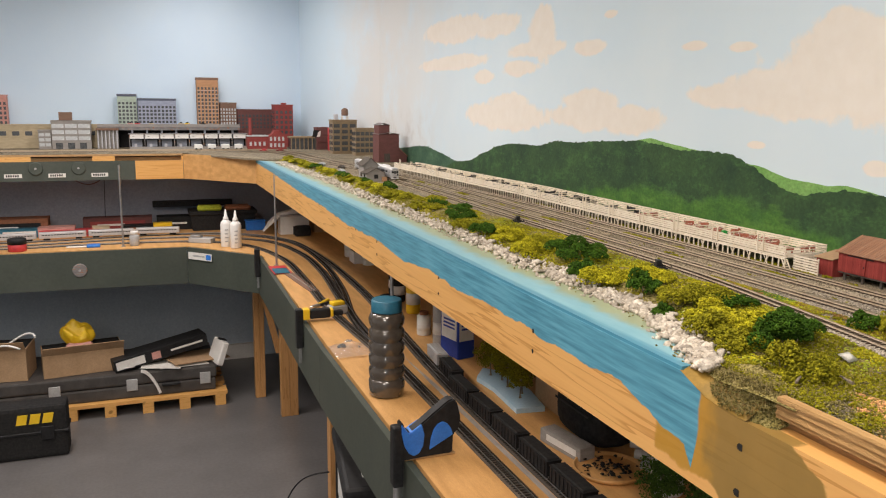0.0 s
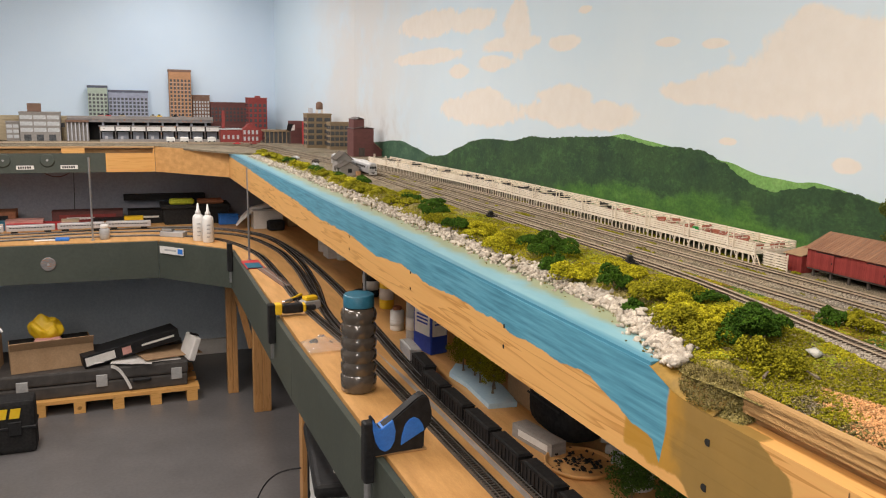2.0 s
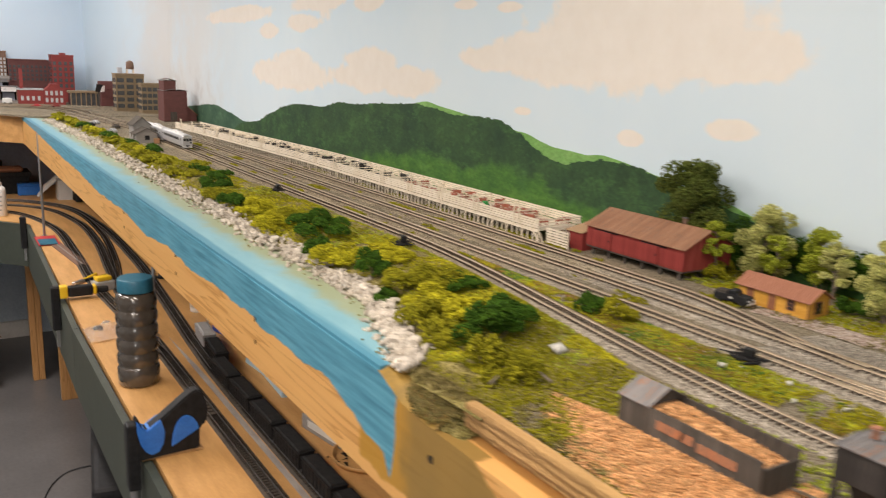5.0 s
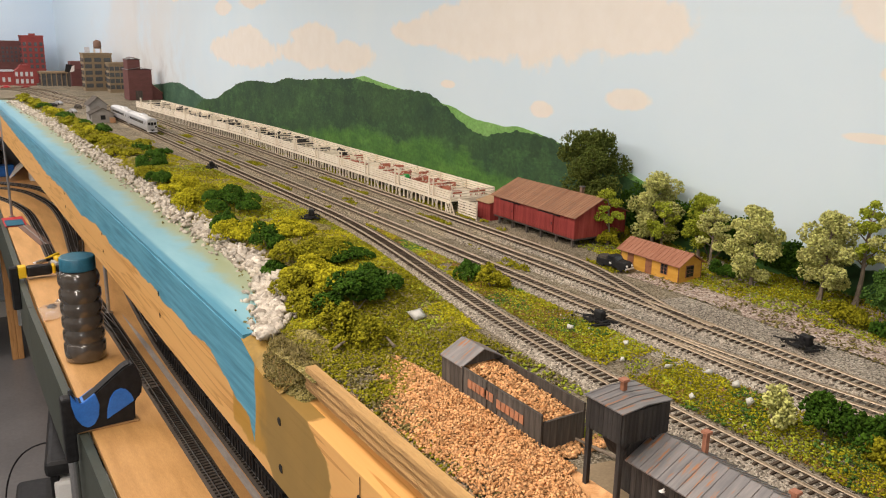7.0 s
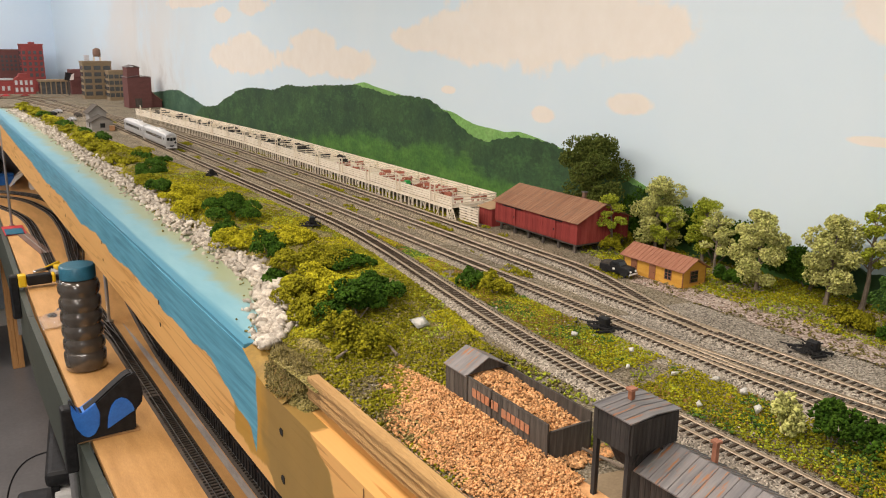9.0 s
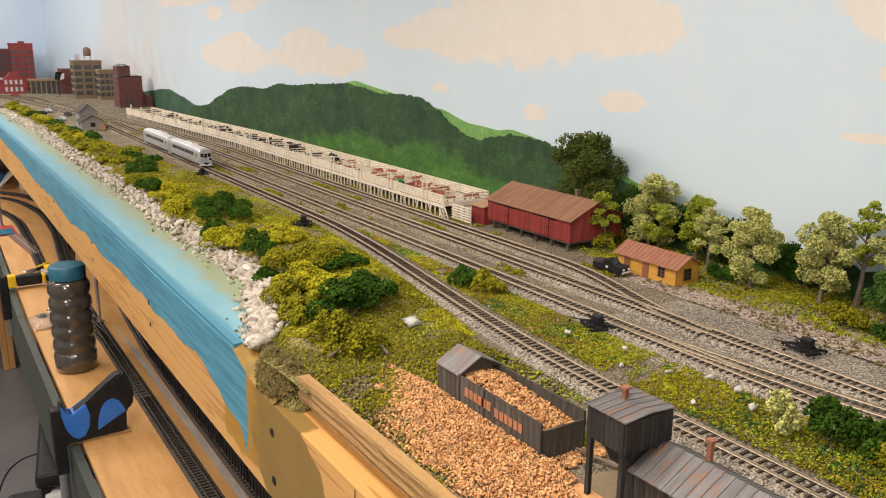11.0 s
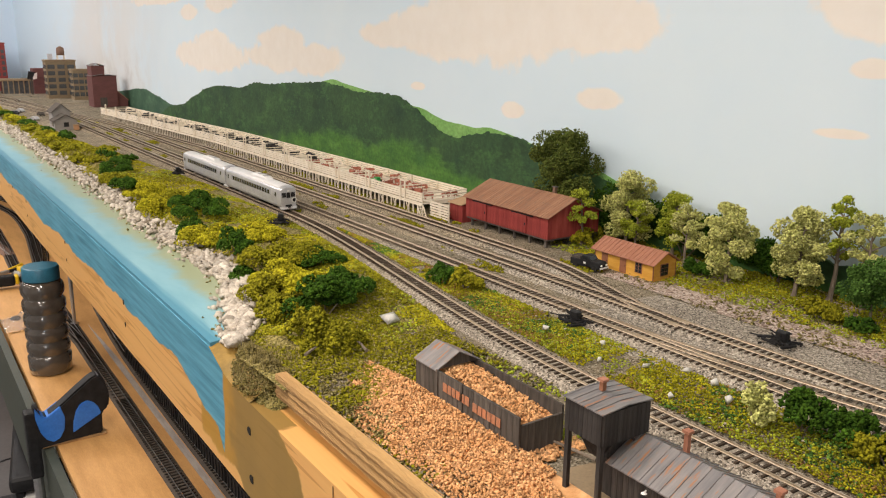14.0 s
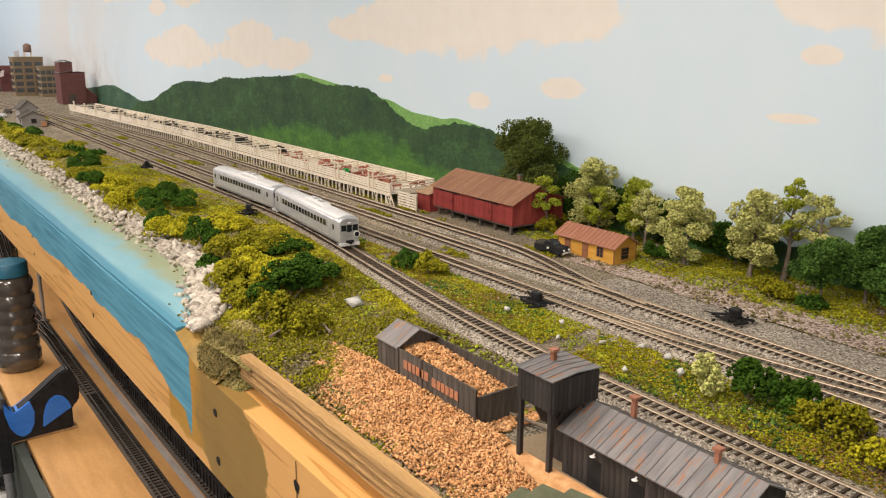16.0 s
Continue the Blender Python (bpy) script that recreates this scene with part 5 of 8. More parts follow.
def barn():
    t = thing("freight_barn", pose(1.586, 1.092, DECK), "red timber freight barn with rusty metal roof on posts", "barn")
    L, W, z0, ev, rg = 0.222, 0.112, 0.012, 0.049, 0.074
    part("front_wall", plank_wall(0.0, 0.003, 0, L, z0, ev, 0.0042, "y", -1), M["barn_red"], t)
    part("back_wall", box(W - 0.003, W, 0, L, z0, ev), M["barn_red"], t)
    for y in (0.0, L - 0.003):
        part("gable_wall", gable_end(0.003, W - 0.003, ev, rg - 0.002, y, 0.003, z0), M["barn_red"], t)
    part("roof", gable_roof(0, W, 0, L, ev, rg, 0.005, 0.0012, True, 0.0062), M["rust_roof"], t)
    part("floor_beam", box(0.001, W - 0.001, 0.001, L - 0.001, z0 - 0.003, z0 - 0.0002), M["weathered"], t)
    for i in range(6):
        for x in (0.004, 0.055, W - 0.006):
            part("post", box(x, x + 0.004, 0.008 + i * 0.040, 0.012 + i * 0.040, -0.004, z0 - 0.0032), M["weathered"], t)
    for y in (0.052, 0.160):
        d = part("sliding_door", plank_wall(-0.0022, -0.0004, y, y + 0.036, z0 + 0.001, ev - 0.006, 0.0036, "y", -1), M["barn_red"], t)
        part("door_rail", box(-0.003, -0.0006, y - 0.016, y + 0.04, ev - 0.0058, ev - 0.0046), M["black_matt"], t)
        part("latch", box(-0.0032, -0.0023, y + 0.002, y + 0.004, 0.026, 0.030), M["black_matt"], d)
    c = part("chimney", box(0.066, 0.072, 0.06, 0.066, rg - 0.008, rg + 0.008), M["brick_brown"], t)
    part("cap", box(0.065, 0.073, 0.059, 0.067, rg + 0.0082, rg + 0.0098), M["grey_roof"], c)
    a = thing("lean_to", pose(1.587, 1.326, DECK), "small red lean-to shed with tan roof beside the barn", "shed")
    part("wall", plank_wall(0.0, 0.045, 0, 0.040, -0.004, 0.028, 0.004, "y", -1), M["barn_red"], a)
    part("roof", prism(((-0.004, 0.0282), (0.05, 0.0382), (0.05, 0.0394), (-0.004, 0.0294)), -0.0005, 0.044, "y"), M["cardboard"], a)


barn()


def section_house():
    t = thing("section_house", pose(1.585, 0.872, DECK - 0.003), "yellow section house with brown doors and red-brown roof", "shed")
    L, W, ev, rg = 0.112, 0.046, 0.027, 0.040
    part("front_wall", box(0, 0.002, 0, L, 0, ev), M["ochre"], t)
    part("back_wall", box(W - 0.002, W, 0, L, 0, ev), M["ochre"], t)
    for y in (0.0, L - 0.002):
        part("gable_wall", gable_end(0.002, W - 0.002, ev, rg - 0.001, y, 0.002, 0), M["ochre"], t)
    part("roof", gable_roof(0, W, 0, L, ev, rg, 0.0055, 0.0010, True, 0.008), M["red_roof"], t)
    for y in (0.050, 0.086):
        d = part("door", box(-0.0008, -0.0001, y, y + 0.012, 0.001, 0.0225), M["brown_paint"], t)
        part("knob", box(-0.0014, -0.0009, y + 0.0015, y + 0.0025, 0.011, 0.012), M["black"], d)
    for y in (0.020,):
        w = part("window", box(-0.0009, -0.0001, y, y + 0.013, 0.007, 0.0225), M["brown_paint"], t)
        for k in range(2):
            for j in range(3):
                part("pane", box(-0.0012, -0.0010, y + 0.001 + k * 0.0058, y + 0.0056 + k * 0.0058, 0.008 + j * 0.0047, 0.0121 + j * 0.0047), M["dark_glass"], w)
    w = part("window", box(0.014, 0.030, -0.0009, -0.0001, 0.006, 0.0235), M["brown_paint"], t)
    for k in range(2):
        for j in range(3):
            part("pane", box(0.0152 + k * 0.0072, 0.0218 + k * 0.0072, -0.0012, -0.0010, 0.0072 + j * 0.0053, 0.0118 + j * 0.0053), M["dark_glass"], w)
    for x, y in ((-0.0006, -0.0006), (-0.0006, L - 0.0006), (W - 0.0006, -0.0006)):
        part("corner_board", box(x, x + 0.0012, y, y + 0.0012, 0, ev), M["brown_paint"], t)


section_house()


def wheel_mesh(r, w, material):
    bm = bmesh.new()
    tube(bm, (-w / 2, 0, 0), (w / 2, 0, 0), r, seg=14)
    return mesh_of("wheel", bm, material)


def pickup(x, y, yaw):
    t = thing("pickup_truck", pose(x, y, DECK - 0.0035, 0, 0, yaw), "small black vintage pickup truck with pale bumper", "truck")
    body = prism(((-0.027, 0.005), (0.026, 0.005), (0.027, 0.011), (0.024, 0.0145), (0.010, 0.0155), (0.005, 0.0215), (-0.006, 0.0215), (-0.008, 0.0145), (-0.027, 0.0145)), -0.0095, 0.0095, "x")
    bmesh.ops.bevel(body, geom=list(body.edges), offset=0.0008, segments=1, affect="EDGES")
    part("body", body, M["black"], t)
    part("bed_load", box(-0.008, 0.008, -0.025, -0.0095, 0.0146, 0.0180), M["weathered"], t)
    part("windscreen", prism(((0.0104, 0.0160), (0.0061, 0.0209), (0.0056, 0.0206), (0.0099, 0.0157)), -0.0078, 0.0078, "x"), M["dark_glass"], t)
    for s in (-1, 1):
        part("side_window", box(s * 0.0096 - 0.0002, s * 0.0096 + 0.0002, -0.004, 0.004, 0.0163, 0.0205), M["dark_glass"], t)
        b = bmesh.new()
        tube(b, (s * 0.006, 0.0268, 0.0105), (s * 0.006, 0.0282, 0.0105), 0.0016, seg=10)
        part("headlight", b, M["white_plastic"], t)
        part("door_sign", box(s * 0.0100 - 0.0001, s * 0.0100 + 0.0001, -0.002, 0.002, 0.0095, 0.0125), M["paper"], t)
    part("bumper", box(-0.0098, 0.0098, 0.0274, 0.0288, 0.0055, 0.0078, bevel=0.0003), M["white_plastic"], t)
    wm = wheel_mesh(0.0048, 0.003, M["black_matt"])
    for s in (-1, 1):
        for yy in (-0.017, 0.017):
            w = part("wheel", wm, None, t)
            w.location = (s * 0.0085, yy, 0.0048)


pickup(1.560, 0.972, 188)


def switch_stand(x, y, yaw, s=1.0, z=-0.003):
    """Black ground throw with its lever, linkage and scattered dark tie ends."""
    t = thing("switch_machine", pose(x, y, DECK + z, 0, 0, yaw), "black switch machine with lever on dark timbers", "switch machine", "switch machines")
    part("base", box(-0.011 * s, 0.011 * s, -0.006 * s, 0.006 * s, 0, 0.003 * s, bevel=0.0004), M["black_matt"], t)
    part("housing", box(-0.008 * s, 0.006 * s, -0.005 * s, 0.004 * s, 0.003 * s, 0.0145 * s, bevel=0.0014), M["black"], t)
    b = bmesh.new()
    tube(b, (0.004 * s, 0, 0.009 * s), (0.013 * s, 0.002 * s, 0.013 * s), 0.0009 * s, seg=6)
    part("lever", b, M["black"], t)
    b = bmesh.new()
    tube(b, (0.012 * s, 0.001, 0.0032 * s), (0.036 * s, 0.004 * s, 0.0026 * s), 0.0008 * s, seg=6)
    part("linkage", b, M["black"], t)
    for i, (dx, dy, r) in enumerate(((-0.010, -0.009, 20), (0.010, 0.008, -15), (0.018, -0.006, 40), (-0.014, 0.009, 70))):
        o = part("timber", box(-0.010 * s, 0.010 * s, -0.0014 * s, 0.0014 * s, 0, 0.0024 * s), M["black_matt"], t)
        o.matrix_local = pose(dx * s, dy * s, 0.0002, 0, 0, r)
    rr3 = random.Random(int(1000 * y))
    for i in range(7):
        b = bmesh.new()
        a, c = rr3.uniform(0, 6.28), rr3.uniform(0.004, 0.012)
        tube(b, (c * math.cos(a) * s, c * math.sin(a) * s, rr3.uniform(0.002, 0.005)), (-c * math.cos(a + 0.8) * s, -c * math.sin(a + 0.8) * s, rr3.uniform(0.006, 0.014) * s), 0.0009, seg=5)
        part("rod", b, M["black_matt"], t)
    scat = [(rr3.gauss(0, 0.012), rr3.gauss(0, 0.009), 0.0012) for _ in range(60)]
    tagged(part("cinder", soup("cinder", scat, [rr3.uniform(0.0012, 0.0028) for _ in range(60)], M["black_matt"], int(y * 100), 0.6, "octa"), None, t), kind="stuff")


for x, y, w, s in ((1.278, 1.438, 70, 1.2), (1.290, 2.065, 80, 1.2), (1.372, 0.803, 95, 1.15), (1.515, 0.628, 95, 1.15), (1.180, 0.775, 60, 1.1)):
    switch_stand(x, y, w, s * 0.85, (strip_z(x, y) + 0.004) if x < 1.31 and y > 1.0 else 0.0)


def stock_pens():
    """Long white cattle pens on a trestle along the siding."""
    t = thing("stock_pens", pose(0, 0, DECK), "long white-painted timber stock pens raised on trestle posts", "stock pens")
    y0, y1 = 1.415, 3.80
    front = lambda y: 1.556 + bend(y) * 0.95
    n = 24
    dl = (y1 - y0) / n
    for i in range(n):
        ya, yb = y0 + i * dl, y0 + (i + 1) * dl
        xa, xb = front(ya), front(yb)
        part("deck_panel", prism(((xa, ya), (xa + 0.105, ya), (xb + 0.105, yb - 0.0005), (xb, yb - 0.0005)), 0.0185, 0.0205), M["white_wood"], t)
        for x_off in (0.0, 0.104):
            for z in (0.0245, 0.0290, 0.0335, 0.0380):
                part("fence_rail", prism(((xa + x_off, ya), (xa + x_off + 0.0012, ya), (xb + x_off + 0.0012, yb - 0.0006), (xb + x_off, yb - 0.0006)), z - 0.0018, z + 0.0018), M["white_wood"], t)
        part("edge_beam", prism(((xa - 0.001, ya), (xa + 0.002, ya), (xb + 0.002, yb - 0.0005), (xb - 0.001, yb - 0.0005)), 0.0150, 0.0183), M["white_wood"], t)
        for z in (0.026, 0.032, 0.038):
            part("cross_rail", box(xa + 0.0015, xa + 0.1035, ya, ya + 0.001, z - 0.0011, z + 0.0011), M["white_wood"], t)
        for x_off in (0.0013, 0.1025):
            part("fence_post", box(xa + x_off, xa + x_off + 0.0014, ya + 0.0012, ya + 0.0026, 0.0207, 0.0405), M["white_wood"], t)
    rest = bmesh.new()
    k, y = 0, y0
    pm = mesh_of("trestle_post", box(-0.0011, 0.0011, -0.0011, 0.0011, -0.006, 0.0149), M["white_wood"])
    bm = bmesh.new()
    tube(bm, (0, -0.006, -0.003), (0, 0.006, 0.0145), 0.0008, seg=4)
    tube(bm, (0.0012, 0.006, -0.003), (0.0012, -0.006, 0.0145), 0.0008, seg=4)
    xm = mesh_of("cross_brace", bm, M["white_wood"])
    while y < y1:
        part("trestle_post", pm, None, t).location = (front(y) + 0.001, y, 0)
        if k % 3 == 0 and y < 2.7:
            part("cross_brace", xm, None, t).location = (front(y) - 0.0012, y, 0)
        k, y = k + 1, y + 0.0165
    for i in range(17):
        y = y0 + 0.06 + i * (y1 - y0 - 0.08) / 16.5
        x = front(y)
        g = part("gate_frame", prism(((-0.0012, 0.0), (0.0012, 0.0), (0.0012, 0.034), (0.0148, 0.034), (0.0148, 0.0), (0.0172, 0.0), (0.0172, 0.0365), (-0.0012, 0.0365)), -0.0012, 0.0012, "x"), M["white_wood"], t)
        g.location = (x - 0.0016, y, 0.0206)
    for s in range(2):
        o = part("stair_stringer", prism(((0, 0.0), (0.003, 0.0), (0.016, 0.0225), (0.013, 0.0225)), s * 0.012, s * 0.012 + 0.001, "x"), M["white_wood"], t)
        o.location = (1.540, 1.392, -0.004)
    for s in range(5):
        o = part("stair_tread", box(1.541, 1.552, 1.394 + s * 0.0032, 1.397 + s * 0.0032, 0.0005 + s * 0.0042, 0.0013 + s * 0.0042), M["white_wood"], t)
    a = thing("loading_pen", pose(1.565, 1.340, DECK - 0.004), "white slatted loading pen beside the barn lean-to", "pen")
    for z in (0.003, 0.008, 0.013, 0.018, 0.023, 0.028):
        part("slat", box(0, 0.0012, 0, 0.062, z, z + 0.0032), M["white_wood"], a)
        part("slat", box(0.0014, 0.08, 0.0605, 0.0617, z, z + 0.0032), M["white_wood"], a)
    for y in (0.001, 0.030, 0.058):
        part("post", box(0.0014, 0.0034, y, y + 0.002, -0.001, 0.033), M["white_wood"], a)


stock_pens()


def cow_mesh(material):
    bm = bmesh.new()
    quad_box(bm, -0.009, 0.009, -0.0034, 0.0034, 0.0075, 0.0145, 0.0008)
    quad_box(bm, 0.0085, 0.0145, -0.0018, 0.0018, 0.0115, 0.0160, 0.0005)
    for x in (-0.0075, 0.0065):
        for y in (-0.0024, 0.0014):
            quad_box(bm, x, x + 0.0015, y, y + 0.0012, 0.0, 0.0076)
    quad_box(bm, -0.0098, -0.0090, -0.0004, 0.0004, 0.006, 0.0138)
    return mesh_of("cow_figure", bm, material)


M["cow_brown"] = surface("cow_brown", (0.30, 0.08, 0.045), (0.42, 0.16, 0.10), 120, 0.8, c3=(0.7, 0.66, 0.6), fine=170)
M["cow_black"] = surface("cow_black", (0.015, 0.014, 0.013), (0.04, 0.035, 0.03), 120, 0.8)
COWS = (cow_mesh(M["cow_brown"]), cow_mesh(M["cow_black"]))
r1 = random.Random(9)
for i in range(130):
    y = 1.43 + 2.3 * r1.random() ** 1.3
    brown = y < 1.98
    ob = new("cow_figure", COWS[0 if brown else 1])
    ob.matrix_world = pose(1.556 + bend(y) * 0.95 + r1.uniform(0.018, 0.092), y, DECK + 0.0206, 0, 0, r1.uniform(0, 360))
    tagged(ob, "red-brown and white toy cow standing in the stock pen" if brown else "black toy cow standing in the stock pen", "cow figure", "penned cattle")


def tractor():
    t = thing("tractor", pose(1.575, 1.625, DECK + 0.0206, 0, 0, 90), "small bright green toy tractor on the pens", "tractor")
    M["tractor_green"] = surface("tractor_green", (0.02, 0.28, 0.05), (0.03, 0.36, 0.07), 80, 0.45)
    part("hood", box(-0.002, 0.016, -0.004, 0.004, 0.007, 0.015, bevel=0.0008), M["tractor_green"], t)
    part("cab", box(-0.013, -0.0025, -0.005, 0.005, 0.007, 0.021, bevel=0.0008), M["tractor_green"], t)
    for y in (-0.0056, 0.0056):
        for x, r in ((-0.008, 0.008), (0.011, 0.005)):
            b = bmesh.new()
            tube(b, (x, y - 0.0015, r), (x, y + 0.0015, r), r, seg=14)
            part("wheel", b, M["black_matt"], t)


tractor()


# ---- sand bin, chute tower and plant shed ----
def chip_heap():
    r = np.random.default_rng(5)
    pts, s = [], []
    while len(pts) < 13000:
        y = r.uniform(0.36, 0.835)
        x = r.uniform(1.036, 1.116)
        w = 0.076 - 0.5 * max(0, y - 0.72) + 0.012 * n2(y, 2, 25)
        if 1.113 - x > w + r.normal(0, 0.004) or (y < 0.55 and x > 1.105 - 0.25 * (0.55 - y)):
            continue
        d = max(0.0, 1 - (1.113 - x) / max(0.01, w))
        pts.append((x, y, -0.0045 + 0.0085 * d * min(1, (0.84 - y) / 0.1) + r.uniform(-0.0008, 0.0012)))
        s.append(r.uniform(0.0009, 0.0018))
    for i in range(350):
        pts.append((r.uniform(1.115, 1.175), r.uniform(0.575, 0.595), -0.0025))
        s.append(r.uniform(0.0013, 0.0024))
    ob = new("chip_heap", soup("chip_heap", pts, s, M["chips"], 6, 0.8, "octa", 0.5))
    ob.location = (0, 0, DECK)
    tagged(ob, "heap of loose orange-tan chips spread beside the bin", "chips", kind="stuff")
    me2 = grid_sheet("heap_core", np.arange(1.036, 1.116, 0.008), np.arange(0.36, 0.82, 0.01), lambda x, y: -0.007 + 0.0085 * max(0.0, 1 - (1.113 - x) / 0.07) * min(1, max(0, (0.82 - y) / 0.1)), M["chips"])
    tagged(new("heap_core", me2), "base of the orange-tan chip heap", "ground", kind="structure").location = (0, 0, DECK)


chip_heap()


def bin_house():
    t = thing("storage_bin", pose(1.115, 0.595, DECK - 0.004), "weathered grey timber storage bin filled with orange chips", "bin")
    L, W, h = 0.150, 0.047, 0.034
    part("front_wall", plank_wall(0, 0.0016, 0, L, 0, h, 0.0075, "y", -1), M["weathered"], t)
    part("back_wall", plank_wall(W - 0.0016, W, 0, L, 0, h, 0.0075, "y", 1), M["weathered"], t)
    part("end_wall", plank_wall(0.0018, W - 0.0018, 0, 0.0016, 0, h - 0.007, 0.0075, "x", -1), M["weathered"], t)
    part("far_wall", gable_end(0.0018, W - 0.0018, h, h + 0.012, L - 0.0016, 0.0016, 0), M["weathered"], t)
    part("gable_board", prism(((0.0, h), (W, h), (W / 2, h + 0.0125)), L - 0.034, L - 0.0326, "y"), M["weathered"], t)
    part("roof", gable_roof(0, W, L - 0.034, L, h, h + 0.0125, 0.0018, 0.001, False), M["grey_roof"], t)
    part("sill", box(-0.004, -0.0004, -0.003, L + 0.003, 0.0, 0.0045), M["brick_tan"], t)
    for y in (-0.0016, L * 0.5, L - 0.037):
        part("stake", box(-0.0016, -0.0002, y, y + 0.0022, 0, h + 0.001), M["weathered"], t)
    M["faded_sign"] = surface("faded_sign", (0.52, 0.20, 0.09), (0.34, 0.17, 0.10), 120, 0.9, fine=500)
    y = 0.104
    for w in (0.006, 0.005, 0.005, 0.005, 0.005, 0.006):
        part("sign_bar", box(-0.0016, -0.0011, y - w, y, 0.0185, 0.0265), M["faded_sign"], t, "faded orange painted lettering bar")
        y -= w + 0.0014
    y -= 0.004
    for w in (0.006, 0.005, 0.005, 0.005, 0.005, 0.005):
        part("sign_bar", box(-0.0016, -0.0011, y - w, y, 0.0165, 0.0245), M["faded_sign"], t, "faded orange painted lettering bar")
        y -= w + 0.0013
    r = np.random.default_rng(8)
    k = 2300
    px_, py_ = r.uniform(0.002, W - 0.002, k), r.uniform(0.002, L - 0.006, k)
    pz = 0.020 + 0.012 * np.clip(py_ / (L * 0.6), 0, 1) * (1 - (np.abs(px_ - W / 2) / (W / 2)) ** 2 * 0.5) + r.uniform(-0.001, 0.001, k)
    c = thing("bin_chips", pose(1.115, 0.595, DECK - 0.004), "orange-tan chips heaped inside the bin", "chips", kind="stuff")
    part("chip_fill", soup("chip_fill", np.stack([px_, py_, pz], 1), r.uniform(0.0010, 0.0020, k), M["chips"], 9, 0.8, "octa"), None, c)
    part("chip_core", box(0.002, W - 0.002, 0.002, L - 0.006, 0.0006, 0.0205), M["chips"], c)


bin_house()


def chute_tower():
    t = thing("chute_tower", pose(1.109, 0.502, DECK - 0.004), "dark timber hopper tower on four legs with metal roof", "tower")
    X, Y = 0.046, 0.036
    part("hopper", plank_wall(0, X, 0, Y, 0.052, 0.076, 0.0045, "y", -1), M["weathered_dark"], t)
    part("hopper_end", plank_wall(0.0004, X - 0.0004, -0.0012, -0.0002, 0.052, 0.076, 0.0045, "x", -1), M["weathered_dark"], t)
    part("funnel", prism(((0.006, 0.052), (X - 0.006, 0.052), (X * 0.66, 0.030), (X * 0.4, 0.030)), 0.007, Y - 0.007, "y"), M["weathered_dark"], t)
    part("roof", gable_roof(0, X, 0, Y, 0.0762, 0.0780, 0.0018, 0.0009, True, 0.0075), M["grey_roof"], t)
    for x in (0.002, X - 0.002):
        for y in (0.002, Y - 0.002):
            part("leg", box(x - 0.0018, x + 0.0018, y - 0.0018, y + 0.0018, 0, 0.0518), M["weathered_dark"], t)
    b = bmesh.new()
    tube(b, (0.002, 0.002, 0.036), (0.014, 0.002, 0.051), 0.0011, seg=4)
    tube(b, (X - 0.002, 0.002, 0.036), (X - 0.014, 0.002, 0.051), 0.0011, seg=4)
    part("knee_brace", b, M["weathered_dark"], t)
    v = part("vent", box(X * 0.5 - 0.0018, X * 0.5 + 0.0018, Y * 0.6, Y * 0.6 + 0.0036, 0.0800, 0.087), M["brown_paint"], t)
    part("vent_cap", box(X * 0.5 - 0.003, X * 0.5 + 0.003, Y * 0.6 - 0.0012, Y * 0.6 + 0.0048, 0.0872, 0.0890), M["red_roof"], v)
    p = structure("loading_pad", prism(((1.095, 0.552), (1.135, 0.560), (1.160, 0.555), (1.165, 0.36), (1.10, 0.36), (1.085, 0.48)), -0.0048, -0.0030), M["brick_tan"], "tan packed-earth pad under the tower", "ground", (0, 0, DECK))


chute_tower()


def plant_shed():
    t = thing("plant_shed", pose(1.125, 0.362, DECK - 0.004), "long dark timber shed with rusted seamed metal roof", "shed")
    L, W, ev, rg = 0.142, 0.054, 0.036, 0.050
    part("front_wall", plank_wall(0, 0.002, 0, L, 0, ev, 0.005, "y", -1), M["weathered_dark"], t)
    part("back_wall", plank_wall(W - 0.002, W, 0, L, 0, ev, 0.005, "y", 1), M["weathered_dark"], t)
    for y in (0, L - 0.002):
        part("gable_wall", gable_end(0.002, W - 0.002, ev, rg - 0.0006, y, 0.002, 0), M["weathered_dark"], t)
    part("roof", gable_roof(0, W, 0, L, ev, rg, 0.004, 0.001, True, 0.0085), M["grey_roof"], t)
    for y in (0.030, 0.066, 0.104):
        d = part("door", box(-0.0010, -0.0003, y, y + 0.013, 0.001, 0.024), M["black_matt"], t)
        b = bmesh.new()
        tube(b, (-0.0012, y + 0.0065, 0.029), (-0.0034, y + 0.0065, 0.0282), 0.0006, seg=6)
        tube(b, (-0.0034, y + 0.0065, 0.0276), (-0.0034, y + 0.0065, 0.0284), 0.0022, 0.0010, seg=10)
        part("lamp_shade", b, M["white_plastic"], t)
    for y in (0.030, 0.112):
        v = part("stack", box(0.024 if y < 0.1 else 0.040, 0.0275 if y < 0.1 else 0.0435, y, y + 0.0035, 0.041 if y > 0.1 else 0.047, 0.058), M["red_roof"], t)
        part("stack_cap", box(0.0228 if y < 0.1 else 0.0388, 0.0287 if y < 0.1 else 0.0447, y - 0.0012, y + 0.0047, 0.0582, 0.0602), M["red_roof"], v)
    link = part("link", box(0.008, 0.034, L + 0.0002, L + 0.020, 0.0, 0.030), M["weathered_dark"], t)
    part("link_roof", box(0.006, 0.036, L + 0.0042, L + 0.021, 0.0302, 0.0315), M["grey_roof"], link)


plant_shed()


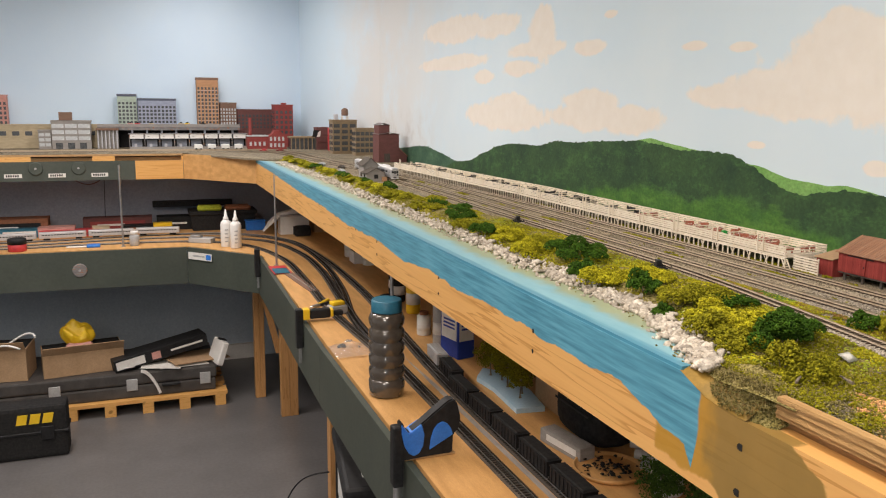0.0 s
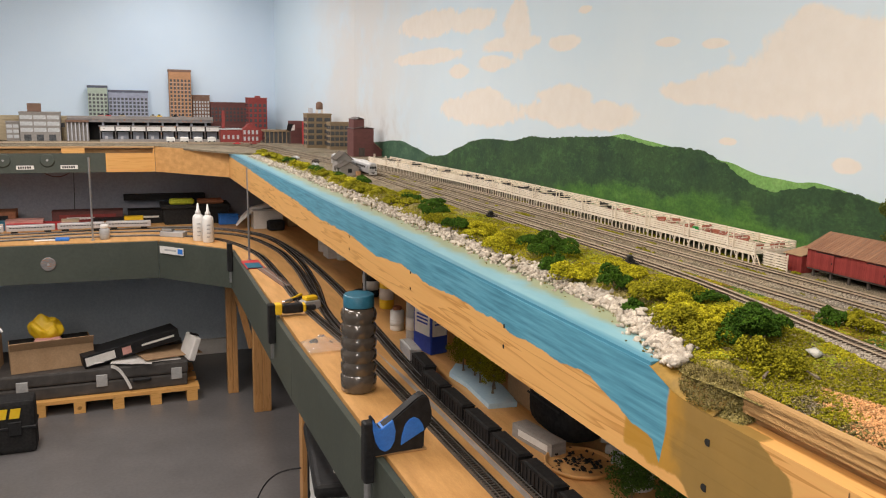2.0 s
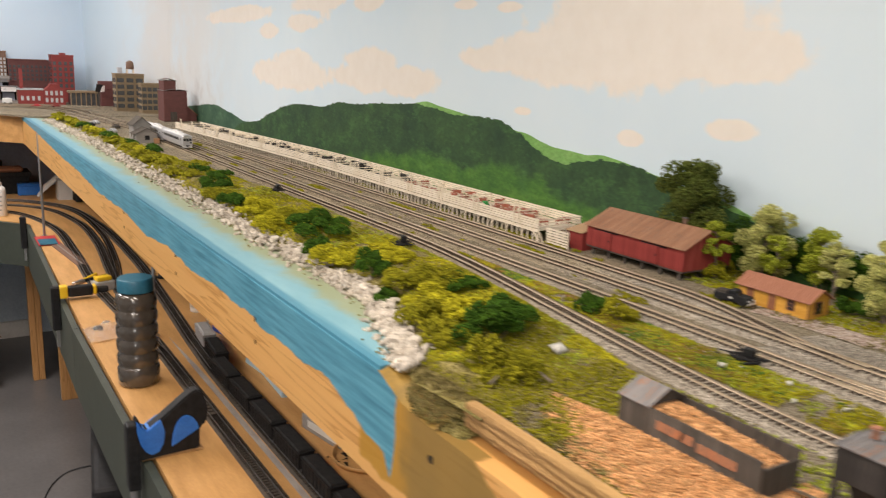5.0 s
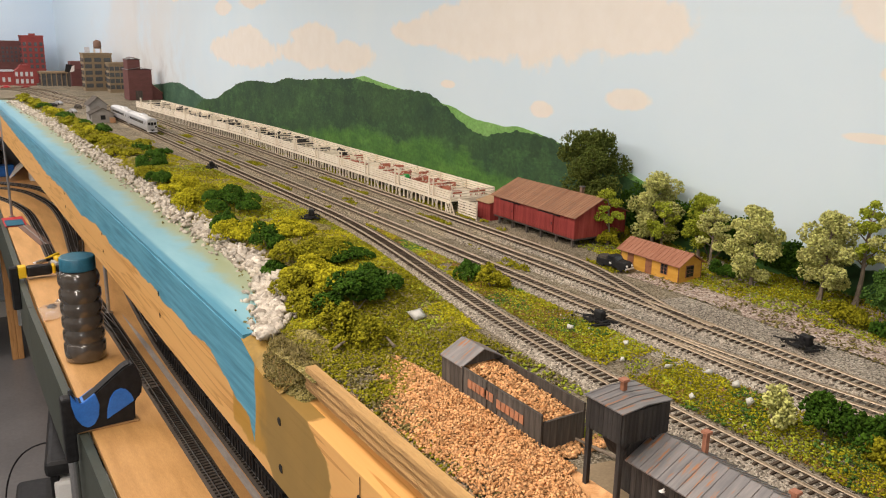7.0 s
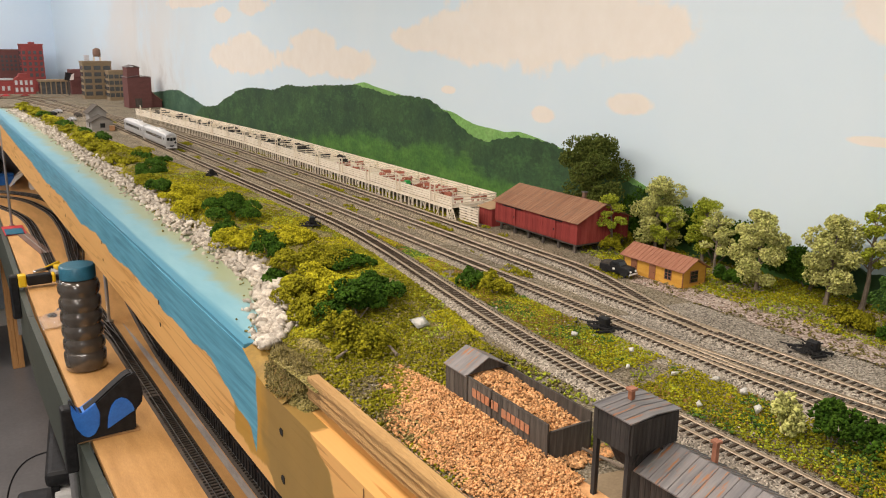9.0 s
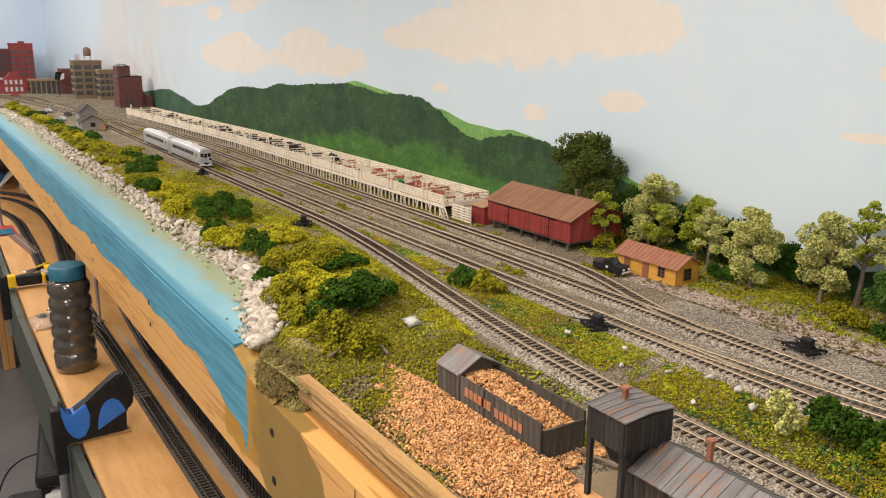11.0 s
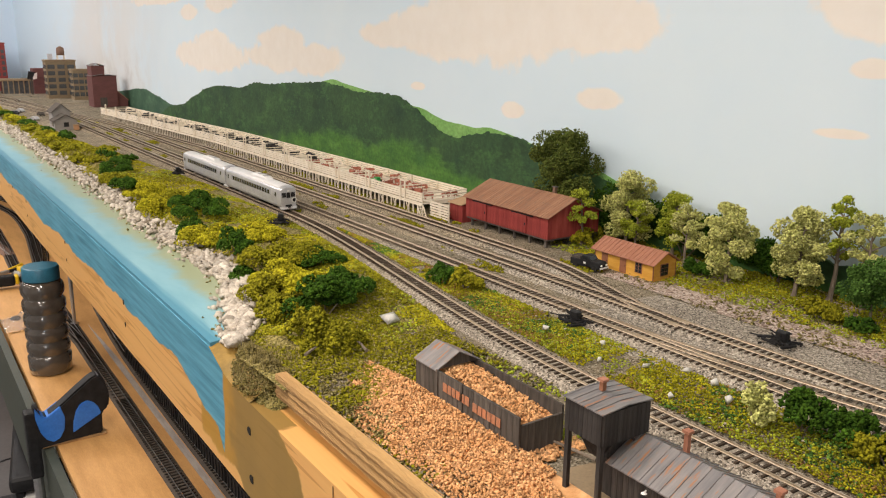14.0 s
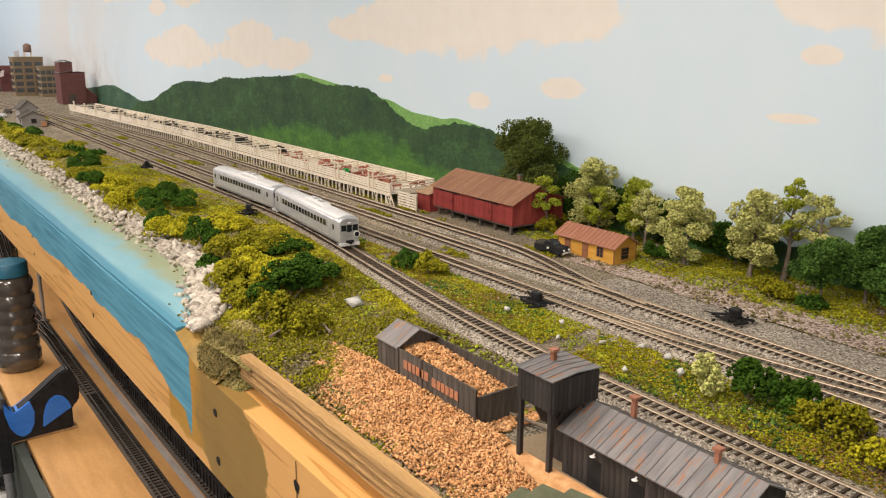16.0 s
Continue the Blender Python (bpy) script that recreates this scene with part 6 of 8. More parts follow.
def army_truck():
    M["olive_drab"] = surface("olive_drab", (0.09, 0.10, 0.055), (0.13, 0.14, 0.08), 60, 0.7)
    t = thing("delivery_truck", pose(1.066, 0.437, DECK - 0.003, 0, 0, 12), "dull green vintage truck parked beside the shed", "truck")
    part("cab", box(-0.011, 0.011, 0.010, 0.030, 0.006, 0.026, bevel=0.002, seg=2), M["olive_drab"], t)
    part("hood", box(-0.010, 0.010, 0.0302, 0.046, 0.006, 0.018, bevel=0.002, seg=2), M["olive_drab"], t)
    part("box_body", box(-0.013, 0.013, -0.035, 0.0095, 0.007, 0.030, bevel=0.001), M["olive_drab"], t)
    part("windscreen", box(-0.009, 0.009, 0.0300, 0.0304, 0.019, 0.0245), M["dark_glass"], t)
    wm = wheel_mesh(0.0055, 0.0035, M["black_matt"])
    for s in (-1, 1):
        for yy in (-0.024, 0.036):
            part("wheel", wm, None, t).location = (s * 0.0105, yy, 0.0055)


army_truck()
for i, (x, y, a, l) in enumerate(((1.070, 0.872, 30, 0.030), (1.118, 0.852, 75, 0.024), (1.155, 0.572, 100, 0.040), (1.66, 0.60, 15, 0.016), (1.635, 0.72, 60, 0.013))):
    t = thing("fallen_log", pose(x, y, DECK + (0.004 if x < 1.13 else -0.001), 0, 0, a), "grey weathered twig lying on the ground", "log", "fallen logs")
    b = bmesh.new()
    tube(b, (-l / 2, 0, 0.0015), (l / 2, 0.002, 0.003), 0.0018, 0.0011, 7)
    part("stem", b, M["bark"], t)
    b = bmesh.new()
    tube(b, (l * 0.1, 0, 0.002), (l * 0.3, 0.006, 0.006), 0.0009, 0.0005, 5)
    part("twig", b, M["bark"], t)

# ---- city at the far end ----
def pane_mesh(w, h, mat):
    bm = bmesh.new()
    quad_box(bm, -w / 2, w / 2, -0.0012, 0.0002, 0, h)
    return mesh_of("window", bm, mat)


def city_block(name, x0, x1, y0, y1, h, wall, cols, rows, glass, label, z0=-0.002, base=0.16, top=0.10, cornice=True, side=0, fill=0.55, category="building", cap=""):
    """A flat-roofed block with each window of its front, and of its west side where asked, as a part."""
    t = thing(name, pose(x0, y0, DECK + z0), label, category, "city buildings")
    W, D = x1 - x0, y1 - y0
    part("wall", box(0, W, 0, D, 0, h), M[wall], t)
    if cornice:
        part("cornice", box(-0.003, W + 0.003, -0.003, D, h + 0.0004, h + (0.016 if cap else 0.008)), M[cap or wall], t)
        part("frieze", box(-0.0012, W + 0.0012, -0.0024, -0.0002, h * (1 - top * 0.5) - 0.002, h * (1 - top * 0.5) + 0.0015), M[wall], t)
        for c in range(cols + 1):
            part("pilaster", box(max(0.0, c * W / cols - 0.0016), min(W, c * W / cols + 0.0016), -0.0026, -0.0002, h * base + 0.0012, h * (1 - top) + 0.001), M[wall], t)
        for r in range(1, rows):
            part("spandrel", box(0.002, W - 0.002, -0.0012, -0.0002, h * base + r * h * (1 - top - base) / rows - 0.0008, h * base + r * h * (1 - top - base) / rows + 0.0008), M["window_pale" if cap else wall], t)
        part("belt_course", box(-0.0015, W + 0.0015, -0.0015, -0.0002, h * base - 0.002, h * base + 0.001), M[wall], t)
    zs, ze = h * base, h * (1 - top)
    for n, span, rot in ((cols, W, 0), (side, D, 1)):
        if not n:
            continue
        dw, dh = span / n, (ze - zs) / rows
        me = pane_mesh(dw * fill, dh * 0.62, M[glass])
        for i in range(n):
            for j in range(rows):
                o = part("window", me, None, t)
                u, z = (i + 0.5) * dw, zs + (j + 0.22) * dh
                o.matrix_local = pose(u, 0, z) if not rot else pose(0, u, z, 0, 0, -90)
    return t


city_block("apartment_tower", -0.47, -0.395, 6.11, 6.17, 0.33, "pink_brick", 3, 8, "window", "tall pink brick tower with pale trim")
city_block("office_block", 0.266, 0.386, 6.12, 6.18, 0.337, "pale_green", 5, 7, "window", "pale green office block with dark windows and cornice", base=0.38, fill=0.62, cap="slate_dark")
city_block("hotel_block", 0.392, 0.640, 6.13, 6.18, 0.310, "slate_blue", 10, 6, "window", "slate blue block with rows of dark windows", base=0.42, fill=0.6, cap="slate_dark")
city_block("tan_tower", 0.778, 0.920, 6.08, 6.17, 0.455, "terracotta", 6, 11, "window", "tall terracotta office tower with deep cornice", base=0.28, cap="brick_brown")
city_block("brown_block", 0.930, 1.044, 6.12, 6.18, 0.296, "brick_brown", 6, 6, "window_pale", "brown brick block behind the tower", base=0.42)
city_block("long_mill", 1.050, 1.300, 6.12, 6.18, 0.250, "brick_dark", 10, 4, "window", "long dark brick mill building", base=0.48)
t = city_block("red_warehouse", 1.279, 1.405, 5.92, 6.05, 0.286, "brick_red", 4, 5, "window", "tall red brick warehouse with stepped parapet", base=0.30, side=3)
part("parapet", box(0.045, 0.081, -0.001, 0.01, 0.2945, 0.306), M["brick_red"], t)
city_block("commercial_row", -0.90, 0.14, 6.0, 6.10, 0.145, "cream", 14, 1, "window", "long low cream commercial row", base=0.5, top=0.2)
t = city_block("white_plant", -0.127, 0.102, 5.88, 6.02, 0.172, "grey_wood", 3, 3, "window_pale", "white panelled factory block with grid of pale panels", base=0.28, top=0.04, fill=0.9)
part("roof_house", box(0.046, 0.122, 0.02, 0.07, 0.181, 0.232), M["brick_brown"], t)
for i in range(3):
    part("dock_door", box(0.022 + i * 0.07, 0.062 + i * 0.07, -0.0016, -0.0002, 0.002, 0.040), M["window"], t)
city_block("white_wing", -0.203, -0.131, 5.885, 5.98, 0.113, "grey_wood", 2, 3, "window_pale", "low white wing of the factory", base=0.1, top=0.06, fill=0.85)
t = thing("station_portico", pose(0.135, 5.88, DECK - 0.002), "grey station front with tall columns", "building", "city buildings")
part("wall", box(0, 0.13, 0.03, 0.12, 0, 0.118), M["grey_wood"], t)
part("entablature", box(-0.004, 0.134, 0.0, 0.12, 0.1184, 0.132), M["brick_brown"], t)
for i in range(6):
    b = bmesh.new()
    tube(b, (0.008 + i * 0.0228, 0.010, 0), (0.008 + i * 0.0228, 0.010, 0.118), 0.0045, 0.004, 8)
    part("column", b, M["pale_stone"], t)
t = thing("viaduct", pose(0.14, 5.93, DECK - 0.002), "dark elevated roadway behind the freight house", "viaduct", "city buildings")
part("deck", box(0, 0.90, 0.0, 0.14, 0.118, 0.150), M["grey_roof"], t)
part("parapet", box(0, 0.90, -0.003, -0.0005, 0.140, 0.158), M["grey_wood"], t)
for i in range(10):
    part("pier", box(0.02 + i * 0.092, 0.032 + i * 0.092, 0.01, 0.03, 0, 0.1178), M["dark_wall"], t)
part("back_wall", box(0, 0.90, 0.10, 0.11, 0, 0.1176), M["black_matt"], t)
for i, (x, c) in enumerate(((0.20, "pink_brick"), (0.245, "red_paint"), (0.33, "cream"), (0.52, "cream"), (0.56, "yellow_plastic"), (0.66, "black"), (0.71, "grey_wood"))):
    v = thing("roadway_car", pose(0.14 + x, 5.962, DECK + 0.1482), "tiny toy car on the elevated roadway", "car", "roadway cars")
    part("body", box(-0.018, 0.018, -0.008, 0.008, 0.003, 0.013, bevel=0.002), M[c], v)
    part("cabin", box(-0.009, 0.008, -0.007, 0.007, 0.0132, 0.021, bevel=0.002), M["dark_glass"], v)
t = thing("freight_house", pose(0.33, 5.80, DECK - 0.002), "long freight house with white panels over dark dock bays", "building", "city buildings")
# Black back wall stands for the shade inside the open bays.
part("back_wall", box(0, 0.74, 0.06, 0.07, 0, 0.096), M["black_matt"], t)
part("roof", box(-0.006, 0.746, -0.004, 0.075, 0.0965, 0.1005), M["grey_roof"], t)
part("platform", box(0, 0.74, -0.02, 0.06, 0, 0.014), M["grey_wood"], t)
for i in range(8):
    x = i * 0.0925
    p = part("panel", box(x + 0.005, x + 0.0875, 0.0, 0.004, 0.068, 0.096), M["white_plastic"], t)
    part("trim", box(x + 0.020, x + 0.030, -0.0012, -0.0002, 0.080, 0.084), M["grey_plastic"], p)
    part("bay", box(x + 0.014, x + 0.078, 0.052, 0.0595, 0.0142, 0.060), M["dark_wall"], t)
    part("crate", box(x + 0.030, x + 0.046, 0.012, 0.030, 0.0142, 0.034), M["pale_stone"], t)
for i in range(9):
    part("post", box(i * 0.0915, i * 0.0915 + 0.0048, -0.002, 0.004, 0.0142, 0.0962), M["grey_roof"], t)
for i in range(4):
    c = thing("parked_van", pose(0.72 + i * 0.085, 5.66 + 0.01 * (i % 2), DECK - 0.001), "white toy delivery van parked in the yard", "van", "yard vans")
    part("body", box(0, 0.052, 0, 0.024, 0.006, 0.034, bevel=0.003), M["white_plastic"], c)
    part("windscreen", box(0.0522, 0.0526, 0.003, 0.021, 0.020, 0.031), M["dark_glass"], c)
    for x in (0.008, 0.038):
        for y in (0.0, 0.020):
            b = bmesh.new()
            tube(b, (x + 0.004, y, 0.006), (x + 0.004, y + 0.004, 0.006), 0.006, seg=10)
            part("wheel", b, M["black_matt"], c)


def gable_works():
    t = thing("brick_works", pose(1.065, 5.72, DECK - 0.002), "red brick works with gabled roof and chimney", "building", "city buildings")
    part("wall", box(0, 0.135, 0, 0.12, 0, 0.082), M["brick_red"], t)
    part("roof", box(-0.004, 0.139, -0.004, 0.124, 0.0824, 0.090), M["window_pale"], t)
    g = part("gable_front", prism(((0.0, 0.0), (0.115, 0.0), (0.115, 0.085), (0.086, 0.108), (0.078, 0.122), (0.037, 0.122), (0.029, 0.108), (0.0, 0.085)), -0.03, 0.06, "y"), M["brick_red"], t)
    g.location = (0.1355, -0.01, 0)
    part("chimney", box(0.012, 0.030, 0.02, 0.038, 0.0905, 0.205), M["brick_red"], t)
    me = pane_mesh(0.014, 0.026, M["window_pale"])
    for i in range(4):
        for j in range(2):
            o = part("window", me, None, t)
            o.location = (0.148 + i * 0.027, -0.0405, 0.014 + j * 0.042)
    for i in range(4):
        o = part("window", me, None, t)
        o.location = (0.02 + i * 0.03, -0.0005, 0.022)


gable_works()
t = thing("market_hall", pose(1.335, 5.62, DECK - 0.002), "low green-framed glass market hall", "building", "city buildings")
part("wall", box(0, 0.175, 0.002, 0.10, 0, 0.074), M["window"], t)
part("roof", box(-0.006, 0.181, -0.008, 0.106, 0.0744, 0.086), M["brick_tan"], t)
for i in range(7):
    part("pilaster", box(i * 0.028, i * 0.028 + 0.006, -0.004, 0.0016, 0, 0.074), M["brick_tan"], t)
for i, (x, y, c) in enumerate(((1.50, 5.58, "brick_dark"), (1.56, 5.42, "red_paint"), (1.575, 5.30, "brick_red"))):
    t = thing("stacked_containers", pose(x, y, DECK - 0.004), "tall stack of red shipping boxes", "building", "city buildings")
    for j in range(3):
        part("container", box(0, 0.085, 0, 0.10, j * 0.050, j * 0.050 + 0.0495, bevel=0.002), M[c], t)
t = thing("sign_board", pose(1.455, 5.50, DECK - 0.002), "leaning black and white card on the roofs", "sign")
part("board", prism(((0, 0.09), (0.035, 0.085), (0.045, 0.13), (0.01, 0.135)), 0, 0.004, "y"), M["black"], t)
part("panel", prism(((0.028, 0.087), (0.052, 0.092), (0.056, 0.128), (0.040, 0.120)), -0.002, -0.0002, "y"), M["paper"], t)
part("prop", box(0.018, 0.026, 0.005, 0.010, 0, 0.088), M["weathered"], t)

t = city_block("loft_building", 1.500, 1.650, 5.10, 5.20, 0.200, "brick_tan", 3, 5, "window", "tan brick loft building with roof tank", base=0.06, top=0.06, side=2, fill=0.72)
for x in (0.068, 0.102):
    for y in (0.03, 0.06):
        part("tank_leg", box(x, x + 0.004, y, y + 0.004, 0.2085, 0.232), M["white_wood"], t)
b = lathe([(0.020, 0.2322), (0.0215, 0.245), (0.020, 0.270), (0.012, 0.276), (0.003, 0.280)], 16)
o = part("water_tank", b, M["brick_brown"], t)
o.location = (0.087, 0.047, 0)
part("stair_house", box(0.020, 0.042, 0.03, 0.06, 0.2085, 0.240), M["pale_stone"], t)
city_block("tan_annex", 1.600, 1.712, 4.93, 5.02, 0.155, "brick_tan", 4, 4, "window", "lower tan brick annex with ribbon windows", base=0.08, top=0.06, side=2, fill=0.8)
t = thing("grain_elevator", pose(1.585, 4.38, DECK - 0.003), "dark red sheathed grain elevator with raised headhouse", "building", "city buildings")
part("bin_house", box(0, 0.112, 0, 0.12, 0, 0.148), M["brick_dark"], t)
part("roof", gable_roof(0, 0.112, 0, 0.12, 0.1482, 0.157, 0.004, 0.002, False), M["grey_roof"], t)
part("headhouse", box(0.002, 0.060, 0.004, 0.10, 0.1500, 0.196), M["brick_dark"], t)
part("head_roof", gable_roof(0.002, 0.060, 0.004, 0.10, 0.1962, 0.206, 0.003, 0.002, False), M["grey_roof"], t)
part("side_shed", prism(((0.1125, 0.0), (0.160, 0.0), (0.160, 0.032), (0.1125, 0.075)), 0.01, 0.10, "y"), M["brick_dark"], t)
part("side_roof", prism(((0.1125, 0.0755), (0.164, 0.0300), (0.164, 0.0325), (0.1125, 0.0780)), 0.006, 0.104, "y"), M["rust_roof"], t)
part("loading_door", box(0.03, 0.062, -0.001, -0.0002, 0.003, 0.046), M["weathered"], t)

t = thing("depot", pose(1.212, 3.35, DECK - 0.004), "grey board railway depot with two gabled roofs", "building")
for nm, x, y, L, h, rg, w in (("front_block", 0.026, 0.0, 0.075, 0.034, 0.054, 0.076), ("rear_block", 0.034, 0.0765, 0.085, 0.062, 0.088, 0.060)):
    p = part(nm, box(x, x + w, y, y + L, 0, h), M["grey_wood"], t)
    part("gable", gable_end(x, x + w, h, rg - 0.001, y, L, h + 0.0002), M["grey_wood"], p)
    part("roof", gable_roof(x, x + w, y, y + L, h, rg, 0.006, 0.0018, False), M["weathered"], p)
    part("window", box(x + w * 0.4, x + w * 0.62, y - 0.0009, y - 0.0001, 0.012, 0.028), M["dark_glass"], p)
    part("side_window", box(x - 0.0009, x - 0.0001, y + L * 0.35, y + L * 0.6, 0.012, 0.028), M["dark_glass"], p)
t = thing("crate", pose(1.297, 3.325, DECK - 0.003), "small orange crate beside the depot", "crate")
part("box", box(0, 0.018, 0, 0.016, 0, 0.017, bevel=0.001), M["terracotta"], t)
part("lid", box(-0.001, 0.019, -0.001, 0.017, 0.0172, 0.019), M["cardboard"], t)


def car(x, y, yaw, mat, label):
    t = thing("parked_car", pose(x, y, DECK - 0.002, 0, 0, yaw), label, "car", "parked cars")
    body = prism(((-0.024, 0.003), (0.025, 0.003), (0.025, 0.009), (0.012, 0.011), (0.006, 0.0165), (-0.010, 0.0165), (-0.018, 0.011), (-0.024, 0.010)), -0.009, 0.009, "x")
    bmesh.ops.bevel(body, geom=list(body.edges), offset=0.0012, segments=1, affect="EDGES")
    part("body", body, M[mat], t)
    part("glass", box(-0.0085, 0.0085, -0.0095, 0.0055, 0.0118, 0.0155), M["dark_glass"], t)
    wm = wheel_mesh(0.0042, 0.003, M["black_matt"])
    for s in (-1, 1):
        for yy in (-0.015, 0.015):
            part("wheel", wm, None, t).location = (s * 0.0082, yy, 0.0042)


for i, (x, y, a, c) in enumerate(((1.235, 3.78, 20, "silver"), (1.20, 4.1, 35, "black"), (1.24, 4.22, 30, "silver"), (1.29, 4.0, 10, "weathered"), (1.16, 4.35, 20, "black"), (1.13, 5.45, 80, "red_paint"), (1.23, 5.43, 85, "brick_red"))):
    car(x, y, a, c, "small toy car parked on the far yard road")


# far yard leads that swing round to the city
def lead_track(name, pts, z, label, spacing=0.0085, ties=True, near=0):
    """A curved track through plan points, smoothed; rails and ties as parts."""
    p = [Vector((*q, 0)) for q in pts]
    p = [2 * p[0] - p[1]] + p + [2 * p[-1] - p[-2]]
    line = []
    for i in range(1, len(p) - 2):
        n = max(4, int((p[i + 1] - p[i]).length / 0.012))
        for k in range(n):
            u = k / n
            line.append(0.5 * (2 * p[i] + (p[i + 1] - p[i - 1]) * u + (2 * p[i - 1] - 5 * p[i] + 4 * p[i + 1] - p[i + 2]) * u * u + (3 * p[i] - p[i - 1] - 3 * p[i + 1] + p[i + 2]) * u ** 3))
    t = thing(name, pose(0, 0, z + 0.0022), label, "track", "layout tracks")
    tans = [(line[min(i + 1, len(line) - 1)] - line[max(i - 1, 0)]).normalized() for i in range(len(line))]
    for s in (-1, 1):
        bm = bmesh.new()
        prev = None
        for q, d in zip(line, tans):
            nrm = Vector((-d.y, d.x, 0))
            c = q + nrm * s * 0.0087
            ring = [bm.verts.new((c.x + nrm.x * w, c.y + nrm.y * w, h)) for w, h in ((-0.0008, 0), (-0.0007, 0.0022), (0.0007, 0.0022), (0.0008, 0))]
            if prev:
                for i in range(4):
                    j = (i + 1) % 4
                    bm.faces.new((prev[i], prev[j], ring[j], ring[i]))
            prev = ring
        bmesh.ops.recalc_face_normals(bm, faces=list(bm.faces))
        part("rail", bm, M["rail"] if z > 1.2 else M["steel"], t)
    bm = bmesh.new()
    acc = 0.0
    for a, b2, d in zip(line, line[1:], tans):
        acc += (b2 - a).length
        if acc >= spacing:
            acc = 0.0
            nrm = Vector((-d.y, d.x, 0))
            v = [bm.verts.new(a + nrm * px * 0.015 + d * py * 0.0016 + Vector((0, 0, pz))) for pz in (-0.002, 0.0) for px, py in ((-1, -1), (1, -1), (1, 1), (-1, 1))]
            for f in ((4, 5, 6, 7), (0, 1, 5, 4), (1, 2, 6, 5), (2, 3, 7, 6), (3, 0, 4, 7)):
                bm.faces.new([v[i] for i in f])
    tagged(part("tie_row", bm, M["tie_far"] if z > 1.2 else M["tie_black"], t), kind="stuff")
    return t


for k, off in enumerate((0.0, 0.06, 0.125)):
    lead_track("lead_track", [(1.214 + off * 0.9, 4.88), (1.20 + off, 5.1), (1.13 + off, 5.32 + off * 0.5), (0.9 + off, 5.5 + off), (0.4, 5.58 + off), (-0.6, 5.60 + off), (-2.6, 5.60 + off)], DECK - 0.001, "yard lead track curving towards the city", 0.009)

# ---- lower deck: hidden tracks and trains ----
OUTER = [(1.105, -0.88), (1.105, 0.8), (1.107, 2.0), (1.108, 2.5), (1.112, 3.0), (1.150, 3.5), (1.188, 4.0), (1.180, 4.5), (1.06, 4.95), (0.70, 5.20), (0.26, 5.24), (-0.5, 5.18), (-2.8, 5.22)]
MIDDLE = [(1.108, 2.45), (1.080, 2.85), (1.060, 3.3), (1.072, 3.85), (1.060, 4.40), (0.92, 4.86), (0.60, 5.07), (0.1, 5.11), (-0.5, 5.09), (-2.8, 5.13)]
INNER = [(1.185, -0.88), (1.185, 1.0), (1.187, 2.0), (1.200, 2.45), (1.232, 2.95), (1.268, 3.6), (1.262, 4.4), (1.17, 4.98), (0.86, 5.30), (0.40, 5.36), (-0.4, 5.30), (-2.8, 5.32)]
CROSS = [(1.10, 2.7), (1.115, 3.1), (1.19, 3.6), (1.235, 4.2), (1.20, 4.8), (1.0, 5.16), (0.7, 5.30)]
for nm, pts in (("outer_track", OUTER), ("middle_track", MIDDLE), ("inner_track", INNER), ("cross_track", CROSS)):
    lead_track(nm, pts, LOW + 0.0025, "dark flexible track laid on the lower deck", 0.0062)


def bed(name, pts, half):
    """Cork roadbed along plan points."""
    p = [Vector((*q, 0)) for q in pts]
    bm = bmesh.new()
    prev = None
    p2 = [2 * p[0] - p[1]] + p + [2 * p[-1] - p[-2]]
    for i in range(1, len(p2) - 2):
        for k in range(10):
            u = k / 10
            q = 0.5 * (2 * p2[i] + (p2[i + 1] - p2[i - 1]) * u + (2 * p2[i - 1] - 5 * p2[i] + 4 * p2[i + 1] - p2[i + 2]) * u * u + (3 * p2[i] - p2[i - 1] - 3 * p2[i + 1] + p2[i + 2]) * u ** 3)
            d = 0.5 * ((p2[i + 1] - p2[i - 1]) + 2 * (2 * p2[i - 1] - 5 * p2[i] + 4 * p2[i + 1] - p2[i + 2]) * u + 3 * (3 * p2[i] - p2[i - 1] - 3 * p2[i + 1] + p2[i + 2]) * u * u)
            d.normalize()
            nr = Vector((-d.y, d.x, 0))
            ring = [bm.verts.new(q + nr * w + Vector((0, 0, z))) for w, z in ((-half, 0.0), (-half * 0.72, 0.0028), (half * 0.72, 0.0028), (half, 0.0))]
            if prev:
                for a in range(3):
                    bm.faces.new((prev[a], prev[a + 1], ring[a + 1], ring[a]))
            prev = ring
    bmesh.ops.recalc_face_normals(bm, faces=list(bm.faces))
    ob = structure(name, bm, M["cork"], "brown cork strip under the lower track", "roadbed", (0, 0, LOW + 0.0002))
    return ob


M["cork"] = surface("cork", (0.055, 0.045, 0.038), (0.10, 0.08, 0.06), 60, 0.9, fine=400)
for i, pts in enumerate((OUTER, MIDDLE, INNER)):
    bed("roadbed_%d" % (i + 1), pts, 0.021 + 0.0003 * i)
M["grey_wash"] = surface("grey_wash", (0.30, 0.27, 0.25), (0.46, 0.42, 0.38), 14, 0.7, stretch=(4, 0.6, 1))
structure("painted_strip", prism(((1.146, -0.88), (1.158, -0.88), (1.162, 2.3), (1.152, 2.6), (1.148, 2.3)), 0.0004, 0.0012), M["grey_wash"], "grey paint smear along the plywood", "trim", (0, 0, LOW))


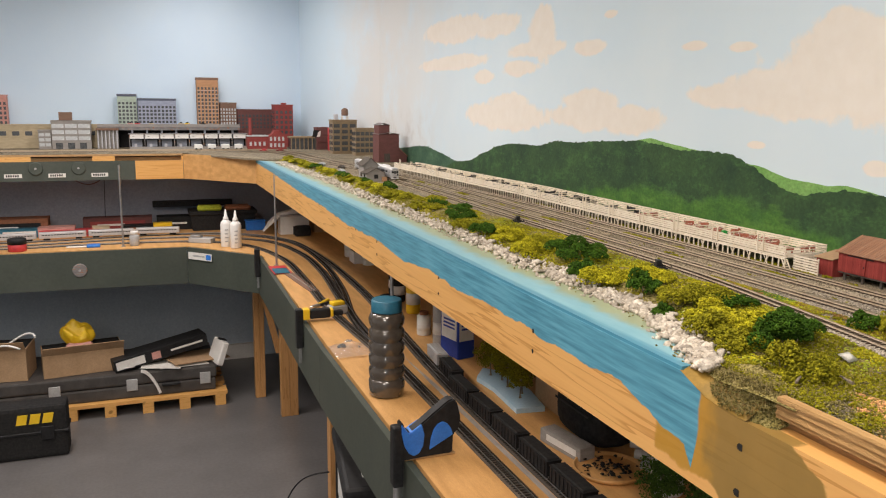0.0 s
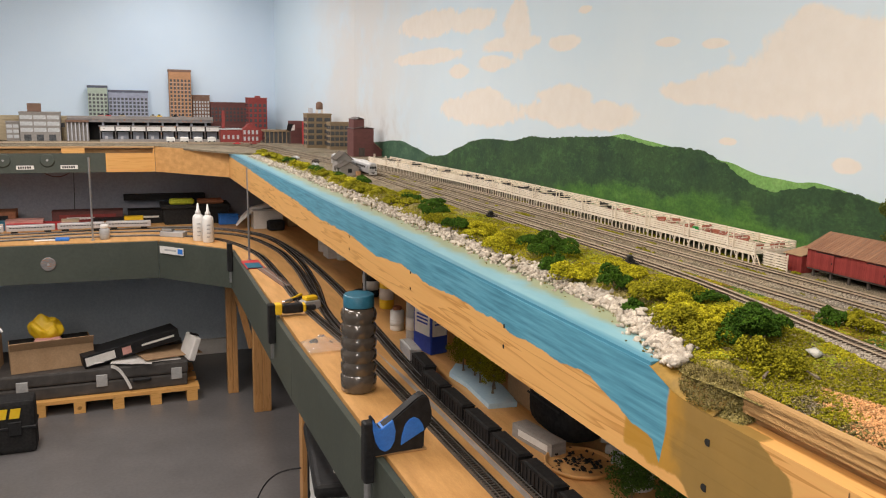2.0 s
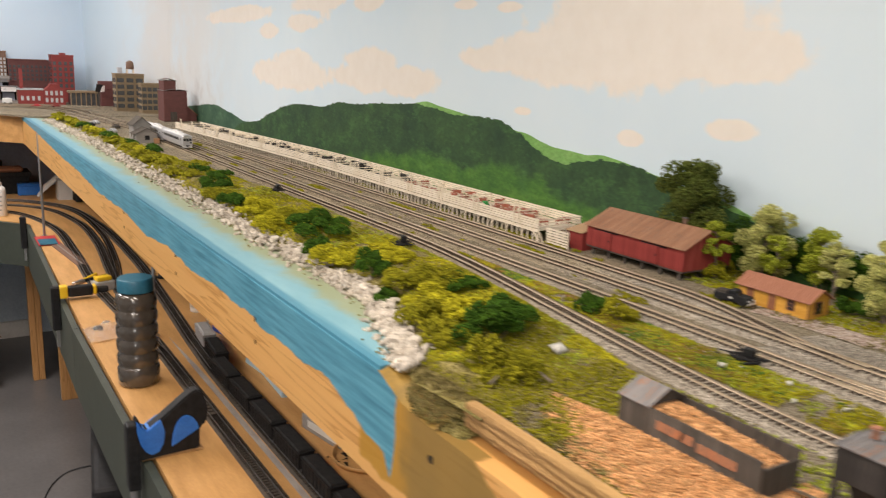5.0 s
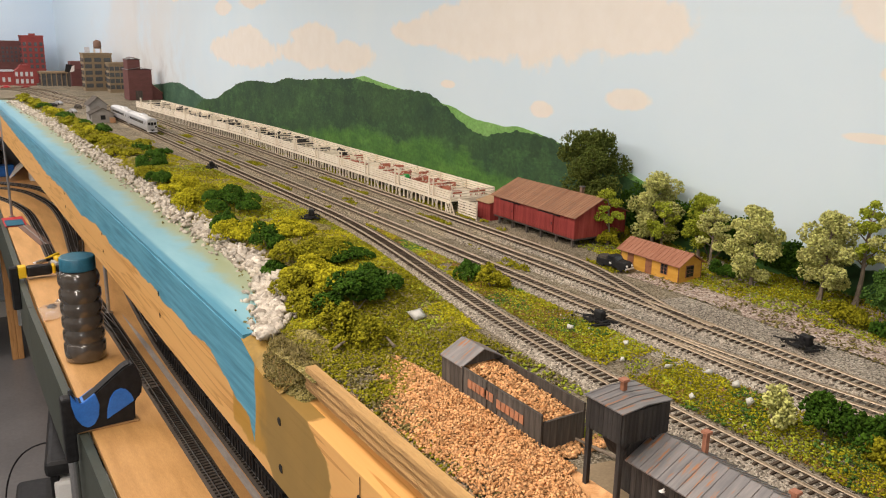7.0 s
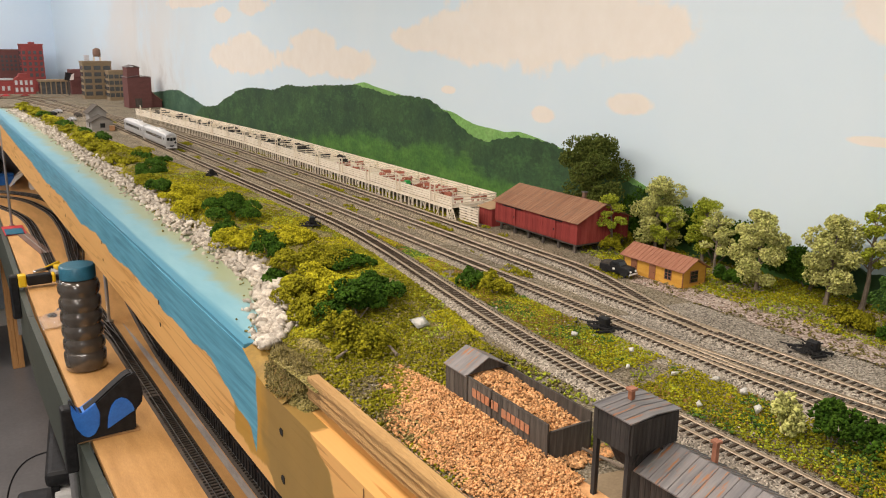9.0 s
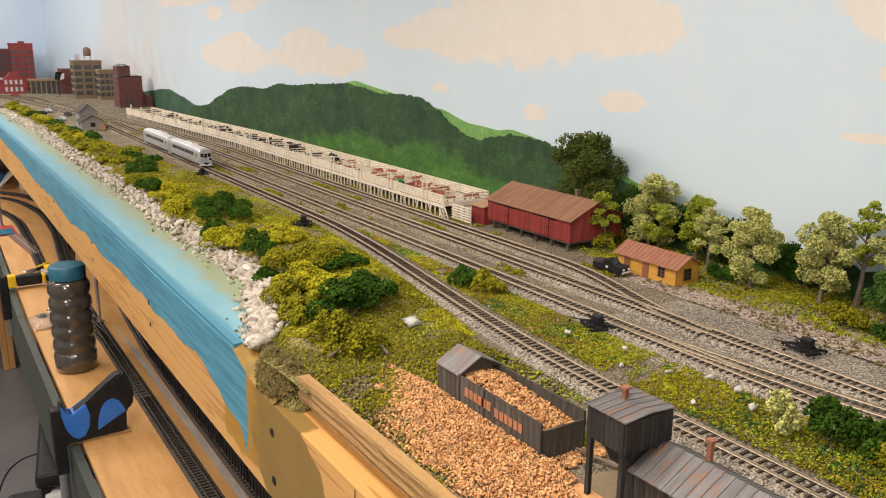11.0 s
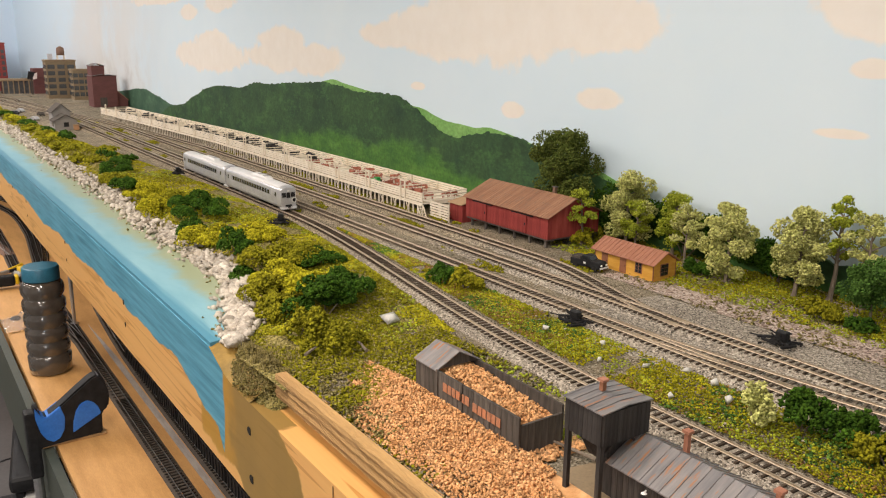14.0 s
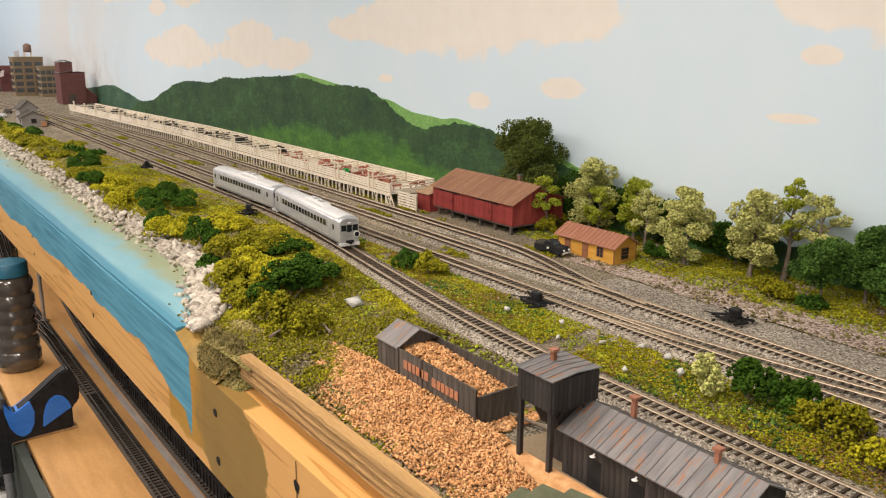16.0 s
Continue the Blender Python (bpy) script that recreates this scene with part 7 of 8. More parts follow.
def hopper(x, y, yaw, label, mat="black", load="black_matt", L=0.138):
    t = thing("hopper_car", pose(x, y, LOW + 0.0075, 0, 0, yaw), label, "rail car", "freight train")
    part("body", prism(((-0.0175, 0.012), (0.0175, 0.012), (0.0175, 0.043), (-0.0175, 0.043)), -L / 2, L / 2, "y"), M[mat], t)
    for k in range(8):
        for s in (-1, 1):
            part("rib", box(s * 0.0186 - 0.001, s * 0.0186 + 0.001, -L / 2 + 0.008 + k * (L - 0.018) / 7, -L / 2 + 0.0105 + k * (L - 0.018) / 7, 0.012, 0.043), M[mat], t)
    part("top_chord", box(-0.019, 0.019, -L / 2 - 0.001, L / 2 + 0.001, 0.0431, 0.0452), M[mat], t)
    part("load", box(-0.0155, 0.0155, -L / 2 + 0.004, L / 2 - 0.004, 0.0453, 0.0485, 0.003), M[load], t)
    wm = wheel_mesh(0.0050, 0.0024, M["steel"])
    for yy in (-L / 2 + 0.022, L / 2 - 0.022):
        k = part("truck_frame", box(-0.0125, 0.0125, yy - 0.014, yy + 0.014, 0.0035, 0.0115), M["black_matt"], t)
        for d in (-0.0095, 0.0095):
            for s in (-1, 1):
                part("wheel", wm, None, k).location = (s * 0.0087, yy + d, 0.0052)
    part("coupler", box(-0.002, 0.002, -L / 2 - 0.007, -L / 2 - 0.0012, 0.009, 0.012), M["black_matt"], t)


for i in range(8):
    y = 1.10 + i * 0.152
    hopper(1.1865 + 0.004 * max(0, y - 1.9), y, -1.5 * max(0, y - 1.9), "black open hopper car with dark load on the hidden track")
hopper(1.213, 2.325, -5, "black open hopper car with dark load on the hidden track")
hopper(1.226, 2.478, -5, "silver tank-bodied car at the train's end", "silver", "grey_plastic", 0.12)

# silver streamliner on the far side
for i in range(5):
    xa = -0.58 + i * 0.262
    t = thing("passenger_car", pose(xa, 5.285 + 0.018 * i - (0.012 if i == 4 else 0), LOW + 0.0075, 0, 0, 4 if i < 3 else (0 if i == 3 else -4)), "silver streamlined passenger car with dark windows", "rail car", "streamliner")
    part("body", box(-0.125, 0.125, -0.0175, 0.0175, 0.010, 0.046, bevel=0.004, seg=2), M["silver"], t)
    part("window_band", box(-0.112, 0.112, -0.0184, -0.0177, 0.027, 0.034), M["grey_plastic"], t)
    for k in range(14):
        part("side_window", box(-0.108 + k * 0.0156, -0.0985 + k * 0.0156, -0.0190, -0.0186, 0.0280, 0.0332), M["dark_glass"], t)
    for s in (-0.085, 0.085):
        part("truck_frame", box(s - 0.018, s + 0.018, -0.0125, 0.0125, 0.0, 0.0098), M["black_matt"], t)


# ---- tools and clutter on the lower deck ----
def low(x, y, yaw=0, z=0.0):
    return pose(x, y, LOW + z, 0, 0, yaw)


def creamer_bottle():
    m, n, l, b = nodes_of("smoky_plastic")
    l.new(ramp(n, l, noise_node(n, l, 30).outputs[0], ((0.3, (0.055, 0.045, 0.036)), (0.7, (0.085, 0.07, 0.055)))).outputs[0], b.inputs["Base Color"])
    b.inputs["Roughness"].default_value, b.inputs["Coat Weight"].default_value, b.inputs["Coat Roughness"].default_value = 0.15, 1.0, 0.03
    M["smoky_plastic"] = m
    t = thing("plastic_jar", low(1.003, 2.286), "tall ribbed plastic jar of grey powder with blue-green lid", "jar")
    prof = [(0.044, 0.0), (0.050, 0.005), (0.051, 0.045), (0.0475, 0.050)]
    for i in range(4):
        z = 0.052 + i * 0.036
        prof += [(0.0455, z), (0.0502, z + 0.008), (0.0506, z + 0.020), (0.0500, z + 0.028), (0.0452, z + 0.035)]
    prof += [(0.0440, 0.198), (0.0500, 0.209), (0.0505, 0.222), (0.046, 0.234), (0.040, 0.241)]
    part("body", lathe(prof, 32), M["smoky_plastic"], t)
    part("lid", lathe([(0.0425, 0.2415), (0.043, 0.244), (0.0425, 0.272), (0.040, 0.2755)], 32), M["teal"], t)


creamer_bottle()


def bar_clamp():
    t = thing("bar_clamp", pose(0.918, 1.862, LOW, 0, 0, 0), "black and blue pistol-grip bar clamp gripping the deck edge", "clamp")
    part("jaw", box(-0.030, -0.005, -0.016, 0.016, -0.062, 0.084, bevel=0.006, seg=2), M["black"], t)
    b = bmesh.new()
    tube(b, (-0.016, 0, -0.34), (-0.016, 0, -0.0625), 0.010, seg=12)
    part("bar", b, M["steel"], t)
    grip = prism(((-0.012, 0.0), (0.06, 0.004), (0.114, 0.006), (0.116, 0.052), (0.130, 0.062), (0.134, 0.090), (0.124, 0.130), (0.114, 0.138), (0.100, 0.134), (0.066, 0.109), (0.036, 0.086), (0.020, 0.076), (0.008, 0.067), (-0.002, 0.074), (-0.006, 0.094), (-0.012, 0.095)), -0.016, 0.016, "y")
    bmesh.ops.bevel(grip, geom=list(grip.edges), offset=0.0035, segments=2, affect="EDGES")
    part("grip", grip, M["black"], t)
    for pts in (((-0.010, 0.092), (-0.011, 0.070), (-0.004, 0.038), (0.006, 0.020), (0.018, 0.012), (0.031, 0.017), (0.041, 0.034), (0.044, 0.060), (0.037, 0.086), (0.022, 0.0765), (0.008, 0.068), (-0.001, 0.075)), ((0.056, 0.022), (0.059, 0.048), (0.066, 0.070), (0.076, 0.083), (0.088, 0.087), (0.100, 0.081), (0.109, 0.068), (0.114, 0.052))):
        g = prism(pts, -0.0185, 0.0185, "y")
        bmesh.ops.bevel(g, geom=list(g.edges), offset=0.0015, segments=2, affect="EDGES")
        part("soft_grip", g, M["blue_plastic"], t, "bright blue rubber grip")
    part("base_pad", box(-0.003, 0.122, -0.014, 0.014, 0.0005, 0.0058, bevel=0.001), M["ply_edge"], t)


bar_clamp()


def ratchet_clamp(x, y, yaw, yellow=True):
    t = thing("hand_clamp", pose(x, y, LOW, 0, 0, yaw), "black clamp with yellow grip on the deck edge" if yellow else "black clamp gripping the deck edge", "clamp", "deck clamps")
    part("jaw", box(-0.030, -0.003, -0.016, 0.016, -0.10, 0.05, bevel=0.004), M["black"], t)
    part("screw", box(-0.020, -0.010, -0.006, 0.006, -0.16, -0.1005), M["steel"], t)
    if yellow:
        part("grip", box(0.022, 0.100, -0.018, 0.018, 0.010, 0.046, bevel=0.008, seg=2), M["black"], t)
        part("grip_end", box(-0.004, 0.0215, -0.019, 0.019, 0.008, 0.050, bevel=0.006, seg=2), M["yellow_plastic"], t)
        part("grip_ring", box(0.1005, 0.112, -0.017, 0.017, 0.012, 0.044, bevel=0.004), M["yellow_plastic"], t)
        part("slide", box(0.1125, 0.150, -0.010, 0.010, 0.016, 0.034, bevel=0.003), M["black"], t)


ratchet_clamp(0.928, 3.12, 0)
ratchet_clamp(0.953, 4.44, 0, False)
# A ratchet clamp's pistol, simplified to a case, cover and hook.
t = thing("ratchet_pistol", low(1.075, 3.20, 15), "yellow and grey clamp pistol lying on plywood", "tape measure")
part("case", box(-0.035, 0.035, -0.025, 0.025, 0, 0.034, bevel=0.006, seg=2), M["grey_plastic"], t)
part("cover", box(-0.026, 0.026, -0.018, 0.018, 0.0342, 0.050, bevel=0.005, seg=2), M["yellow_plastic"], t)
part("hook", box(0.0355, 0.048, -0.012, 0.012, 0.001, 0.006), M["yellow_plastic"], t)
t = thing("pliers", low(1.03, 3.33, 40), "black and yellow pliers lying on plywood", "pliers")
for s in (-1, 1):
    b = bmesh.new()
    tube(b, (0, s * 0.004, 0.006), (0.09, s * 0.022, 0.006), 0.006, 0.007, 8)
    part("handle", b, M["yellow_plastic"] if s > 0 else M["black"], t)
part("jaws", box(-0.05, 0.004, -0.008, 0.008, 0.001, 0.011, bevel=0.002), M["steel"], t)


def crumpled_bag():
    m, n, l, b = nodes_of("clear_film")
    b.inputs["Transmission Weight"].default_value, b.inputs["Roughness"].default_value, b.inputs["IOR"].default_value = 0.85, 0.12, 1.15
    l.new(ramp(n, l, noise_node(n, l, 25).outputs[0], ((0.3, (0.85, 0.83, 0.80)), (0.7, (0.95, 0.94, 0.92)))).outputs[0], b.inputs["Base Color"])
    M["clear_film"] = m
    me2 = grid_sheet("film", np.arange(-0.06, 0.061, 0.008), np.arange(-0.07, 0.071, 0.008), lambda x, y: 0.004 + max(0.0, 0.03 * (1 - (x / 0.065) ** 2) * (1 - (y / 0.075) ** 2)) * (0.7 + 0.9 * n2(x, y, 45)), m)
    t = thing("plastic_bag", low(1.0, 2.70), "crumpled clear plastic bag on plywood", "bag")
    part("film", me2, None, t)
    part("contents", box(-0.03, -0.008, 0.02, 0.04, 0.001, 0.010, bevel=0.002), M["black_matt"], t)


crumpled_bag()
t = thing("parts_tray", low(0.985, 4.04), "red tray with blue screen plate", "tray")
part("tray", box(-0.03, 0.055, -0.05, 0.14, 0.0005, 0.006, bevel=0.002), M["red_paint"], t)
part("plate", box(-0.025, 0.045, -0.055, 0.06, 0.0062, 0.009), M["teal"], t)
t = thing("steel_rule", low(1.040, 3.84, 6), "weathered flat strip of wood and steel", "ruler")
part("blade", box(-0.022, 0.022, -0.25, 0.25, 0.0008, 0.004), M["brick_brown"], t)
part("edge", box(-0.002, 0.002, -0.25, 0.25, 0.0042, 0.0052), M["grey_wood"], t)


def can(x, y, yaw, w, d, h, mat, label, panel="paper"):
    t = thing("solvent_can", low(x, y, yaw), label, "can", "cans under the deck")
    part("body", box(-w / 2, w / 2, -d / 2, d / 2, 0, h, bevel=0.003), M[mat], t)
    p = part("label", box(-w / 2 - 0.0008, -w / 2 - 0.0001, -d * 0.42, d * 0.42, h * 0.40, h * 0.93), M[panel], t, "printed paper label")
    for i in range(3):
        part("text_bar", box(-w / 2 - 0.0013, -w / 2 - 0.0009, -d * 0.32, d * 0.3, h * (0.80 - i * 0.08), h * (0.84 - i * 0.08)), M["navy"], p)
    p = part("front_label", box(-w * 0.42, w * 0.42, -d / 2 - 0.0008, -d / 2 - 0.0001, h * 0.40, h * 0.93), M[panel], t, "printed paper label")
    for i in range(3):
        part("text_bar", box(-w * 0.3, w * 0.3, -d / 2 - 0.0013, -d / 2 - 0.0009, h * (0.80 - i * 0.08), h * (0.84 - i * 0.08)), M["navy"], p)
    b = bmesh.new()
    tube(b, (0, 0, h), (0, 0, h + 0.012), 0.012, seg=14)
    part("cap", b, M["black"], t)


can(1.325, 2.56, 12, 0.065, 0.105, 0.150, "navy", "blue metal solvent can with white label")


def spray(x, y, r, h, mat, label, cap="black"):
    t = thing("spray_can", low(x, y), label, "can", "cans under the deck")
    part("body", lathe([(r * 0.95, 0), (r, 0.003), (r, h * 0.8), (r * 0.6, h * 0.86)], 20), M[mat], t)
    part("cap", lathe([(r * 0.62, h * 0.861), (r * 0.62, h * 0.98), (r * 0.5, h)], 20), M[cap], t)
    part("label_band", lathe([(r * 1.01, h * 0.2), (r * 1.01, h * 0.45)], 20), M["paper"], t)


spray(1.318, 2.70, 0.026, 0.17, "grey_plastic", "grey spray can with yellow top", "yellow_plastic")
spray(1.36, 3.12, 0.028, 0.18, "yellow_plastic", "yellow spray can with white band")
spray(1.30, 2.82, 0.025, 0.085, "white_plastic", "small white jar with dark lid", "brown_paint")
spray(1.39, 3.45, 0.03, 0.14, "black_matt", "black spray can with white lettering band")
spray(1.36, 3.32, 0.03, 0.15, "black_matt", "black spray can with white lettering band")
spray(1.42, 4.35, 0.035, 0.18, "white_plastic", "white squeeze bottle with blue label", "blue_plastic")
spray(1.45, 4.10, 0.032, 0.12, "white_plastic", "white plastic tub on the lower deck")
spray(1.48, 4.55, 0.032, 0.13, "white_plastic", "white plastic tub on the lower deck")
t = thing("open_carton", low(1.43, 4.18), "white open-topped cardboard carton", "box")
part("carton", box(-0.05, 0.05, -0.05, 0.05, 0, 0.06, bevel=0.002), M["paper"], t)
# The top is closed; a black sheet stands for the shaded inside.
part("inside", box(-0.045, 0.045, -0.045, 0.045, 0.0602, 0.0612), M["black_matt"], t)
t = thing("cable_drum", low(1.30, 3.28), "small black cable drum beside the track", "drum")
part("drum", lathe([(0.02, 0), (0.03, 0.004), (0.018, 0.01), (0.018, 0.03), (0.03, 0.036), (0.02, 0.04)], 20), M["black"], t)

# scenery offcut: pale blue foam slab with trees
t = thing("foam_offcut", low(1.335, 2.20), "pale blue foam slab with small trees", "scenery piece")
part("slab", prism(((-0.05, -0.17), (0.03, -0.18), (0.05, -0.05), (0.045, 0.12), (0.0, 0.17), (-0.05, 0.10), (-0.04, 0.0)), 0.0, 0.014), M["ice_blue"], t)
for i, (x, y, h) in enumerate(((1.33, 2.30, 0.11), (1.345, 2.25, 0.10), (1.335, 2.19, 0.115), (1.35, 2.13, 0.12), (1.33, 2.10, 0.105))):
    tree(x, y, h, 0.044, "foam_olive", 500 + i, 0.25, 2600, 0.0022, 0.0, False, LOW - DECK + 0.0138)
tree(1.345, 1.47, 0.11, 0.055, "foam_green", 510, 0.15, 3600, 0.0020, 0.0, False, LOW - DECK)
tree(1.40, 1.40, 0.10, 0.05, "foam_green", 511, 0.15, 3600, 0.0020, 0.0, False, LOW - DECK)
t = thing("wooden_box", low(1.43, 2.02), "plain brown wooden box behind the train", "box")
part("case", box(-0.05, 0.05, -0.09, 0.09, 0, 0.15, bevel=0.003), M["cardboard"], t)
part("lid", box(-0.052, 0.052, -0.092, 0.092, 0.1502, 0.162, bevel=0.002), M["cardboard"], t)
t = thing("black_pouch", low(1.405, 1.83), "soft black equipment pouch on the lower deck", "bag")
b = bmesh.new()
bmesh.ops.create_icosphere(b, subdivisions=3, radius=1.0)
for v in b.verts:
    c = v.co
    c.x, c.y, c.z = [math.copysign(abs(q) ** 0.55, q) for q in c]
    v.co = Vector((c.x * 0.068, c.y * 0.115, 0.068 + c.z * 0.067)) * (1 + 0.03 * noise.noise(c * 2.2))
for f in b.faces:
    f.smooth = True
part("shell", b, M["black_matt"], t)
part("zip", box(-0.0715, -0.0695, -0.08, 0.08, 0.085, 0.090), M["black"], t)
t = thing("parts_box", low(1.30, 1.785, 10), "long grey cardboard parts box", "box")
part("carton", box(-0.022, 0.022, -0.075, 0.075, 0, 0.034, bevel=0.001), M["grey_wood"], t)
part("label", box(-0.0226, -0.0221, -0.06, 0.05, 0.010, 0.026), M["paper"], t)
t = thing("parts_dish", low(1.335, 1.655), "round tan dish of dark metal bits", "dish")
part("dish", lathe([(0.07, 0), (0.078, 0.003), (0.08, 0.012), (0.076, 0.012), (0.074, 0.004)], 28), M["ply"], t)
rr2 = np.random.default_rng(3)
tagged(part("metal_bits", soup("metal_bits", np.stack([rr2.normal(0, 0.03, 90), rr2.normal(0, 0.03, 90), rr2.uniform(0.006, 0.011, 90)], 1), rr2.uniform(0.003, 0.007, 90), M["black_matt"], 4, 0.4, "octa"), None, t), kind="stuff")
for i in range(7):
    t = thing("pipe_offcut", pose(1.42 + 0.024 * (i % 3), 1.60 + 0.02 * (i // 3), LOW + 0.012 + 0.022 * (i // 3), 90, 0, 15 + 6 * i), "short grey plastic pipe offcut", "pipe", "pipe offcuts")
    b = bmesh.new()
    tube(b, (0, 0, -0.035), (0, 0, 0.035), 0.0115, seg=14)
    part("pipe", b, M["grey_plastic"], t)
    # Pipe end is solid; a black disc stands for its shaded hollow.
    b = bmesh.new()
    tube(b, (0, 0, 0.0352), (0, 0, 0.0356), 0.0085, seg=14)
    part("bore", b, M["black_matt"], t)
spray(1.40, 1.53, 0.035, 0.13, "white_plastic", "white plastic bottle by the pipes")

# far corner of the lower deck
for i, (x, y) in enumerate(((0.822, 4.845), (0.868, 4.785))):
    t = thing("glue_bottle", low(x, y), "white glue bottle with pointed nozzle", "bottle", "glue bottles")
    part("body", lathe([(0.028, 0), (0.031, 0.004), (0.031, 0.125), (0.027, 0.142), (0.014, 0.152)], 24), M["white_plastic"], t)
    part("nozzle", lathe([(0.015, 0.1522), (0.015, 0.165), (0.009, 0.172), (0.004, 0.212)], 16), M["white_plastic"], t)
    for k in range(4):
        p = part("label_bar", box(-0.010, 0.006 + 0.003 * (k % 2), -0.0322, -0.0312, 0.030 + k * 0.022, 0.036 + k * 0.022), M["grey_plastic"], t)
t = thing("fascia_label", pose(0.675, 4.815, LOW - 0.045, 0, 0, -47.6), "small white label with blue end on the green board", "label")
part("card", box(-0.085, 0.085, -0.0045, -0.0015, -0.020, 0.020), M["paper"], t)
part("blue_end", box(0.045, 0.080, -0.0055, -0.0047, -0.014, 0.014), M["blue_plastic"], t)
part("text_bar", box(-0.05, 0.035, -0.0055, -0.0047, -0.003, 0.006), M["grey_plastic"], t)
for x, z, y in ((0.05, LOW - 0.105, 4.915), (-0.168, DECK - 0.078, 5.284), (0.054, DECK - 0.078, 5.284), (-0.45, DECK - 0.078, 5.284)):
    t = thing("throttle_socket", pose(x, y, z, 90, 0, 0), "round fascia socket with small grey centre", "socket", "fascia sockets")
    part("plate", lathe([(0.038, 0.0), (0.038, 0.004), (0.033, 0.006)], 24), M["grey_roof"] if z < 1.2 else M["green_paint"], t)
    part("jack", lathe([(0.006, 0.0062), (0.006, 0.010)], 14), M["grey_plastic"], t)
for x in (-0.285, -0.06, 0.165):
    t = thing("track_label", pose(x, 5.2845, DECK - 0.118), "small white printed track label on green board", "label", "track labels")
    part("card", box(-0.045, 0.045, -0.0012, -0.0002, -0.011, 0.011), M["paper"], t)
    for k in range(6):
        part("text_bar", box(-0.036 + k * 0.0115, -0.028 + k * 0.0115, -0.0018, -0.0013, -0.006, 0.006), M["black_matt"], t)
for x in (1.465,):
    t = thing("carton", low(x, 5.26), "brown cardboard carton in the corner", "box", "corner boxes")
    part("case", box(-0.07, 0.10, -0.06, 0.10, 0, 0.22, bevel=0.003), M["cardboard"], t)
    part("flap", box(-0.072, 0.102, -0.062, 0.018, 0.2202, 0.224), M["cardboard"], t)
t = thing("storage_tub", low(1.27, 5.22), "pale grey plastic storage tub with sheeting", "tub", "corner boxes")
part("tub", box(-0.09, 0.09, -0.05, 0.06, 0, 0.11, 0.004), M["paper"], t)
part("rim", box(-0.095, 0.095, -0.055, 0.065, 0.1102, 0.122, bevel=0.003), M["grey_plastic"], t)
part("sheeting", prism(((-0.19, 0.02), (-0.15, 0.08), (-0.09, 0.13), (0.0, 0.15), (0.08, 0.135), (0.02, 0.128), (-0.08, 0.118)), -0.03, 0.03, "y"), M["paper"], t)
t = thing("black_pouch", low(1.30, 5.09), "soft black pouch before the tub", "bag")
part("shell", box(-0.05, 0.05, -0.03, 0.03, 0.0, 0.065, bevel=0.018, seg=3), M["black_matt"], t)
part("strap", box(-0.055, -0.0505, -0.01, 0.01, 0.01, 0.06), M["black"], t)
t = thing("tool_box", low(1.06, 5.42), "small blue plastic tool box", "box", "corner boxes")
part("case", box(-0.06, 0.06, -0.03, 0.03, 0, 0.055, bevel=0.004), M["blue_plastic"], t)
part("lid", box(-0.062, 0.062, -0.032, 0.032, 0.0552, 0.065, bevel=0.003), M["blue_plastic"], t)
t = thing("wire_basket", low(0.86, 5.55), "shallow basket of green and brown scenery bits", "basket")
part("rim", box(-0.20, 0.22, -0.10, 0.10, 0.10, 0.125, bevel=0.004), M["black_matt"], t)
part("bowl", box(-0.18, 0.20, -0.08, 0.08, 0, 0.0998, -0.01), M["black_matt"], t)
part("bundle", box(-0.15, 0.0, -0.09, -0.02, 0.1252, 0.16, bevel=0.01), M["foam_lime"], t)
part("roll", box(0.02, 0.18, -0.09, 0.0, 0.1252, 0.155, bevel=0.01), M["brown_paint"], t)


def carton(x, y, w, d, h, mat, label, band=None, yaw=0):
    t = thing("model_box", low(x, y, yaw), label, "box", "model boxes")
    part("case", box(-w / 2, w / 2, -d / 2, d / 2, 0, h, bevel=0.0015), M[mat], t)
    part("lid", box(-w / 2 - 0.001, w / 2 + 0.001, -d / 2 - 0.001, d / 2 + 0.001, h + 0.0002, h + 0.004), M[mat], t)
    if band:
        p = part("print_panel", box(-w * 0.4, w * 0.4, -d / 2 - 0.0009, -d / 2 - 0.0002, h * 0.25, h * 0.8), M[band], t)
        part("text_bar", box(-w * 0.3, w * 0.1, -d / 2 - 0.0014, -d / 2 - 0.0010, h * 0.45, h * 0.6), M["paper"], p)


for a in ((-0.10, 5.50, 0.20, 0.10, 0.055, "pink_brick", "pink model box on the lower deck", "red_paint"), (-0.02, 5.47, 0.34, 0.08, 0.038, "red_paint", "red model box with bright print", "brick_red"), (0.24, 5.62, 0.40, 0.10, 0.085, "brick_dark", "dark red model box on the lower deck", "brick_red"),
          (0.62, 5.62, 0.30, 0.12, 0.08, "black", "black model box on the lower deck", "black_matt"), (0.40, 5.52, 0.26, 0.08, 0.045, "black", "black model box with orange end", "brown_paint"), (0.50, 5.50, 0.11, 0.05, 0.055, "yellow_plastic", "yellow model box on the lower deck", None),
          (-0.35, 5.60, 0.40, 0.14, 0.10, "brown_paint", "brown model box on the lower deck", "black"), (-0.30, 5.50, 0.22, 0.06, 0.05, "teal", "blue model box on the lower deck", "paper"), (0.145, 5.46, 0.095, 0.03, 0.055, "cream", "pale yellow note box on edge", None),
          (-0.65, 5.55, 0.3, 0.12, 0.09, "red_paint", "red model box with bright print", "paper")):
    carton(*a)
structure("shelf_strip", box(0.45, 0.95, 5.70, 5.772, 0.13, 0.165), M["black_matt"], "dark strip along the back wall", "trim", (0, 0, LOW))
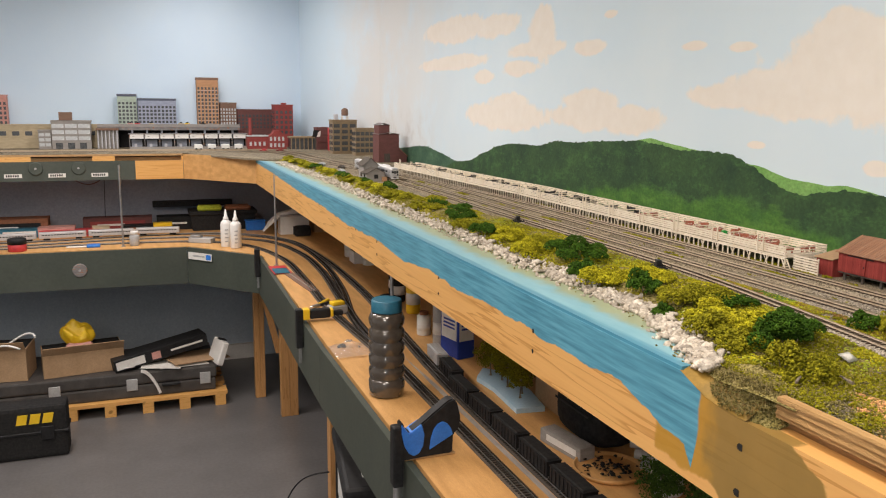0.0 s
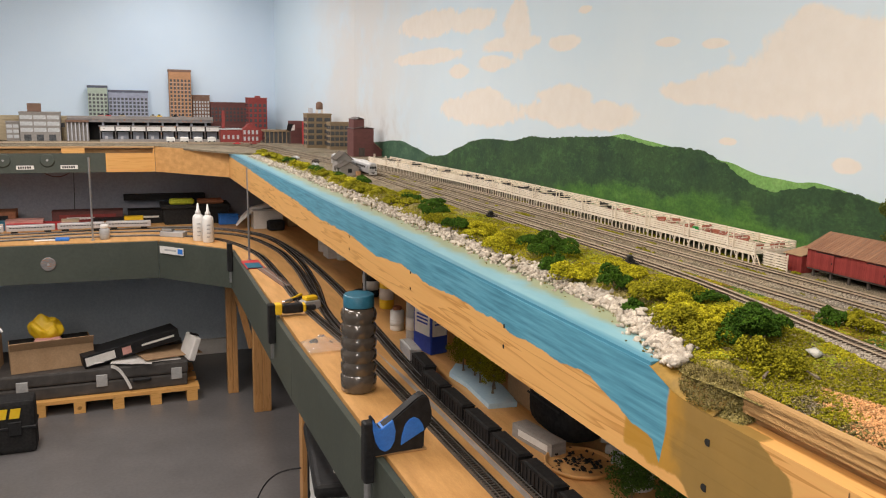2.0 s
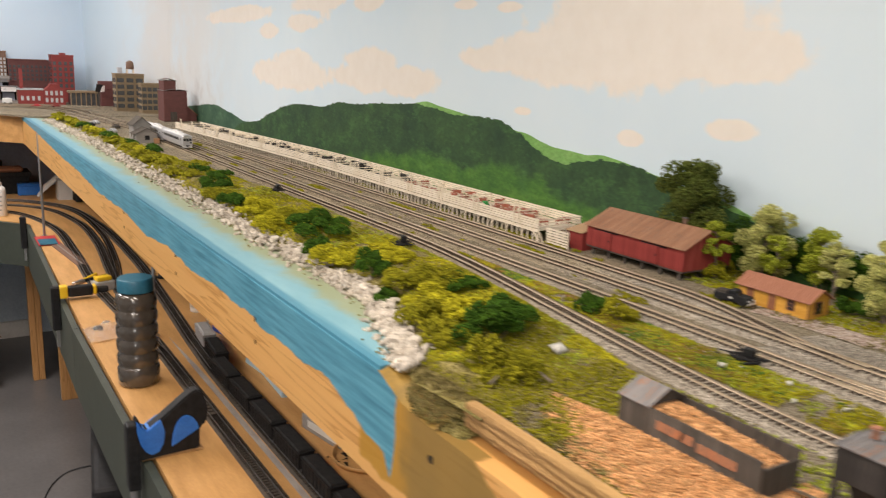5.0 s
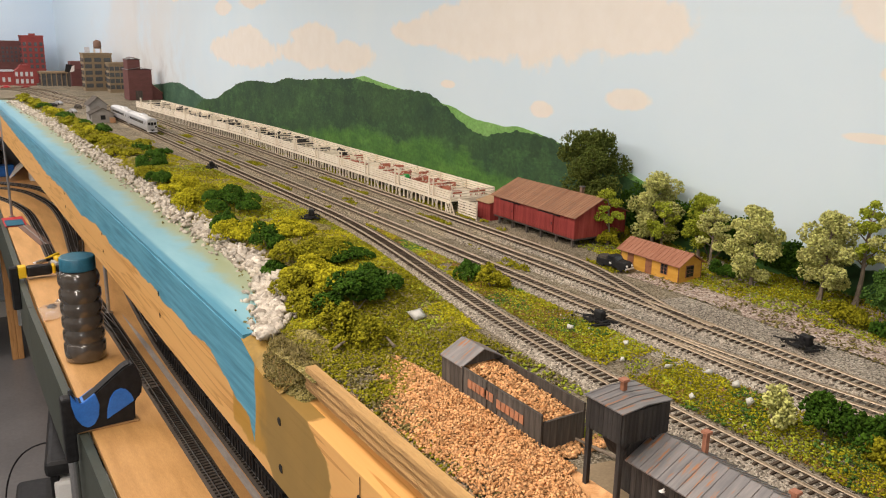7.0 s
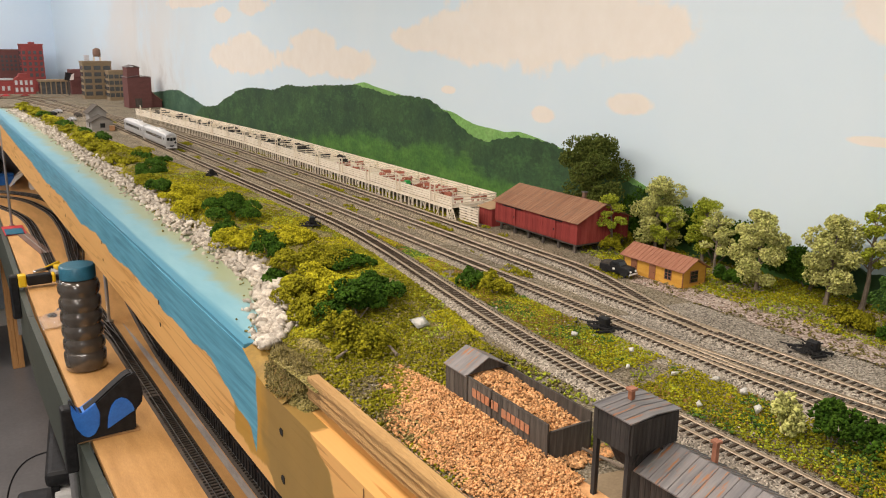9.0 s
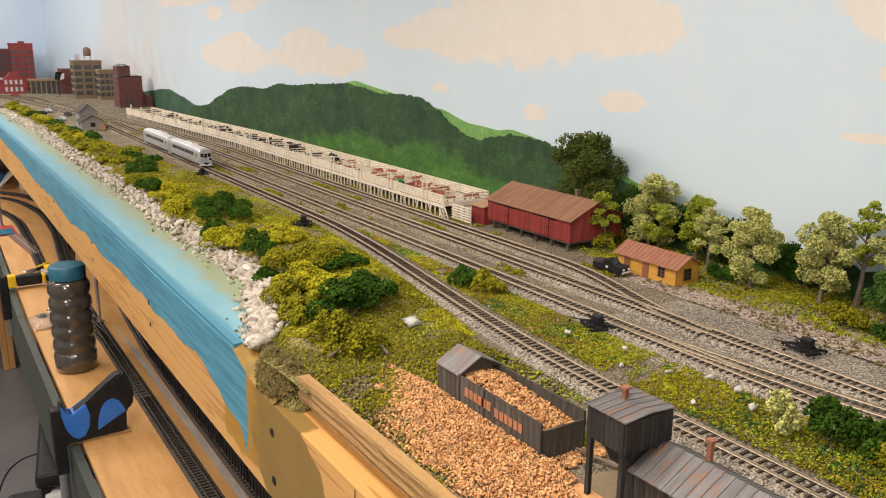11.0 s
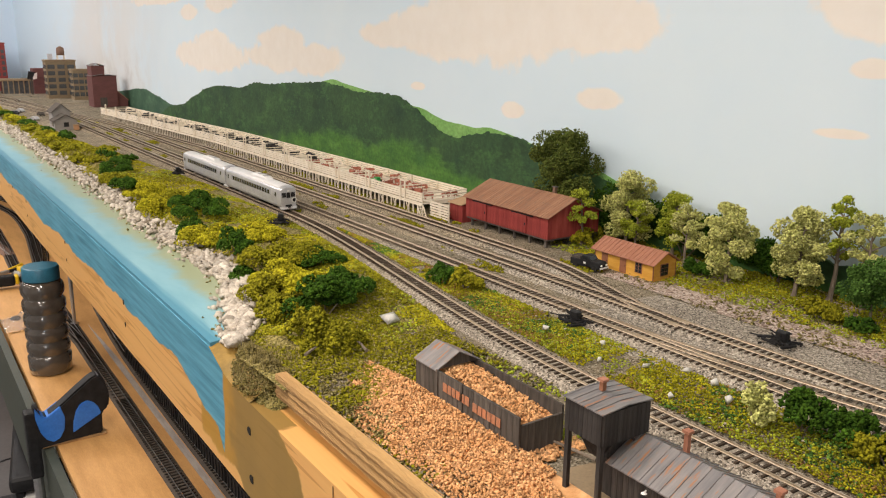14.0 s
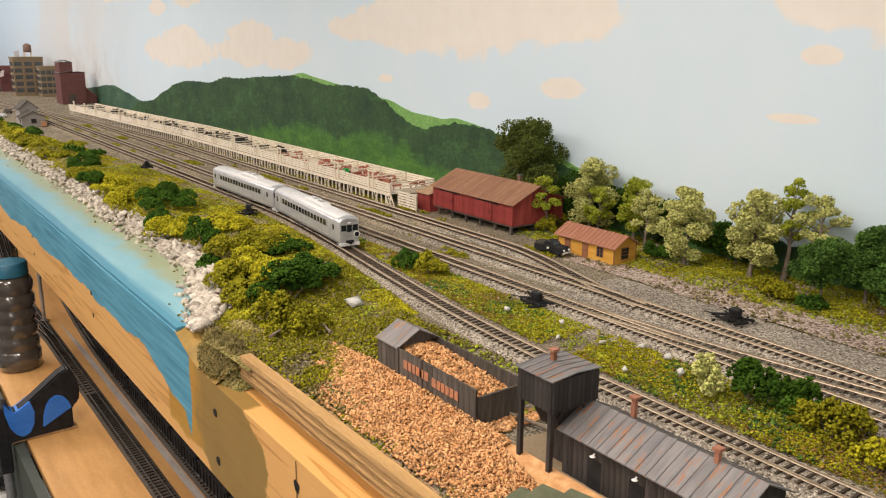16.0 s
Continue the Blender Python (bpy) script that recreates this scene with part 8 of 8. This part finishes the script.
t = thing("paint_jar", low(-0.258, 5.02), "red jar with black lid", "jar")
part("body", lathe([(0.042, 0), (0.046, 0.004), (0.046, 0.036), (0.043, 0.040)], 24), M["red_paint"], t)
part("lid", lathe([(0.047, 0.0402), (0.047, 0.066), (0.044, 0.069)], 24), M["black"], t)
t = thing("glue_jar", low(0.335, 5.03), "small glass jar with white lid", "jar")
part("body", lathe([(0.024, 0), (0.027, 0.003), (0.027, 0.055), (0.021, 0.062)], 20), M["grey_plastic"], t)
part("lid", lathe([(0.022, 0.0622), (0.022, 0.080), (0.020, 0.082)], 20), M["white_plastic"], t)
t = thing("blue_sponge", low(0.12, 5.03), "flat blue plastic scraper", "scraper")
part("pad", box(-0.035, 0.035, -0.018, 0.018, 0.0005, 0.018, bevel=0.006, seg=2), M["blue_plastic"], t)
part("handle", box(-0.14, -0.036, -0.006, 0.006, 0.002, 0.010, bevel=0.002), M["white_plastic"], t)
t = thing("metal_block", low(0.70, 5.02, -30), "flat grey metal casting", "block")
part("plate", box(-0.07, 0.07, -0.03, 0.03, 0.0005, 0.030, bevel=0.003), M["grey_plastic"], t)
part("boss", box(-0.065, 0.0, -0.02, 0.02, 0.0302, 0.045, bevel=0.003), M["steel"], t)
b = cable(lambda u: (-0.12 + 0.42 * u, 5.40, DECK - 0.044 - 0.13 * math.sin(math.pi * u) + 0.01 * math.sin(9 * u)), 0.003, 24)
t = thing("loose_wire", pose(0, 0, 0), "dark red wire looping below the upper deck", "wire")
part("strand", b, M["brick_dark"], t)
b = bmesh.new()
tube(b, (0.185, 5.40, DECK - 0.041), (0.175, 5.40, DECK - 0.38), 0.002, seg=5)
part("drop", b, M["black_matt"], t)

# ---- under the lower deck ----
t = thing("pallet", pose(-0.02, 4.88, 0), "small pine pallet on the concrete floor", "pallet")
for i in range(7):
    part("block", box(-0.45 + i * 0.200, -0.39 + i * 0.200, 0.0, 0.45, 0, 0.065), M["pine_x"], t)
for i in range(3):
    part("slat", box(-0.46, 0.82, 0.0 + i * 0.18, 0.10 + i * 0.18, 0.0652, 0.085), M["pine_x"], t)
t = thing("equipment_case", pose(0.08, 4.92, 0.0852), "long black flat equipment case with silver latches", "case")
part("base", box(-0.75, 0.66, 0.0, 0.50, 0, 0.075, bevel=0.012, seg=2), M["case_grey"], t)
part("lid", box(-0.755, 0.665, -0.003, 0.503, 0.078, 0.15, bevel=0.012, seg=2), M["case_grey"], t)
for x in (0.20, 0.60, -0.2):
    part("latch", box(x - 0.03, x + 0.03, -0.010, -0.0035, 0.045, 0.115, bevel=0.003), M["grey_plastic"], t)
part("handle", box(0.36, 0.46, -0.022, -0.004, 0.055, 0.075, bevel=0.005), M["black"], t)
CASE = 0.2355


def floor_carton(x, y, z, w, d, h, yaw, mat, label, open_top=False, tilt=0):
    t = thing("carton", pose(x, y, z, tilt, 0, yaw), label, "box", "floor cartons")
    part("case", box(-w / 2, w / 2, -d / 2, d / 2, 0, h, bevel=0.002), M[mat], t)
    if open_top:
        # Black sheet on the closed top imitates shade inside the carton.
        part("inside", box(-w / 2 + 0.006, w / 2 - 0.006, -d / 2 + 0.006, d / 2 - 0.006, h + 0.0003, h + 0.001), M["black_matt"], t)
        part("flap", prism(((-d / 2, h), (-d / 2 - 0.04, h + 0.05), (-d / 2 - 0.038, h + 0.052), (-d / 2 + 0.002, h + 0.002)), -w / 2, w / 2, "x"), M[mat], t)
    else:
        part("tape", box(-0.02, 0.02, -d / 2 - 0.0006, d / 2 + 0.0006, h + 0.0002, h + 0.0008), M["paper"], t)
    return t


floor_carton(0.02, 5.10, CASE, 0.42, 0.24, 0.13, 8, "cardboard", "open cardboard carton of oddments on the case", True)
floor_carton(-0.36, 5.08, CASE, 0.24, 0.22, 0.18, -6, "cardboard", "open cardboard carton with cables on the case", True)
t = thing("yellow_vest", pose(0.0, 5.12, CASE + 0.131), "crumpled bright yellow safety vest in the carton", "vest")
b = bmesh.new()
bmesh.ops.create_icosphere(b, subdivisions=4, radius=0.09)
for v in b.verts:
    c = v.co * 22
    v.co = Vector((v.co.x, v.co.y * 0.7, 0.07 + v.co.z * 0.85)) * (1 + 0.28 * noise.noise(c * 0.5) + 0.12 * noise.noise(c * 1.1))
    v.co.z = max(0.0005, v.co.z)
part("cloth", b, M["yellow_plastic"], t)
part("trim", box(-0.06, 0.08, -0.07, -0.03, 0.005, 0.03, bevel=0.01), M["pink_brick"], t)
t = thing("cable_coil", pose(-0.28, 5.02, CASE + 0.18), "loose white cable over the carton's edge", "cable")
b = cable(lambda u: (0.10 * math.cos(u * 5) - 0.02, 0.04 * math.sin(u * 5) - 0.06, 0.06 - 0.06 * u + 0.03 * math.sin(u * 9)), 0.006, 28)
part("loop", b, M["white_plastic"], t)
t = thing("locomotive_box", pose(0.44, 5.06, CASE + 0.045, 0, -9, 14), "long black model box with white label on papers", "box")
part("case", box(-0.27, 0.27, -0.07, 0.07, 0, 0.07, bevel=0.002), M["black"], t)
part("label", box(-0.26, -0.10, -0.0712, -0.0702, 0.010, 0.058), M["paper"], t, "white label with grey print bars")
part("red_label", box(-0.06, -0.01, -0.0712, -0.0702, 0.012, 0.055), M["pink_brick"], t, "pink printed label")
part("stripe", box(0.05, 0.24, -0.0712, -0.0702, 0.030, 0.042), M["paper"], t)
t = thing("paper_pile", pose(0.50, 5.02, CASE), "loose white papers and card on the case", "papers")
for i, (x, y, w, d, r, mt) in enumerate(((0.05, 0.0, 0.28, 0.20, 12, "paper"), (-0.05, -0.03, 0.22, 0.16, -10, "paper"), (0.14, 0.04, 0.34, 0.22, 20, "cardboard"), (-0.24, -0.02, 0.10, 0.12, 30, "paper"))):
    o = part("sheet", box(-w / 2, w / 2, -d / 2, d / 2, 0, 0.004), M[mt], t)
    o.matrix_local = pose(x, y, 0.002 + i * 0.008, 2 * i - 3, 3, r)
t = thing("white_pad", pose(0.745, 5.0, CASE - 0.01, 0, 20, 15), "white foam pad leaning at the case's end", "pad")
part("pad", box(-0.02, 0.02, -0.08, 0.08, 0, 0.14, bevel=0.006), M["paper"], t)
part("strap", box(-0.022, 0.022, -0.02, 0.02, 0.1402, 0.148), M["black"], t)
b = bmesh.new()
for i in range(10):
    f = lambda u: (0.33 + 0.10 * u, 4.905, 0.245 - 0.14 * u * u)
    tube(b, f(i / 10), f((i + 1) / 10), 0.010, 0.010, 4, False)
t = thing("hanging_strap", pose(0, 0, 0), "pale strap hanging over the case front", "strap")
part("webbing", b, M["paper"], t)
t = thing("tool_case", pose(-0.27, 4.42, 0), "black plastic power tool case with yellow lettering bars", "case")
part("shell", box(-0.26, 0.25, 0.0, 0.14, 0, 0.27, bevel=0.02, seg=2), M["black_matt"], t)
part("rim", box(-0.265, 0.255, -0.006, 0.146, 0.128, 0.142, bevel=0.003), M["black"], t)
for i in range(3):
    part("logo_bar", prism(((0.0, 0.0), (0.045, 0.0), (0.056, 0.050), (0.011, 0.050)), -0.004, -0.0005, "y"), M["yellow_plastic"], t, "bright yellow slanted bar").location = (0.02 + i * 0.058, 0, 0.185)
for x in (-0.15, 0.16):
    part("latch", box(x - 0.03, x + 0.03, -0.014, -0.0062, 0.10, 0.17, bevel=0.003), M["black"], t)
structure("baseboard", box(0.55, 1.10, 5.74, 5.778, 0, 0.10), M["paper"], "pale board along the wall's foot", "baseboard")


def drawer_tower(m, width, depth, height, tiers, label, papers):
    """Plastic drawer unit: black frame and lid, white drawers; its near left foot lies at the origin."""
    t = thing("drawer_tower", m, label, "drawers", "plastic drawers")
    part("lid", box(-0.012, width + 0.012, -0.012, depth + 0.012, height - 0.045, height, bevel=0.018, seg=3), M["black"], t)
    part("base", box(0, width, 0, depth, 0.0, 0.045, bevel=0.01, seg=2), M["black"], t)
    for x in (0.0, width - 0.022):
        for y in (0.0, depth - 0.022):
            part("post", box(x, x + 0.022, y, y + 0.022, 0.0452, height - 0.0452, bevel=0.003), M["black"], t)
    step_z = (height - 0.095) / tiers
    for k in range(tiers):
        z = 0.048 + k * step_z
        d = part("drawer", box(0.006, width - 0.006, -0.006, depth - 0.01, z, z + step_z - 0.012, bevel=0.012, seg=2), M["white_plastic"], t)
        part("drawer_pull", box(width * 0.35, width * 0.65, -0.018, -0.0062, z + step_z * 0.6, z + step_z * 0.72, bevel=0.003), M["white_plastic"], d)
    if papers:
        c = thing("paper_sheaf", m @ pose(0.085, 0.06, height, 0, 0, 1.5), "white papers lying on the drawer unit", "papers")
        part("sheet", box(-0.035, 0.16, 0.0, 0.40, 0.0006, 0.006), M["paper"], c)
    return t


drawer_tower(pose(0.887, 2.290, 0, 0, 0, -8.7), 0.36, 0.46, 0.68, 3, "black and white plastic drawer unit under the deck", True)
drawer_tower(pose(0.80, 2.36, 0, 0, 0, -8.7), 0.075, 0.20, 0.50, 2, "low black and white plastic drawer unit under the deck", False)
for f in (lambda u: (0.965 - 0.17 * math.sin(u * 2.9), 2.88 + 0.10 * u, 0.45 - 0.44 * u + 0.07 * math.sin(u * 6)), lambda u: (0.90 - 0.22 * u, 2.68 - 0.12 * u, 0.30 * (1 - u) ** 2 + 0.0035)):
    t = thing("power_cord", pose(0, 0, 0), "thin black power cord hanging down to the floor", "cord", "power cords")
    part("strand", cable(f, 0.003, 30), M["black"], t)

# ---- the rail diesel cars ----
def car_ring(y, half, roof, lift=0.0):
    """Cross-section of a rounded-roof car body at y, bottom left round to bottom right."""
    pts = [(-half * 0.97, 0.0085), (-half, 0.0115), (-half, 0.0385)]
    for i in range(1, 8):
        a = math.pi * i / 8
        pts.append((-half * math.cos(a), 0.0385 + (roof - 0.0385) * math.sin(a) ** 0.8))
    pts += [(half, 0.0385), (half, 0.0115), (half * 0.97, 0.0085)]
    return [(x, y, z + lift) for x, z in pts]


def loft(rings):
    bm = bmesh.new()
    vs = [[bm.verts.new(p) for p in r] for r in rings]
    n = len(vs[0])
    for a, b in zip(vs, vs[1:]):
        for i in range(n):
            j = (i + 1) % n
            bm.faces.new((a[i], a[j], b[j], b[i]))
    bm.faces.new(vs[0])
    bm.faces.new(vs[-1][::-1])
    bmesh.ops.recalc_face_normals(bm, faces=list(bm.faces))
    for f in bm.faces:
        f.smooth = len(f.verts) == 4
    return bm


def rail_car(herald):
    """A stainless rail diesel car; its nose points along -y, its middle lies at the origin."""
    t = thing("rail_diesel_car", pose(0, 0, 0), "silver fluted rail diesel car with roof dome" + (" and round nose herald" if herald else ""), "rail car", "train cars")
    h, half = 0.145, 0.0175
    part("body", loft([car_ring(y, half * k, 0.0395 + 0.0085 * m) for y, k, m in ((-h, 0.86, 0.55), (-h + 0.003, 0.95, 0.85), (-h + 0.008, 1.0, 1.0), (h - 0.008, 1.0, 1.0), (h - 0.003, 0.95, 0.85), (h, 0.86, 0.55))]), M["silver"], t)
    part("roof_skin", loft([[(x * 1.01, y, z + 0.0003) for x, _, z in car_ring(0, half, 0.048)[3:10]] + [(x * 0.9, y, z - 0.0006) for x, _, z in car_ring(0, half, 0.048)[3:10]][::-1] for y in (-h + 0.009, h - 0.009)]), M["silver_roof"], t)
    part("roof_dome", loft([[(-0.0085, y, 0.0455), (-0.0080, y, z - 0.001), (-0.005, y, z), (0.005, y, z), (0.0080, y, z - 0.001), (0.0085, y, 0.0455)] for y, z in ((-0.062, 0.0475), (-0.052, 0.0525), (-0.004, 0.0535), (0.012, 0.0525), (0.022, 0.0475))]), M["silver_roof"], t)
    for y in (-0.045, -0.02):
        part("dome_grille", box(-0.0045, 0.0045, y, y + 0.012, 0.0528, 0.0540), M["grey_plastic"], t)
    for s in (-1, 1):
        for k in range(3):
            part("flute", box(s * 0.01755 - 0.0003, s * 0.01755 + 0.0003, -h + 0.012, h - 0.012, 0.0135 + k * 0.0036, 0.0150 + k * 0.0036), M["silver"], t)
        part("window_band", box(s * 0.01762 - 0.0002, s * 0.01762 + 0.0002, -h + 0.040, h - 0.034, 0.0258, 0.0362), M["grey_plastic"], t)
        for k in range(15):
            y = -h + 0.048 + k * 0.0133
            part("side_window", box(s * 0.01795 - 0.0002, s * 0.01795 + 0.0002, y, y + 0.0100, 0.0270, 0.0350), M["dark_glass"], t)
        for y in (-h + 0.014, h - 0.024):
            d = part("door", box(s * 0.01775 - 0.0002, s * 0.01775 + 0.0002, y, y + 0.0095, 0.0115, 0.0365), M["silver"], t)
            part("door_window", box(s * 0.01810 - 0.0001, s * 0.01810 + 0.0001, y + 0.002, y + 0.0075, 0.0265, 0.0345), M["dark_glass"], d)
    for e in (-1, 1):
        ye = e * (h + 0.0002)
        for x0, x1, z0 in ((-0.0132, -0.0052, 0.0265), (-0.0036, 0.0036, 0.0250), (0.0052, 0.0132, 0.0265)):
            w = part("end_window", box(x0, x1, min(ye, ye + e * 0.0006), max(ye, ye + e * 0.0006), z0, 0.0352), M["dark_glass"], t)
        part("door_panel", box(-0.0045, 0.0045, min(ye, ye + e * 0.0004), max(ye, ye + e * 0.0004), 0.0115, 0.0245), M["silver"], t)
        part("headlight", box(-0.0022, 0.0022, min(ye - e * 0.001, ye + e * 0.0012), max(ye - e * 0.001, ye + e * 0.0012), 0.0372, 0.0392), M["white_plastic"], t)
        p = prism(((-0.0155, 0.0040), (0.0155, 0.0040), (0.0155, 0.0085), (-0.0155, 0.0085)), min(ye - e * 0.006, ye + e * 0.002), max(ye - e * 0.006, ye + e * 0.002), "y")
        part("pilot", p, M["silver_roof"], t)
        part("coupler", box(-0.0020, 0.0020, min(ye, ye + e * 0.0048), max(ye, ye + e * 0.0048), 0.0070, 0.0100), M["black_matt"], t)
        part("buffer_plate", box(-0.0060, 0.0060, min(ye, ye + e * 0.0026), max(ye, ye + e * 0.0026), 0.0088, 0.0122), M["black_matt"], t)
    if herald:
        b = bmesh.new()
        tube(b, (0.0112, -h - 0.0006, 0.0205), (0.0112, -h - 0.0014, 0.0205), 0.0050, seg=20)
        d = part("herald_disc", b, M["white_plastic"], t)
        b = bmesh.new()
        tube(b, (0.0112, -h - 0.00145, 0.0205), (0.0112, -h - 0.0018, 0.0205), 0.0036, seg=20)
        part("herald_centre", b, M["dark_glass"], d)
    part("underframe", box(-0.0125, 0.0125, -0.062, 0.062, 0.0042, 0.0083), M["black_matt"], t)
    for y in (-0.035, 0.005, 0.036):
        part("equipment_box", box(-0.0150, 0.0150, y, y + 0.020, 0.0030, 0.0082, bevel=0.0006), M["weathered"], t)
    wm = wheel_mesh(0.0050, 0.0022, M["steel"])
    for y in (-0.103, 0.103):
        k = part("truck_frame", box(-0.0128, 0.0128, y - 0.020, y + 0.020, 0.0035, 0.0078, bevel=0.0008), M["black_matt"], t)
        for yy in (-0.0145, 0.0145):
            for s in (-1, 1):
                part("wheel", wm, None, k).location = (s * 0.0086, y + yy, 0.0051)
    return t


LEAD, TRAIL = rail_car(True), rail_car(False)
# seconds and the y of the leading nose
NOSE = [(0.0, 3.311), (0.5, 3.305), (1.0, 3.295), (1.5, 3.279), (2.0, 3.256), (2.5, 3.228), (3.0, 3.195), (3.5, 3.160), (4.0, 3.124), (4.5, 3.092), (5.0, 3.056), (5.5, 3.019), (6.0, 2.975), (6.5, 2.930), (7.0, 2.881), (7.5, 2.829), (8.0, 2.772), (8.5, 2.710), (9.0, 2.637), (9.5, 2.541), (10.0, 2.434), (10.5, 2.322), (11.0, 2.209), (11.5, 2.095), (12.0, 1.986), (12.5, 1.876), (13.0, 1.766), (13.5, 1.657), (14.0, 1.552), (14.5, 1.446), (15.0, 1.341), (15.5, 1.243), (16.0, 1.145)]


def car_pose(nose, behind):
    """Pose of a car whose nose is so far behind the train's front, both trucks on the track."""
    ya, yb = nose + behind + 0.042, nose + behind + 0.248
    xa, xb = line_a(ya), line_a(yb)
    return pose((xa + xb) / 2, (ya + yb) / 2, DECK + 0.0046, 0, 0, -math.degrees(math.atan2(xb - xa, yb - ya)))


def motions():
    walk(LEAD, [(t, car_pose(y, 0.0)) for t, y in NOSE])
    walk(TRAIL, [(t, car_pose(y, 0.300)) for t, y in NOSE])


motions()
